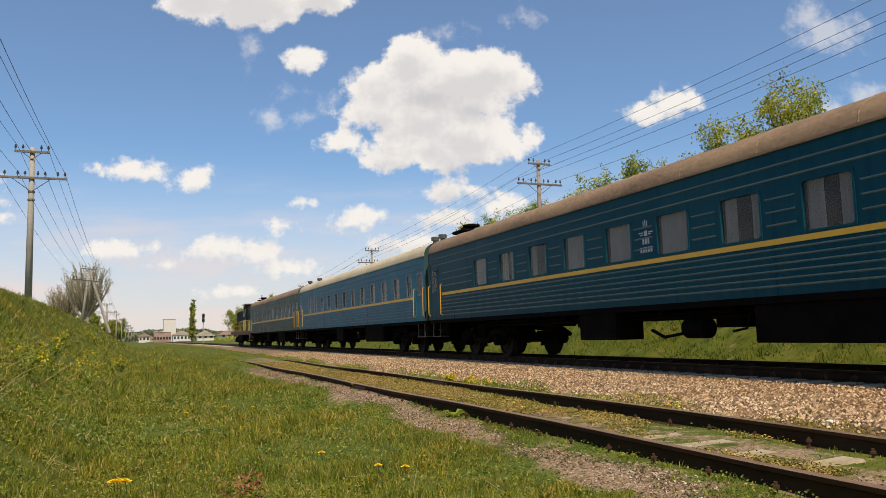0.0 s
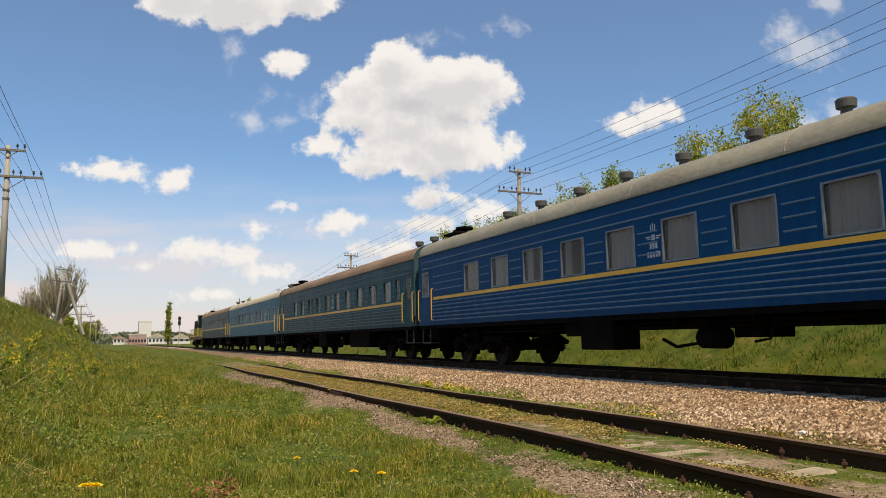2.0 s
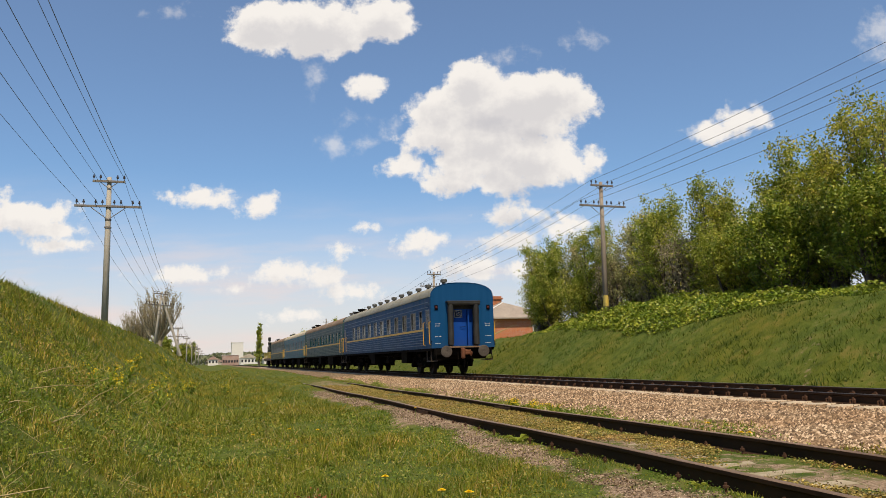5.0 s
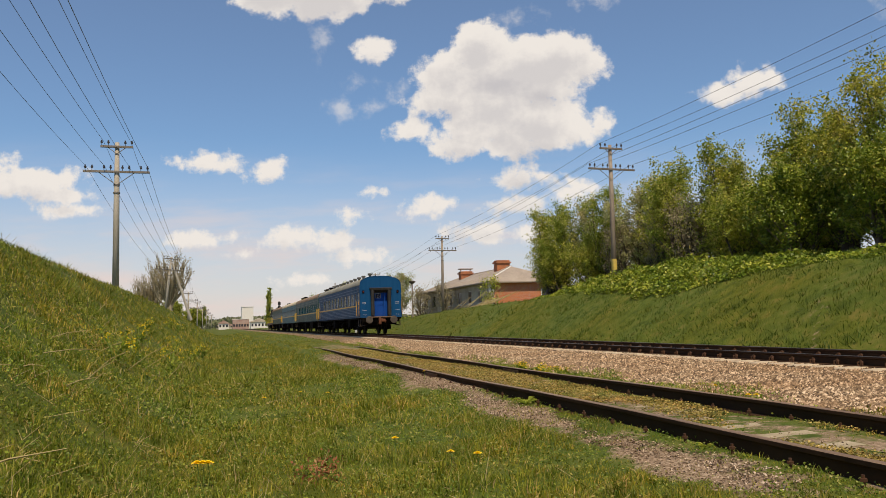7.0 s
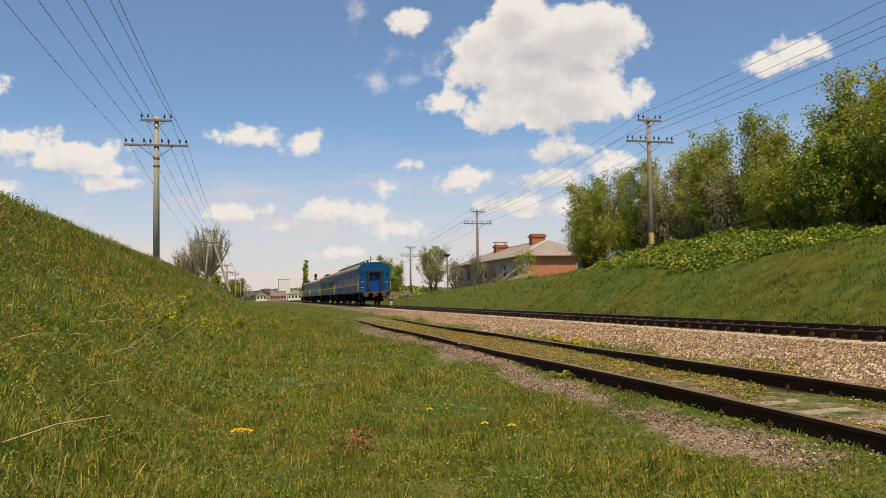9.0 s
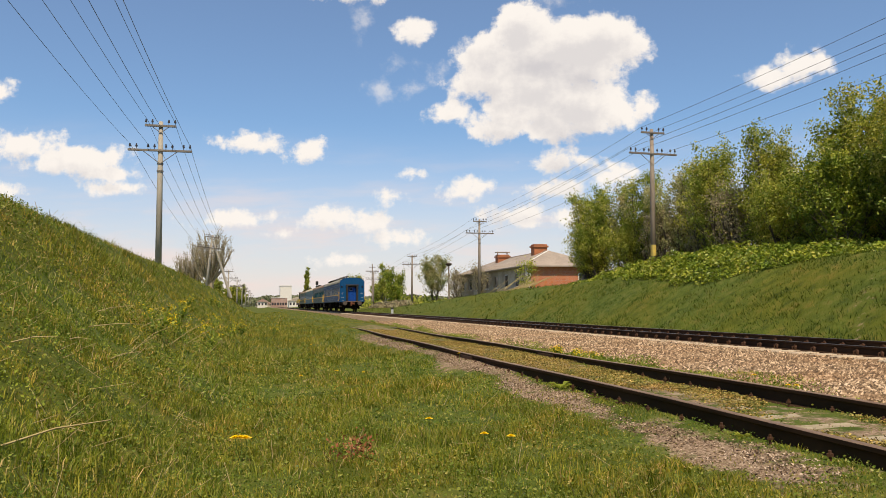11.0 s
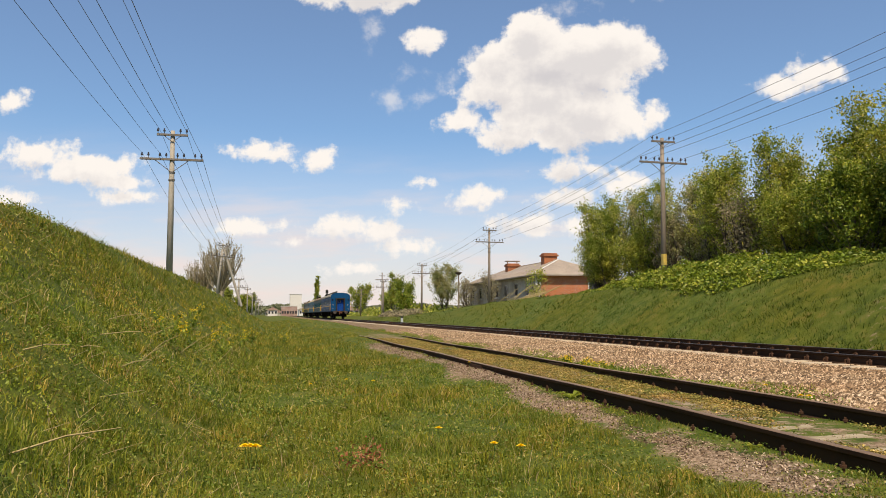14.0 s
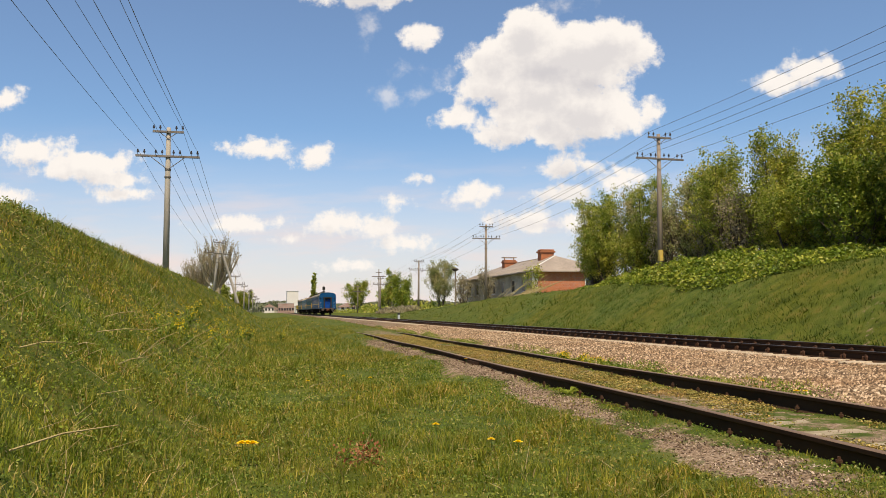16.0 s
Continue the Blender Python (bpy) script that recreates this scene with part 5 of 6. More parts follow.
    for cx, cy, w, zt, m in ((29.7, 79.0, 0.75, 7.3, M_OLDBRICK), (29.2, 90.5, 0.75, 6.9, M_OLDBRICK)):
        ch = part("chimney", B(cx - w, cx + w, cy - w * 0.7, cy + w * 0.7, 5.2, zt, bevel=0.03), m, c, "crumbling red brick chimney")
        part("chimney_cap", B(cx - w - 0.12, cx + w + 0.12, cy - w * 0.7 - 0.12, cy + w * 0.7 + 0.12, zt - 0.35, zt - 0.18), m, ch)
        if cy > 85:
            part("chimney_cap", B(cx - w - 0.1, cx + w + 0.1, cy - w * 0.6, cy + w * 0.6, zt + 0.25, zt + 0.35), M_SLATEROOF, ch)
            for s in (-1, 1):
                part("cap_post", B(cx + s * w * 0.8 - 0.05, cx + s * w * 0.8 + 0.05, cy - 0.05, cy + 0.05, zt, zt + 0.25), M_BRICK, ch)
    return c


brick_house()


def far_building(name, label, x0, x1, y0, y1, z1, wall, roof, gable=0.0, rows=0, cols=0):
    z0 = -0.6
    c = empty(name, ((x0 + x1) / 2, y0, 0))
    tagged(c, label, "building")
    w = (x1 - x0) / 2
    part("wall", B(-w, w, 0, y1 - y0, z0, z1), wall, c)
    if gable:
        bm = bmesh.new()
        prof = [(-w - 0.4, z1 - 0.1), (0, z1 + gable), (w + 0.4, z1 - 0.1), (w + 0.4, z1 - 0.3), (-w - 0.4, z1 - 0.3), (-w - 0.4, z1 - 0.1)]
        rings = sweep(bm, prof, -0.4, y1 - y0 + 0.4)
        for r in rings:
            bm.faces.new(r[:-1])
        bmesh.ops.recalc_face_normals(bm, faces=bm.faces)
        part("roof", bm, roof, c)
    else:
        part("roof", B(-w - 0.2, w + 0.2, -0.2, y1 - y0 + 0.2, z1, z1 + 0.3), roof, c)
    for r in range(rows):
        for k in range(cols):
            u = -w + (k + 0.5) * 2 * w / cols
            part("window", B(u - 0.5, u + 0.5, -0.06, -0.003, 1.2 + r * 3, 2.6 + r * 3), M_DARKWIN, c)
    return c


M_REDWALL = worn("faded_red_wall", (0.3, 0.17, 0.13), (0.42, 0.34, 0.3), 0.3, 3, 0.9)
far_building("grain_tower", "tall plain white block building in the distance", 12.6, 19.6, 490, 505, 13.2, M_TRIMWHITE, M_TRIMWHITE)
far_building("station_shed", "long low red and white building far down the line", 6.5, 15.2, 440, 460, 5.2, M_REDWALL, M_TRIMWHITE, rows=1, cols=6)
far_building("station_shed", "low white building with a pale gable roof far down the line", 15.6, 24.5, 425, 440, 3.6, M_TRIMWHITE, M_PLASTER, 2.0, 1, 5)
far_building("station_shed", "small white building with a red roof far down the line", -1.0, 4.5, 450, 458, 3.4, M_TRIMWHITE, M_REDWALL, 1.6, 1, 3)
far_building("white_cottage", "small white cottage with a pale roof far away", -3.0, 1.0, 560, 566, 2.2, M_PLASTER, M_SLATEROOF, 1.5, 1, 2)
far_building("white_cottage", "small white cottage with a red-brown roof among trees", 27.0, 33.0, 290, 297, 2.4, M_TRIMWHITE, M_REDWALL, 1.4, 1, 3)
far_building("white_cottage", "small white cottage with a pale roof far away", 3.5, 8.5, 520, 526, 2.2, M_PLASTER, M_REDWALL, 1.4, 1, 2)
far_building("white_cottage", "small white cottage with a pale gable roof beyond the signal", 19.5, 25.5, 300, 308, 2.2, M_TRIMWHITE, M_PLASTER, 1.8, 1, 3)
# stork nest on a pole behind the house
ns = empty("nest_pole", (24.2, 98.0, land(24.2, 98)))
tagged(ns, "thin pole with a dark twig nest on top near the house", "pole")
part("shaft", tube(bmesh.new(), [(0, 0, 0), (0, 0, 5.3)], [0.12, 0.09], 8), M_POLE_WOOD, ns)
part("nest", lathe(bmesh.new(), (0, 0, 5.2), (0, 0, 1), [(0, 0.15), (0.1, 0.32), (0.3, 0.48), (0.38, 0.36), (0.42, 0.1)], 10), M_BARK, ns, "dark stick nest")


# ---- trees ----
def leaf_mesh(name, centres, size, mat, rng, flat=0.0):
    """Small folded leaves at the centres: one kite of two triangles each."""
    n = len(centres)
    C = np.asarray(centres)
    d = rng.normal(size=(n, 3))
    d[:, 2] *= 1 - flat
    d /= np.linalg.norm(d, axis=1)[:, None]
    e = rng.normal(size=(n, 3))
    e -= d * np.sum(d * e, 1)[:, None]
    e /= np.linalg.norm(e, axis=1)[:, None]
    s = (size * (0.6 + 0.8 * rng.random(n)))[:, None]
    V = np.stack([C - d * s, C + e * s * 0.55, C + d * s, C - e * s * 0.55], 1).reshape(-1, 3)
    i = np.arange(n)[:, None] * 4
    F = np.concatenate([i, i + 1, i + 2, i + 3], 1)
    return mesh_np(name, V, F, mat)


def grow(rng, h, spread_r, stems, limbs, first):
    """Stems and limbs as point lists with radii, and the twig ends where leaves sit."""
    tubes, ends = [], []
    for s in range(stems):
        a = rng.random() * math.tau
        lean = spread_r * (0.15 + 0.35 * rng.random()) if stems > 1 else 0.15
        hs = h * (0.75 + 0.25 * rng.random()) if s else h
        pts, p = [], np.array([0.25 * math.cos(a) * (stems > 1), 0.25 * math.sin(a) * (stems > 1), 0.0])
        for k in range(7):
            u = k / 6
            pts.append(p + np.array([math.cos(a) * lean * u ** 1.3, math.sin(a) * lean * u ** 1.3, hs * u]) + rng.normal(size=3) * 0.08 * (k > 0))
        r0 = 0.03 + 0.013 * hs
        tubes.append((pts, [r0 * (1 - 0.88 * k / 6) for k in range(7)]))
        for i in range(limbs):
            u = first + (1 - first) * (i + rng.random()) / limbs
            k = min(int(u * 6), 5)
            base = pts[k] + (pts[k + 1] - pts[k]) * (u * 6 - k)
            b = rng.random() * math.tau
            ln = spread_r * (1.05 - 0.7 * u) * (0.55 + 0.6 * rng.random())
            tip = base + np.array([math.cos(b) * ln * 0.8, math.sin(b) * ln * 0.8, ln * (0.75 + 0.7 * rng.random())])
            mid = (base + tip) / 2 + np.array([0, 0, -0.1 * ln])
            tubes.append(([base, mid, tip], [r0 * 0.4 * (1.1 - u), r0 * 0.22 * (1.1 - u), 0.006]))
            for q in range(7):
                w = 0.25 + 0.75 * q / 6
                foot = base + (tip - base) * w
                tl = (0.25 + 0.5 * rng.random()) * min(1.0, spread_r / 1.6)
                d = rng.normal(size=3) * 0.6 + np.array([math.cos(b) * 0.35, math.sin(b) * 0.35, 0.75])
                ends.append((foot, foot + d / np.linalg.norm(d) * tl))
        top_d = (pts[-1] - pts[-3]) / np.linalg.norm(pts[-1] - pts[-3])
        for q in range(6):
            foot = pts[-2] + (pts[-1] - pts[-2]) * q / 5
            ends.append((foot, foot + (top_d + rng.normal(size=3) * 0.3) * 0.6))
    return tubes, ends


def tree(name, label, at, h, r, leaf_mat, seed, leaves=4200, size=0.1, stems=2, limbs=22, first=0.22, clump=0.34, cat="tree"):
    rng = np.random.default_rng(seed)
    t = empty(name, at)
    tagged(t, label, cat, "trees of the thicket" if cat == "tree" else "")
    tubes, ends = grow(rng, h, r, stems, limbs, first)
    bm = bmesh.new()
    for pts, rad in tubes:
        tube(bm, pts, rad, 5, False)
    part("trunk", bm, M_BARK, t)
    E = np.array(ends)
    E = E[rng.permutation(len(E))[: int(len(E) * 0.88)]]
    # each twig carries more or fewer leaves, which leaves gaps and dense sprays
    weight = rng.random(len(E)) ** 1.5 + 0.08
    leaves, size = int(leaves * 2.4), size * 0.78
    k = rng.choice(len(E), leaves, p=weight / weight.sum())
    u = rng.random((leaves, 1)) ** 0.7
    C = E[k, 0] + (E[k, 1] - E[k, 0]) * u * 1.1 + rng.normal(size=(leaves, 3)) * clump * 0.36
    ob = new("crown", leaf_mesh("crown", C, size, leaf_mat, rng))
    ob.parent = t
    return t


GREEN, SILVER = "young leafy green tree with thin stems in the thicket", "young tree with pale silvery spring leaves in the thicket"
kinds = [
    tree("thicket_tree", GREEN, (22.3, 49.2, land(22.3, 49.2) - 0.1), 5.7, 1.8, M_LEAF, 1, 4600, 0.075, 4, 20, 0.1),
    tree("thicket_tree", SILVER, (23.0, 45.0, land(23, 45) - 0.1), 5.8, 1.8, M_LEAF_GREY, 2, 4000, 0.072, 3, 22, 0.16),
    tree("thicket_tree", GREEN, (22.4, 34.0, land(22.4, 34) - 0.1), 5.7, 2.0, M_LEAF, 3, 5200, 0.075, 4, 20, 0.1),
    tree("thicket_tree", GREEN, (22.8, 27.0, land(22.8, 27) - 0.1), 6.2, 2.0, M_LEAF, 4, 5400, 0.072, 3, 24, 0.1),
    tree("thicket_tree", SILVER, (22.9, 39.5, land(22.9, 39.5) - 0.1), 5.7, 1.8, M_LEAF_GREY, 5, 3800, 0.072, 3, 20, 0.2),
    tree("thicket_tree", GREEN, (22.2, 21.0, land(22.2, 21) - 0.1), 6.2, 2.1, M_LEAF, 6, 5600, 0.072, 4, 20, 0.08),
]
rnd = random.Random(8)
for x, y, k in ((22.2, 46.6, 2), (22.6, 42.4, 0), (23.4, 36.8, 0), (22.5, 30.6, 2), (23.6, 24.2, 2), (26.0, 46.8, 4), (25.8, 42.0, 1), (26.0, 33.6, 1), (26.4, 28.0, 2), (26.0, 23.0, 3), (30.0, 27.0, 3)):
    copy_thing(kinds[k], pose(x, y, land(x, y) - 0.1, rnd.uniform(-2, 2), rnd.uniform(-2, 2), rnd.uniform(0, 360)))
# low shrubs under and before the trees
shrub = [
    tree("shrub", "dense low green shrub at the edge of the thicket", (21.6, 48.2, land(21.6, 48.2) - 0.05), 3.0, 1.7, M_LEAF, 21, 5200, 0.07, 6, 10, 0.05, 0.3, "shrub"),
    tree("shrub", "dense low yellow-green shrub at the edge of the thicket", (21.4, 24.0, land(21.4, 24) - 0.05), 3.2, 1.8, M_LEAF_BRIGHT, 22, 5200, 0.075, 6, 10, 0.05, 0.3, "shrub"),
    tree("shrub", "brown shrub of bare tangled twigs in the thicket", (22.6, 36.0, land(22.6, 36) - 0.05), 3.6, 1.6, M_TWIG_TREE, 23, 1800, 0.07, 7, 10, 0.1, 0.3, "shrub"),
]
for x, y, k in ((21.6, 46.5, 0), (21.8, 43.2, 0), (22.4, 40.5, 2), (22.0, 32.2, 2), (21.8, 28.4, 0), (21.5, 20.6, 1), (21.4, 17.6, 1), (21.6, 14.0, 0), (21.3, 11.0, 1), (24.4, 46.0, 0), (24.6, 40.0, 2), (24.5, 33.0, 0), (24.7, 26.0, 0), (24.5, 20.0, 0), (22.6, 23.0, 0), (22.4, 18.8, 1), (22.9, 15.6, 0), (23.0, 20.2, 0), (22.2, 25.8, 1), (23.2, 30.4, 0), (21.6, 12.6, 1), (23.0, 10.4, 0), (25.5, 16.0, 0), (25.4, 23.5, 0), (25.6, 29.0, 0), (25.4, 37.5, 0), (26.0, 43.0, 0), (24.0, 29.6, 0), (27.2, 33.4, 0), (28.8, 35.6, 0), (27.4, 36.4, 0), (26.2, 31.0, 1), (28.0, 31.2, 0)):
    copy_thing(shrub[k], pose(x, y, land(x, y) - 0.05, 0, 0, rnd.uniform(0, 360)))


def far_tree(label, x, y, top, r, mat, seed, leaves, size, stems=2, limbs=16, first=0.15, clump=0.5):
    z = land(x, y) - 0.1 if y < 400 else -0.2
    return tree("tree", label, (x, y, z), top - z, r, mat, seed, leaves, size, stems, limbs, first, clump, "tree")


far_tree("round pale green willow beside the house", 23.6, 104.0, 6.6, 2.8, M_LEAF_GREY, 31, 6000, 0.1, 4, 16)
far_tree("leafy green roadside tree far along the line", 23.5, 150.0, 8.0, 2.4, M_LEAF, 32, 4000, 0.13, 2)
far_tree("small green tree behind the telegraph pole", 21.6, 124.0, 5.6, 2.2, M_LEAF_BRIGHT, 33, 3600, 0.12, 3)
far_tree("dense green tree near the track far away", 24.5, 215.0, 8.2, 4.0, M_LEAF, 34, 5000, 0.18, 4, 16, 0.1, 0.8)
far_tree("small green tree far along the line", 27.5, 180.0, 5.0, 3.0, M_LEAF, 35, 3000, 0.18, 3, 14, 0.1, 0.7)
far_tree("leafy shrub before the house wall", 25.6, 71.4, 4.8, 0.7, M_LEAF, 36, 420, 0.12, 3, 10)
far_tree("bare brown bush before the house", 24.6, 84.0, 5.0, 1.4, M_TWIG_TREE, 37, 900, 0.1, 6, 14)
far_tree("bare brown bush before the house", 24.3, 94.0, 4.6, 1.6, M_TWIG_TREE, 38, 900, 0.12, 6, 14)
far_tree("green bush on the bank before the far pole", 19.6, 112.0, 3.2, 1.6, M_LEAF_BRIGHT, 39, 900, 0.18, 4, 8, 0.05)
for i in range(9):
    far_tree("tall dark green columnar poplar" if i == 0 else "green tree in the far row", *((15.6, 262.0, 13.4, 1.3) if i == 0 else (-16 + i * 1.7 - (i > 5) * 18, 190 + i * 31, 6.2 + (i % 3), 3.4)), M_LEAF, 50 + i, 3600, 0.2 if i == 0 else 0.26, 3 if i == 0 else 2, 26 if i == 0 else 14, 0.08, 0.45 if i == 0 else 0.9)


def bare_poplar(x, y, top, r, seed):
    """A pollarded poplar, its many limbs rising like a fan, hardly in leaf."""
    rng = np.random.default_rng(seed)
    z = land(x, y) - 0.1
    t = empty("bare_poplar", (x, y, z))
    tagged(t, "large bare spring poplar with fanned rising branches", "tree")
    h = top - z
    bm = bmesh.new()
    tube(bm, [(0, 0, 0), (0.05, 0, h * 0.18), (0, 0.1, h * 0.3)], [0.4, 0.34, 0.3], 8)
    sprays = []
    for i in range(34):
        a = i * 2.4
        ln = r * (0.25 + 0.75 * (i / 33) ** 0.7)
        b = np.array([0, 0, h * (0.14 + 0.2 * rng.random())])
        e = np.array([math.cos(a) * ln, math.sin(a) * ln, h * (0.84 + 0.16 * rng.random()) - 0.9 * ln])
        m = np.array([math.cos(a) * ln * 0.62, math.sin(a) * ln * 0.62, b[2] + (e[2] - b[2]) * 0.45])
        tube(bm, [b, m, e], [0.15, 0.1, 0.025], 5, False)
        out = np.array([math.cos(a), math.sin(a), 0]) * 0.22
        for q in range(13):
            u = 0.3 + 0.7 * q / 12
            foot = m + (e - m) * (u * 2 - 1) if u > 0.5 else b + (m - b) * (u * 2)
            w = foot + out + np.array([rng.normal() * 0.28, rng.normal() * 0.28, 0.8 + 0.9 * rng.random()])
            tube(bm, [foot, w], [0.04, 0.012], 3, False)
            sprays.append((foot, w))
    part("trunk", bm, M_POPLAR_BARK, t)
    T = np.array(sprays)
    k = rng.integers(0, len(T), 6500)
    C = T[k, 0] + (T[k, 1] - T[k, 0]) * (0.4 + 0.7 * rng.random((6500, 1))) + rng.normal(size=(6500, 3)) * 0.1
    ob = new("twig_crown", leaf_mesh("twig_crown", C, 0.075, M_TWIG_TREE, rng))
    ob.parent = t


bare_poplar(-6.4, 108.0, 11.4, 3.0, 61)
bare_poplar(-9.5, 116.0, 8.6, 2.4, 62)


# ---- bramble band on the far bank's edge ----
def bramble():
    rng = np.random.default_rng(12)
    n = 60000
    y = 11 + 37 * rng.random(n)
    low = np.interp(y, [11, 20, 24, 27.5, 32, 38, 48], [19.3, 18.6, 17.6, 16.9, 17.5, 18.2, 19.8])
    low = low + 0.35 * np.array([noise.noise((0.7 * a, 2.0, 0)) for a in y])
    u = rng.random(n)
    x = low + (21.6 - low) * u
    lump = np.array([0.5 + 0.6 * noise.noise((a * 0.9, b * 0.7, 4)) + 0.3 * noise.noise((a * 2.4, b * 2.1, 9)) for a, b in zip(x, y)])
    tall = np.interp(y, [11, 20, 25, 30, 38, 44, 48], [0.25, 0.35, 0.7, 1.1, 0.9, 0.3, 0.2])
    hh = tall * (0.3 + 0.9 * lump) * np.clip((u + 0.08) * 2.4, 0, 1)
    z = np.array([land(a, b) for a, b in zip(x, y)]) + hh * rng.random(n) ** 0.4
    thick = np.interp(y, [11, 19, 25, 38, 43, 48], [0.2, 0.3, 0.9, 0.9, 0.35, 0.15])
    keep = (lump + 0.45 * rng.random(n) > 0.32) & (rng.random(n) < thick)
    C = np.stack([x, y, z], 1)[keep]
    ob = new("bramble_thicket", leaf_mesh("bramble_thicket", C, 0.07, M_LEAF_BRIGHT, rng, 0.35))
    tagged(ob, "bright green bramble leaves sprawling along the bank edge", "brambles", kind="stuff")


bramble()


# ---- far woods and brush ----
def far_woods():
    rng = np.random.default_rng(15)
    n = 40000
    a = rng.uniform(-0.5, 1.0, n)
    d = rng.uniform(520, 900, n)
    x, y = d * np.sin(a), d * np.cos(a)
    top = np.array([5 + 5.5 * (0.5 + noise.noise((p * 14, 1.0, 0)) * 0.6 + 0.3 * noise.noise((p * 60, 5, 0))) for p in a]) * d / 650
    z = top * rng.random(n) ** 0.6
    ob = new("far_woods", leaf_mesh("far_woods", np.stack([x, y, z], 1), 1.5, M_FARWOOD, rng))
    tagged(ob, "hazy green treeline along the horizon", "woods", kind="stuff")
    n = 9000
    y = rng.uniform(96, 320, n)
    x = 19 + 6 * rng.random(n) + 0.03 * (y - 96) + 4 * rng.random(n) ** 2
    h = np.array([max(0.0, 0.6 + 2.2 * noise.noise((b * 0.05, 3.0, a * 0.2))) for a, b in zip(x, y)])
    z = np.array([land(a, b) for a, b in zip(x, y)]) + h * rng.random(n)
    ob = new("roadside_scrub", leaf_mesh("roadside_scrub", np.stack([x, y, z], 1), 0.3, M_LEAF, rng))
    tagged(ob, "low green scrub beyond the line", "scrub", kind="stuff")
    n = 3500
    y = rng.uniform(100, 126, n)
    x = rng.uniform(17.5, 20.5, n)
    z = np.array([land(a, b) for a, b in zip(x, y)]) + 0.9 * rng.random(n) * np.clip(1 - abs(x - 19) / 2, 0, 1)
    ob = new("cut_brushwood", leaf_mesh("cut_brushwood", np.stack([x, y, z], 1), 0.22, M_TWIG_TREE, rng))
    tagged(ob, "heap of brown cut brushwood on the bank", "brushwood", kind="stuff")


far_woods()


# ---- grass ----
def height_grid():
    xs, ys = np.arange(-9, 60, 0.25), np.arange(0, 150, 0.5)
    Z = np.array([[land(x, y) for x in xs] for y in ys])
    Bm = np.array([[bare(x, y) if -3 < x < 20 and y < 60 else 0.0 for x in xs] for y in ys])

    def pick(A, x, y):
        u, v = np.clip((x + 9) / 0.25, 0, len(xs) - 1.001), np.clip(y / 0.5, 0, len(ys) - 1.001)
        i, j = u.astype(int), v.astype(int)
        a, b = u - i, v - j
        return A[j, i] * (1 - a) * (1 - b) + A[j, i + 1] * a * (1 - b) + A[j + 1, i] * (1 - a) * b + A[j + 1, i + 1] * a * b

    return (lambda x, y: pick(Z, x, y)), (lambda x, y: pick(Bm, x, y))


LAND_AT, BARE_AT = height_grid()


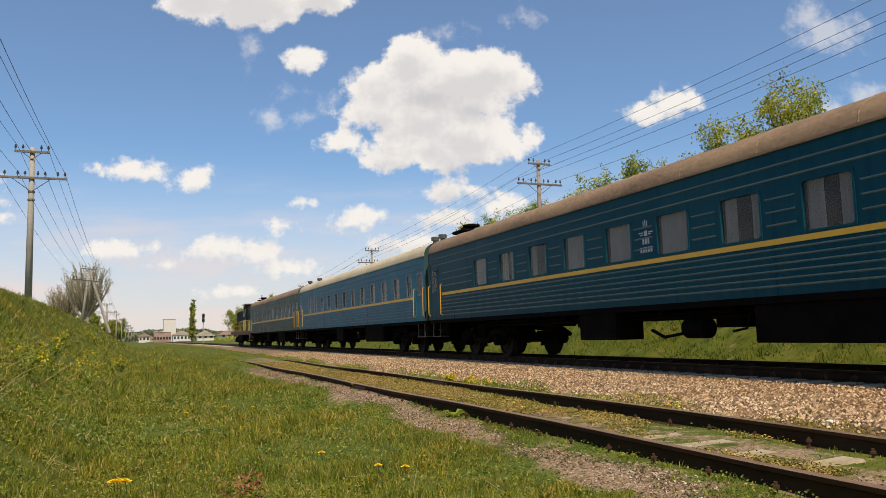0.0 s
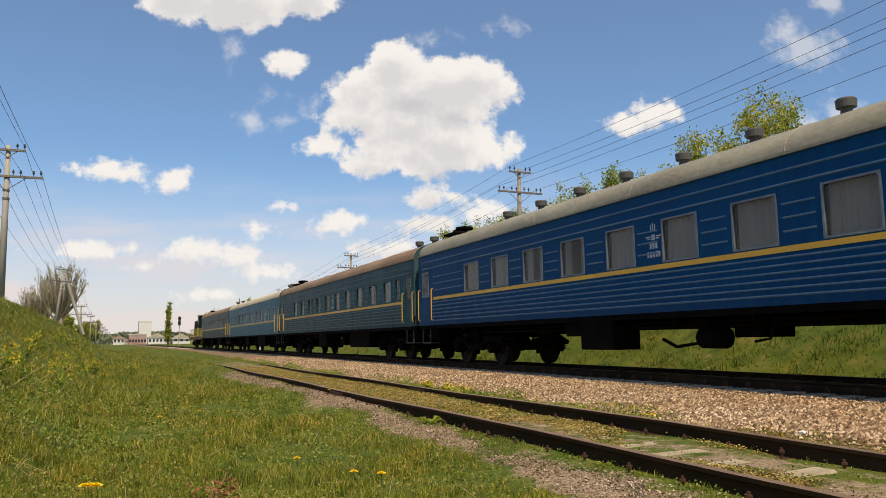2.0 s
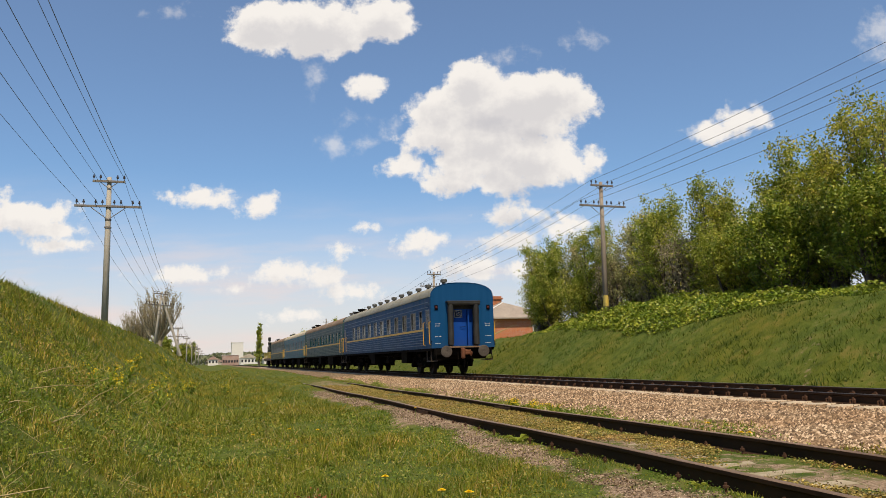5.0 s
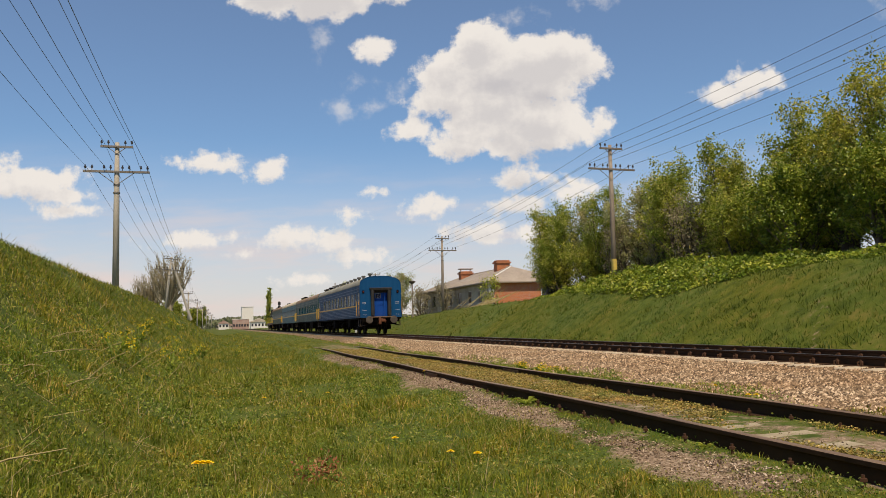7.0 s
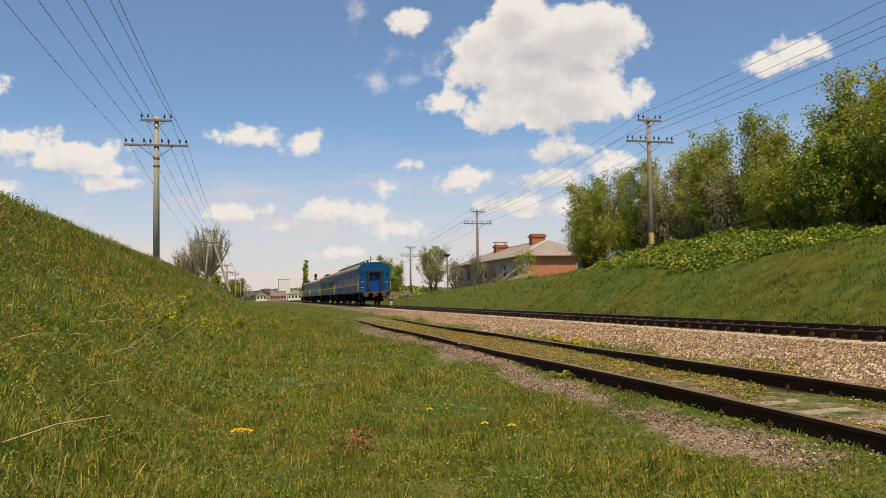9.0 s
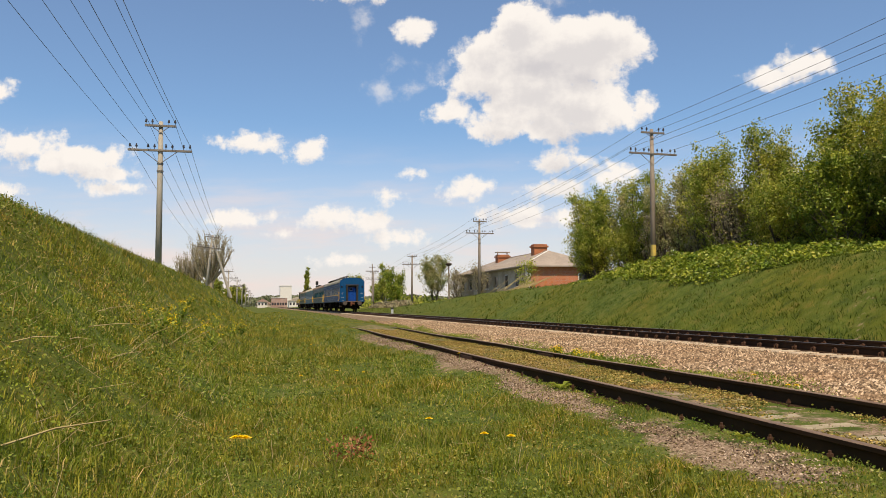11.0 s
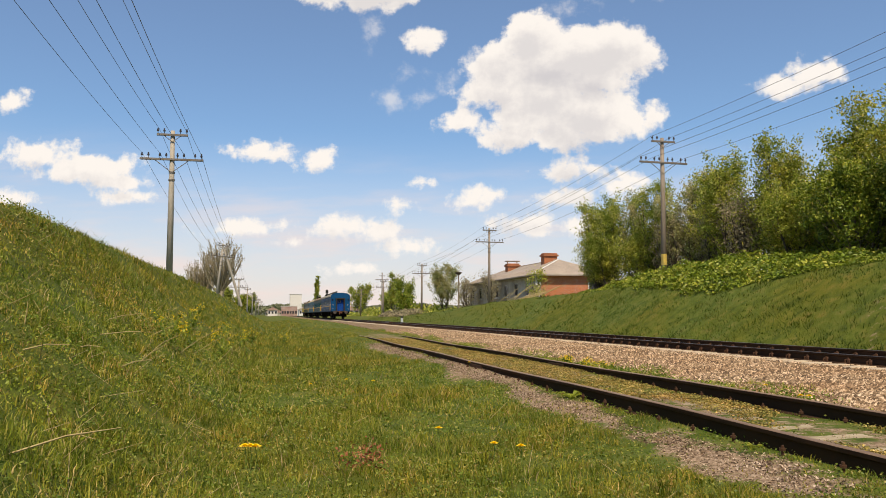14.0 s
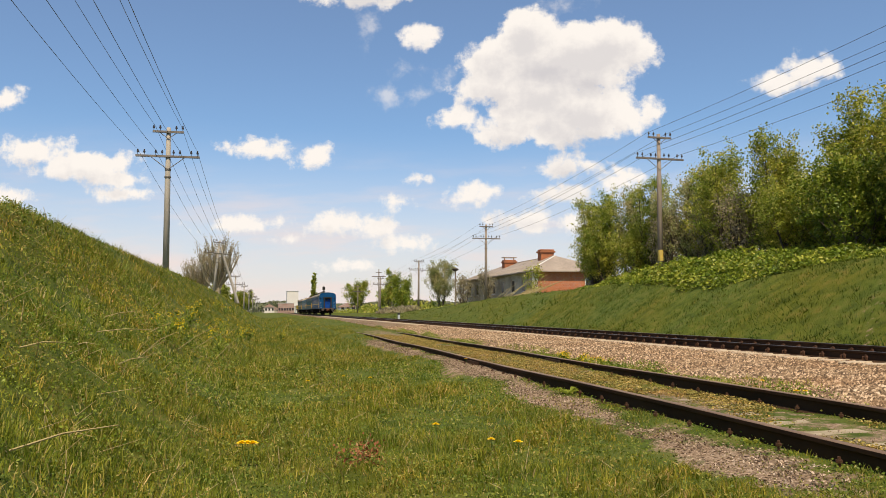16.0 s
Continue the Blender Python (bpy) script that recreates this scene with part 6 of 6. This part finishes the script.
def blades(name, label, n, r0, r1, seed, width, tall, mat, parts=3):
    """Blades round the standing place, thinner with distance, none on the stone bed."""
    rng = np.random.default_rng(seed)
    r = np.sqrt(r0 * r0 + (r1 * r1 - r0 * r0) * rng.random(n) ** 1.25)
    a = rng.uniform(-0.5, 1.1, n)
    x, y = r * np.sin(a), r * np.cos(a)
    patch = np.array([noise.noise((p * 0.8, q * 0.8, 2.0)) + 0.6 * noise.noise((p * 2.7, q * 2.7, 7.0)) for p, q in zip(x, y)])
    bed = (x > 6.35) & (x < 13.45)
    edge = (x > 5.9) & (x < 7.4)
    b = BARE_AT(x, y)
    keep = ~bed & ((b < 0.25 + 0.35 * rng.random(n)) | (rng.random(n) < 0.2)) & (rng.random(n) < 0.7 + 0.6 * patch)
    gap = np.array([noise.noise((p * 3.6, q * 3.6, 14.0)) for p, q in zip(x, y)]) if r1 < 20 else 0 * x
    keep &= rng.random(n) < 1.05 + 1.6 * gap
    inner = np.abs(x - SIDING_X) < 0.72
    keep &= ~(np.abs(np.abs(x - SIDING_X) - GAUGE / 2 - 0.036) < 0.06)
    keep |= edge & (patch > 0.25) & (rng.random(n) < 0.5) & (y < 60)
    keep |= (x > 6.1) & (x < 7.0) & (y < 7.2) & (rng.random(n) < 0.55)
    keep &= ~(inner & (rng.random(n) < 0.6) & (y < 40))
    x, y, patch, b, r, inner = x[keep], y[keep], patch[keep], b[keep], r[keep], inner[keep]
    m = len(x)
    z = LAND_AT(x, y) - 0.015
    z = np.where((x > 6.05) & (x < 9), np.maximum(z, np.interp(x, [6.0, 6.3, 7.4, 8.6], [-0.5, -0.35, -0.295, -0.25])), z)
    near_rail = np.clip((x - 2.2) / 1.5, 0, 1) * (x < 8)
    h = tall * (0.45 + 0.55 * rng.random(m)) * (0.85 + 0.75 * patch) * (1 - 0.45 * near_rail) * np.where(inner, 0.6, 1.0) * (1 - 0.5 * np.clip(b * 2, 0, 1))
    tuft = np.array([noise.noise((p * 5.5, q * 5.5, 4.0)) for p, q in zip(x, y)])
    h = np.maximum(h * (0.85 + 0.9 * tuft), tall * 0.2)
    w = width * (0.7 + 0.6 * rng.random(m))
    t = rng.random(m) * math.tau
    lean = h * (0.2 + 0.95 * rng.random(m) ** 1.5)
    la = rng.random(m) * math.tau
    dx, dy = np.cos(t) * w / 2, np.sin(t) * w / 2
    lx, ly = np.cos(la) * lean, np.sin(la) * lean
    if parts == 3:
        V = np.stack([np.stack([x - dx, y - dy, z], 1), np.stack([x + dx, y + dy, z], 1),
                      np.stack([x + dx * 0.75 + lx * 0.35, y + dy * 0.75 + ly * 0.35, z + h * 0.6], 1), np.stack([x - dx * 0.75 + lx * 0.35, y - dy * 0.75 + ly * 0.35, z + h * 0.6], 1),
                      np.stack([x + lx, y + ly, z + h * (1 - 0.25 * lean / h)], 1)], 1)
        i = np.arange(m)[:, None] * 5
        F = np.concatenate([np.concatenate([i, i + 1, i + 2], 1), np.concatenate([i, i + 2, i + 3], 1), np.concatenate([i + 3, i + 2, i + 4], 1)])
    else:
        V = np.stack([np.stack([x - dx, y - dy, z], 1), np.stack([x + dx, y + dy, z], 1), np.stack([x + lx, y + ly, z + h], 1)], 1)
        i = np.arange(m)[:, None] * 3
        F = np.concatenate([i, i + 1, i + 2], 1)
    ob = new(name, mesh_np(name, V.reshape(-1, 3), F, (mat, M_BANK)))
    # the right bank takes the darkened grass colour
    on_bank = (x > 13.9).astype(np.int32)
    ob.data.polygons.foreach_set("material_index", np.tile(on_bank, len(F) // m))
    tagged(ob, label, "grass", kind="stuff")


blades("meadow_grass", "lush mixed green spring grass with dry blades", 190000, 2.0, 9.0, 71, 0.0062, 0.15, M_GRASS)
blades("meadow_grass", "lush mixed green spring grass with dry blades", 160000, 9.0, 18.0, 72, 0.012, 0.16, M_GRASS)
blades("meadow_grass", "green spring grass over flat ground and banks", 295000, 16.0, 45.0, 73, 0.028, 0.18, M_FARGRASS, 1)
blades("meadow_grass", "green spring grass over flat ground and banks", 150000, 45.0, 130.0, 74, 0.08, 0.2, M_FARGRASS, 1)


def ground_leaves():
    """Small broad leaves and dry stems mixed into the near grass."""
    rng = np.random.default_rng(81)
    n = 110000
    r = 2.2 + 14 * rng.random(n) ** 1.2
    a = rng.uniform(-0.45, 1.05, n)
    x, y = r * np.sin(a), r * np.cos(a)
    k = np.array([noise.noise((p * 1.1, q * 1.1, 31.0)) + 0.5 * noise.noise((p * 4, q * 4, 8.0)) for p, q in zip(x, y)])
    keep = (k + 0.35 * rng.random(n) > 0.05) & (x < 6.3) & (BARE_AT(x, y) < 0.3 + 0.3 * rng.random(n)) & ((np.abs(x - SIDING_X) > 0.8) | (rng.random(n) < 0.15))
    x, y, r = x[keep], y[keep], r[keep]
    z = LAND_AT(x, y) + 0.15 * rng.random(len(x)) * np.clip((4.5 - x) / 3, 0.3, 1)
    ob = new("meadow_herbs", leaf_mesh("meadow_herbs", np.stack([x, y, z], 1), 0.0055 + 0.001 * r, M_HERB, rng, 0.5))
    tagged(ob, "small clover-like leaves mingled with the meadow grass", "herbs", kind="stuff")
    n = 1700
    r = 2.4 + 18 * rng.random(n)
    a = rng.uniform(-0.45, 0.75, n)
    x, y = r * np.sin(a), r * np.cos(a)
    keep = (x < 2.6) & (rng.random(n) < np.where(x < -0.4, 1.0, 0.35))
    x, y, r = x[keep], y[keep], r[keep]
    m = len(x)
    z = LAND_AT(x, y)
    ln, t, up = 0.08 + 0.24 * rng.random(m) ** 1.5, rng.random(m) * math.tau, 0.1 + 1.1 * rng.random(m)
    d = np.stack([np.cos(t) * np.cos(up), np.sin(t) * np.cos(up), np.sin(up)], 1) * ln[:, None]
    s = np.stack([-np.sin(t), np.cos(t), 0 * t], 1) * (0.0022 + 0.00018 * r)[:, None]
    p = np.stack([x, y, z + 0.1 * rng.random(m)], 1)
    w = np.array([0, 0, 1.0]) * (0.0016 + 0.00014 * r)[:, None]
    V = np.stack([p - s, p + s, p + w * 2, p + d - s * 0.5, p + d + s * 0.5, p + d + w], 1).reshape(-1, 3)
    i = np.arange(m)[:, None] * 6
    F = np.concatenate([np.concatenate([i, i + 1, i + 4, i + 3], 1), np.concatenate([i + 1, i + 2, i + 5, i + 4], 1), np.concatenate([i + 2, i, i + 3, i + 5], 1)])
    ob = new("dry_grass_stems", mesh_np("dry_grass_stems", V, F, M_STRAW))
    tagged(ob, "pale dry grass stems left from last year", "grass", kind="stuff")
    # pebbles on the bare strip
    n = 46000
    x, y = 3.4 + rng.normal(size=n) * 0.5, 3.6 + 24 * rng.random(n) ** 1.3
    keep = BARE_AT(x, y) > 0.3 + 0.2 * rng.random(n)
    x, y = x[keep], y[keep]
    z = LAND_AT(x, y) + 0.004
    ob = new("grit_pebbles", leaf_mesh("grit_pebbles", np.stack([x, y, z], 1), 0.012, M_PEBBLE, rng, 0.4))
    tagged(ob, "loose tan pebbles and grit beside the old siding", "gravel", kind="stuff")


ground_leaves()


# ---- flowers, stalks, weeds ----
M_PETAL = worn("dandelion_yellow_petals", (0.85, 0.6, 0.01), (0.75, 0.48, 0.01), 20, 90, 0.7)
M_STEM = worn("green_weed_stem", (0.12, 0.2, 0.03), (0.2, 0.24, 0.06), 10, 60, 0.7)


def dandelion(x, y, size=0.022, h=0.2):
    z = land(x, y) - 0.02
    c = empty("dandelion", (x, y, z))
    tagged(c, "yellow dandelion flower on a thin stem in the grass", "flower", "dandelions in the meadow")
    part("stem", tube(bmesh.new(), [(0, 0, 0), (0.01, 0, h * 0.6), (0.0, -0.015, h)], 0.003, 5), M_STEM, c)
    bm = bmesh.new()
    for ring, (n, r, up) in enumerate(((14, 1.0, 0.15), (10, 0.65, 0.35), (6, 0.3, 0.5))):
        for k in range(n):
            a = (k + 0.5 * ring) * math.tau / n
            d = Vector((math.cos(a), math.sin(a), 0))
            s = Vector((-d.y, d.x, 0)) * size * 0.22
            b, e = Vector((0, -0.015, h)), Vector((0, -0.015, h)) + d * size * r + Vector((0, 0, size * up))
            bm.faces.new([bm.verts.new(q) for q in (b - s * 0.4, b + s * 0.4, e + s, e - s)])
    fl = part("flower_head", bm, M_PETAL, c)
    fl.rotation_euler = (0, 0, 0)
    return c


for x, y in [(-0.13, 6.23), (-0.09, 6.2), (-0.17, 6.25), (1.84, 5.56), (0.59, 11.21), (1.53, 11.59), (1.29, 20.0), (1.17, 12.02), (1.72, 5.86), (0.63, 28.62), (1.43, 6.55), (6.0, 8.5), (5.56, 7.29), (5.72, 7.36), (3.45, 13.26)]:
    dandelion(x, y, 0.045 if x < 0 else 0.034)

STALKS = [(-1.2, 4.09, 0.5, 0.1, 0.2), (-1.82, 9.12, 0.58, 0.0, 0.03), (-1.31, 12.28, 0.7, 0.3, 0.55), (-1.4, 9.18, 0.34, 0.2, 0.6), (-1.06, 16.3, 0.6, 0.2, 0.72), (-1.67, 7.4, 0.2, 0.0, 0.05), (-2.4, 6.2, 0.3, 0.3, 0.9), (-1.9, 5.2, 0.35, -0.2, 0.4), (-1.2, 13.4, 0.7, 0.25, 0.5), (-1.7, 12.0, 0.5, 0.4, 0.35), (-0.9, 14.8, 0.55, -0.3, 0.75), (-2.0, 10.2, 0.45, 0.1, 0.2), (-1.5, 10.8, 0.4, 0.5, 0.5), (-1.7, 6.0, 0.3, 0.2, 0.1), (-1.4, 7.9, 0.32, -0.1, 0.25)]
WEEDS = [(3.69, 9.12), (2.63, 14.91), (6.03, 14.58), (6.13, 9.96), (4.05, 7.34), (3.76, 5.48), (2.35, 6.87)]
MUSTARD = [(-1.3, 14.0), (-1.6, 17.0), (-1.1, 19.0), (-1.9, 21.0), (-0.9, 16.0), (-1.2, 23.0), (-0.8, 21.5), (-1.5, 12.2), (-0.82, 29.22), (-1.9, 38.78), (-0.62, 29.38), (-2.13, 35.86), (0.53, 30.99)]


def stalk(x, y, length, yaw, tilt, r=0.006):
    c = empty("dry_stalk", (x, y, land(x, y) + 0.03))
    tagged(c, "pale dry straw stalk lying across the grass", "stalk", "dry stalks on the bank")
    c.rotation_euler = (0, -tilt, yaw)
    part("stem", tube(bmesh.new(), [(0, 0, 0), (length * 0.5, 0.02, 0.02), (length, 0, 0)], [r, r * 0.85, r * 0.4], 5), M_STRAW, c)


for x, y, ln, yw, tl in STALKS:
    stalk(x, y, ln, yw, tl)
# heap of long dry canes on the far bank
cane = random.Random(6)
for i in range(20):
    stalk(18.2 + cane.uniform(0, 1.6), 57 + cane.uniform(-2.5, 3.5), cane.uniform(1.6, 3.4), cane.uniform(-0.5, 0.3), cane.uniform(0.25, 0.75), 0.025)


def broad_weed(x, y, seed, r=0.22, mat=None, label="dark green broad-leaved weed rosette in the grit"):
    rng = random.Random(seed)
    c = empty("weed", (x, y, land(x, y) - 0.01))
    tagged(c, label, "weed", "broad-leaved weeds")
    for k in range(11):
        a = k * 2.4
        ln = r * rng.uniform(0.6, 1.1)
        d = Vector((math.cos(a), math.sin(a), 0))
        s = Vector((-d.y, d.x, 0)) * ln * 0.24
        up = rng.uniform(0.35, 1.0)
        bm = bmesh.new()
        p = [Vector((0, 0, 0)), d * ln * 0.5 + Vector((0, 0, ln * 0.5 * up)), d * ln + Vector((0, 0, ln * 0.42 * up))]
        v = [bm.verts.new(q) for q in (p[0], p[1] + s, p[2], p[1] - s, p[1] - Vector((0, 0, 0.02)))]
        bm.faces.new((v[0], v[1], v[4]))
        bm.faces.new((v[1], v[2], v[4]))
        bm.faces.new((v[2], v[3], v[4]))
        bm.faces.new((v[3], v[0], v[4]))
        part("leaf", bm, mat or M_LEAF, c)


for i, (x, y) in enumerate(WEEDS):
    broad_weed(x, y, i, 0.09 if y < 8 else 0.17)


def moss():
    """Yellow moss and low plants between the old rails, and weeds at the stone bed's edge."""
    rng = np.random.default_rng(31)
    n = 90000
    y = 4 + 26 * rng.random(n) ** 1.4
    x = SIDING_X + rng.uniform(-0.68, 0.68, n)
    k = np.array([noise.noise((a * 1.3, b * 0.8, 3)) for a, b in zip(x, y)])
    keep = k + 0.3 * rng.random(n) > 0.12 - 0.3 * np.clip((y - 9) / 5, -0.6, 0.8)
    x, y = x[keep], y[keep]
    z = LAND_AT(x, y) + 0.01 + 0.035 * rng.random(len(x))
    ob = new("moss_carpet", leaf_mesh("moss_carpet", np.stack([x, y, z], 1), 0.0115, M_MOSS, rng, 0.8))
    tagged(ob, "yellow-green moss cushioning the sleepers of the old siding", "moss", kind="stuff")
    n = 14000
    cs = rng.random(26)
    cy = 8 + 34 * cs
    i = rng.integers(0, 26, n)
    y = cy[i] + rng.normal(size=n) * 0.35
    x = 6.0 + 0.5 * (i % 3) * 0.4 + rng.normal(size=n) * 0.13
    z = LAND_AT(x, y) + 0.05 + 0.2 * rng.random(n) ** 1.5 * (0.5 + 0.5 * (i % 4 == 0))
    ob = new("track_edge_weeds", leaf_mesh("track_edge_weeds", np.stack([x, y, z], 1), 0.016, M_LEAF_BRIGHT, rng))
    tagged(ob, "low bright green weeds along the stone bed's edge", "weeds", kind="stuff")
    n = 6500
    cx, cy = rng.uniform(-3.6, -0.8, 40), rng.uniform(4, 20, 40)
    i = rng.integers(0, 40, n)
    x, y = cx[i] + rng.normal(size=n) * 0.13, cy[i] + rng.normal(size=n) * 0.13
    z = LAND_AT(x, y) + 0.25 * rng.random(n)
    ob = new("bank_herbs", leaf_mesh("bank_herbs", np.stack([x, y, z], 1), 0.011, M_LEAF_BRIGHT, rng))
    tagged(ob, "tufts of yellow-green herbs scattered on the near bank", "herbs", kind="stuff")


moss()


def mustard(x, y, seed, h=0.5):
    rng = np.random.default_rng(seed)
    c = empty("yellow_mustard", (x, y, land(x, y) - 0.02))
    tagged(c, "tall weed with small pale yellow flowers on the bank", "weed", "yellow flowering weeds")
    bm = bmesh.new()
    tips = []
    for k in range(9):
        a = rng.random() * math.tau
        e = (0.2 * math.cos(a) * h * 2, 0.2 * math.sin(a) * h * 2, h * rng.uniform(0.6, 1.0))
        tube(bm, [(0, 0, 0), (e[0] * 0.4, e[1] * 0.4, e[2] * 0.6), e], 0.004, 4)
        tips.append(e)
    part("stems", bm, M_STEM, c)
    T = np.array(tips)
    C = T[rng.integers(0, 9, 120)] + rng.normal(size=(120, 3)) * 0.03
    ob = tagged(new("flowers", leaf_mesh("flowers", C, 0.012, M_PETAL, rng)), kind="stuff")
    ob.parent = c
    C = T[rng.integers(0, 9, 160)] * rng.random((160, 1)) + rng.normal(size=(160, 3)) * 0.03
    ob = tagged(new("leaves", leaf_mesh("leaves", C, 0.03, M_LEAF_BRIGHT, rng)), kind="stuff")
    ob.parent = c


for i, (x, y) in enumerate(MUSTARD):
    mustard(x, y, 90 + i)
for i, (x, y) in enumerate([(6.25, 14.3), (6.35, 14.9), (6.2, 15.5), (6.4, 16.1), (6.3, 13.7)]):
    mustard(x, y, 130 + i, 0.26)


def dead_clump(x, y):
    rng = np.random.default_rng(77)
    c = empty("dead_weed", (x, y, land(x, y)))
    tagged(c, "small withered red-brown weed clump in the grass", "weed")
    C = rng.normal(size=(260, 3)) * np.array([0.09, 0.09, 0.06]) + np.array([0, 0, 0.1])
    ob = tagged(new("withered_leaves", leaf_mesh("withered_leaves", C, 0.016, M_RUSTLEAF, rng)), kind="stuff")
    ob.parent = c


M_RUSTLEAF = varied("withered_red_leaves", [(0.0, (0.2, 0.06, 0.03)), (0.6, (0.34, 0.13, 0.06)), (1.0, (0.4, 0.25, 0.12))], 0.8)
dead_clump(0.75, 6.0)
st = empty("pale_stone", (6.9, 6.3, -0.3))
tagged(st, "single pale white stone on the ballast edge", "stone")
bm = bmesh.new()
bmesh.ops.create_icosphere(bm, subdivisions=1, radius=0.06)
for v in bm.verts:
    v.co *= 1 + 0.35 * noise.noise(v.co * 20)
    v.co.z *= 0.55
part("rock", bm, M_TRIMWHITE, st)


# ---- what moves ----
def motions():
    times = [i * 0.5 for i in range(33)]
    for i, c in enumerate(COACHES):
        walk(c, [(t, pose(TRACK_X, train_pos(t) + i * PITCH, 0)) for t in times])
    # the wheels roll with the way gone; steps stay under 90 degrees
    steps = [i / 18 for i in range(289)]
    for w in WHEELSETS:
        at = w.location.copy()
        walk(w, [(t, pose(at.x, at.y, at.z, -math.degrees((train_pos(t) - train_pos(0)) / 0.475))) for t in steps])


motions()
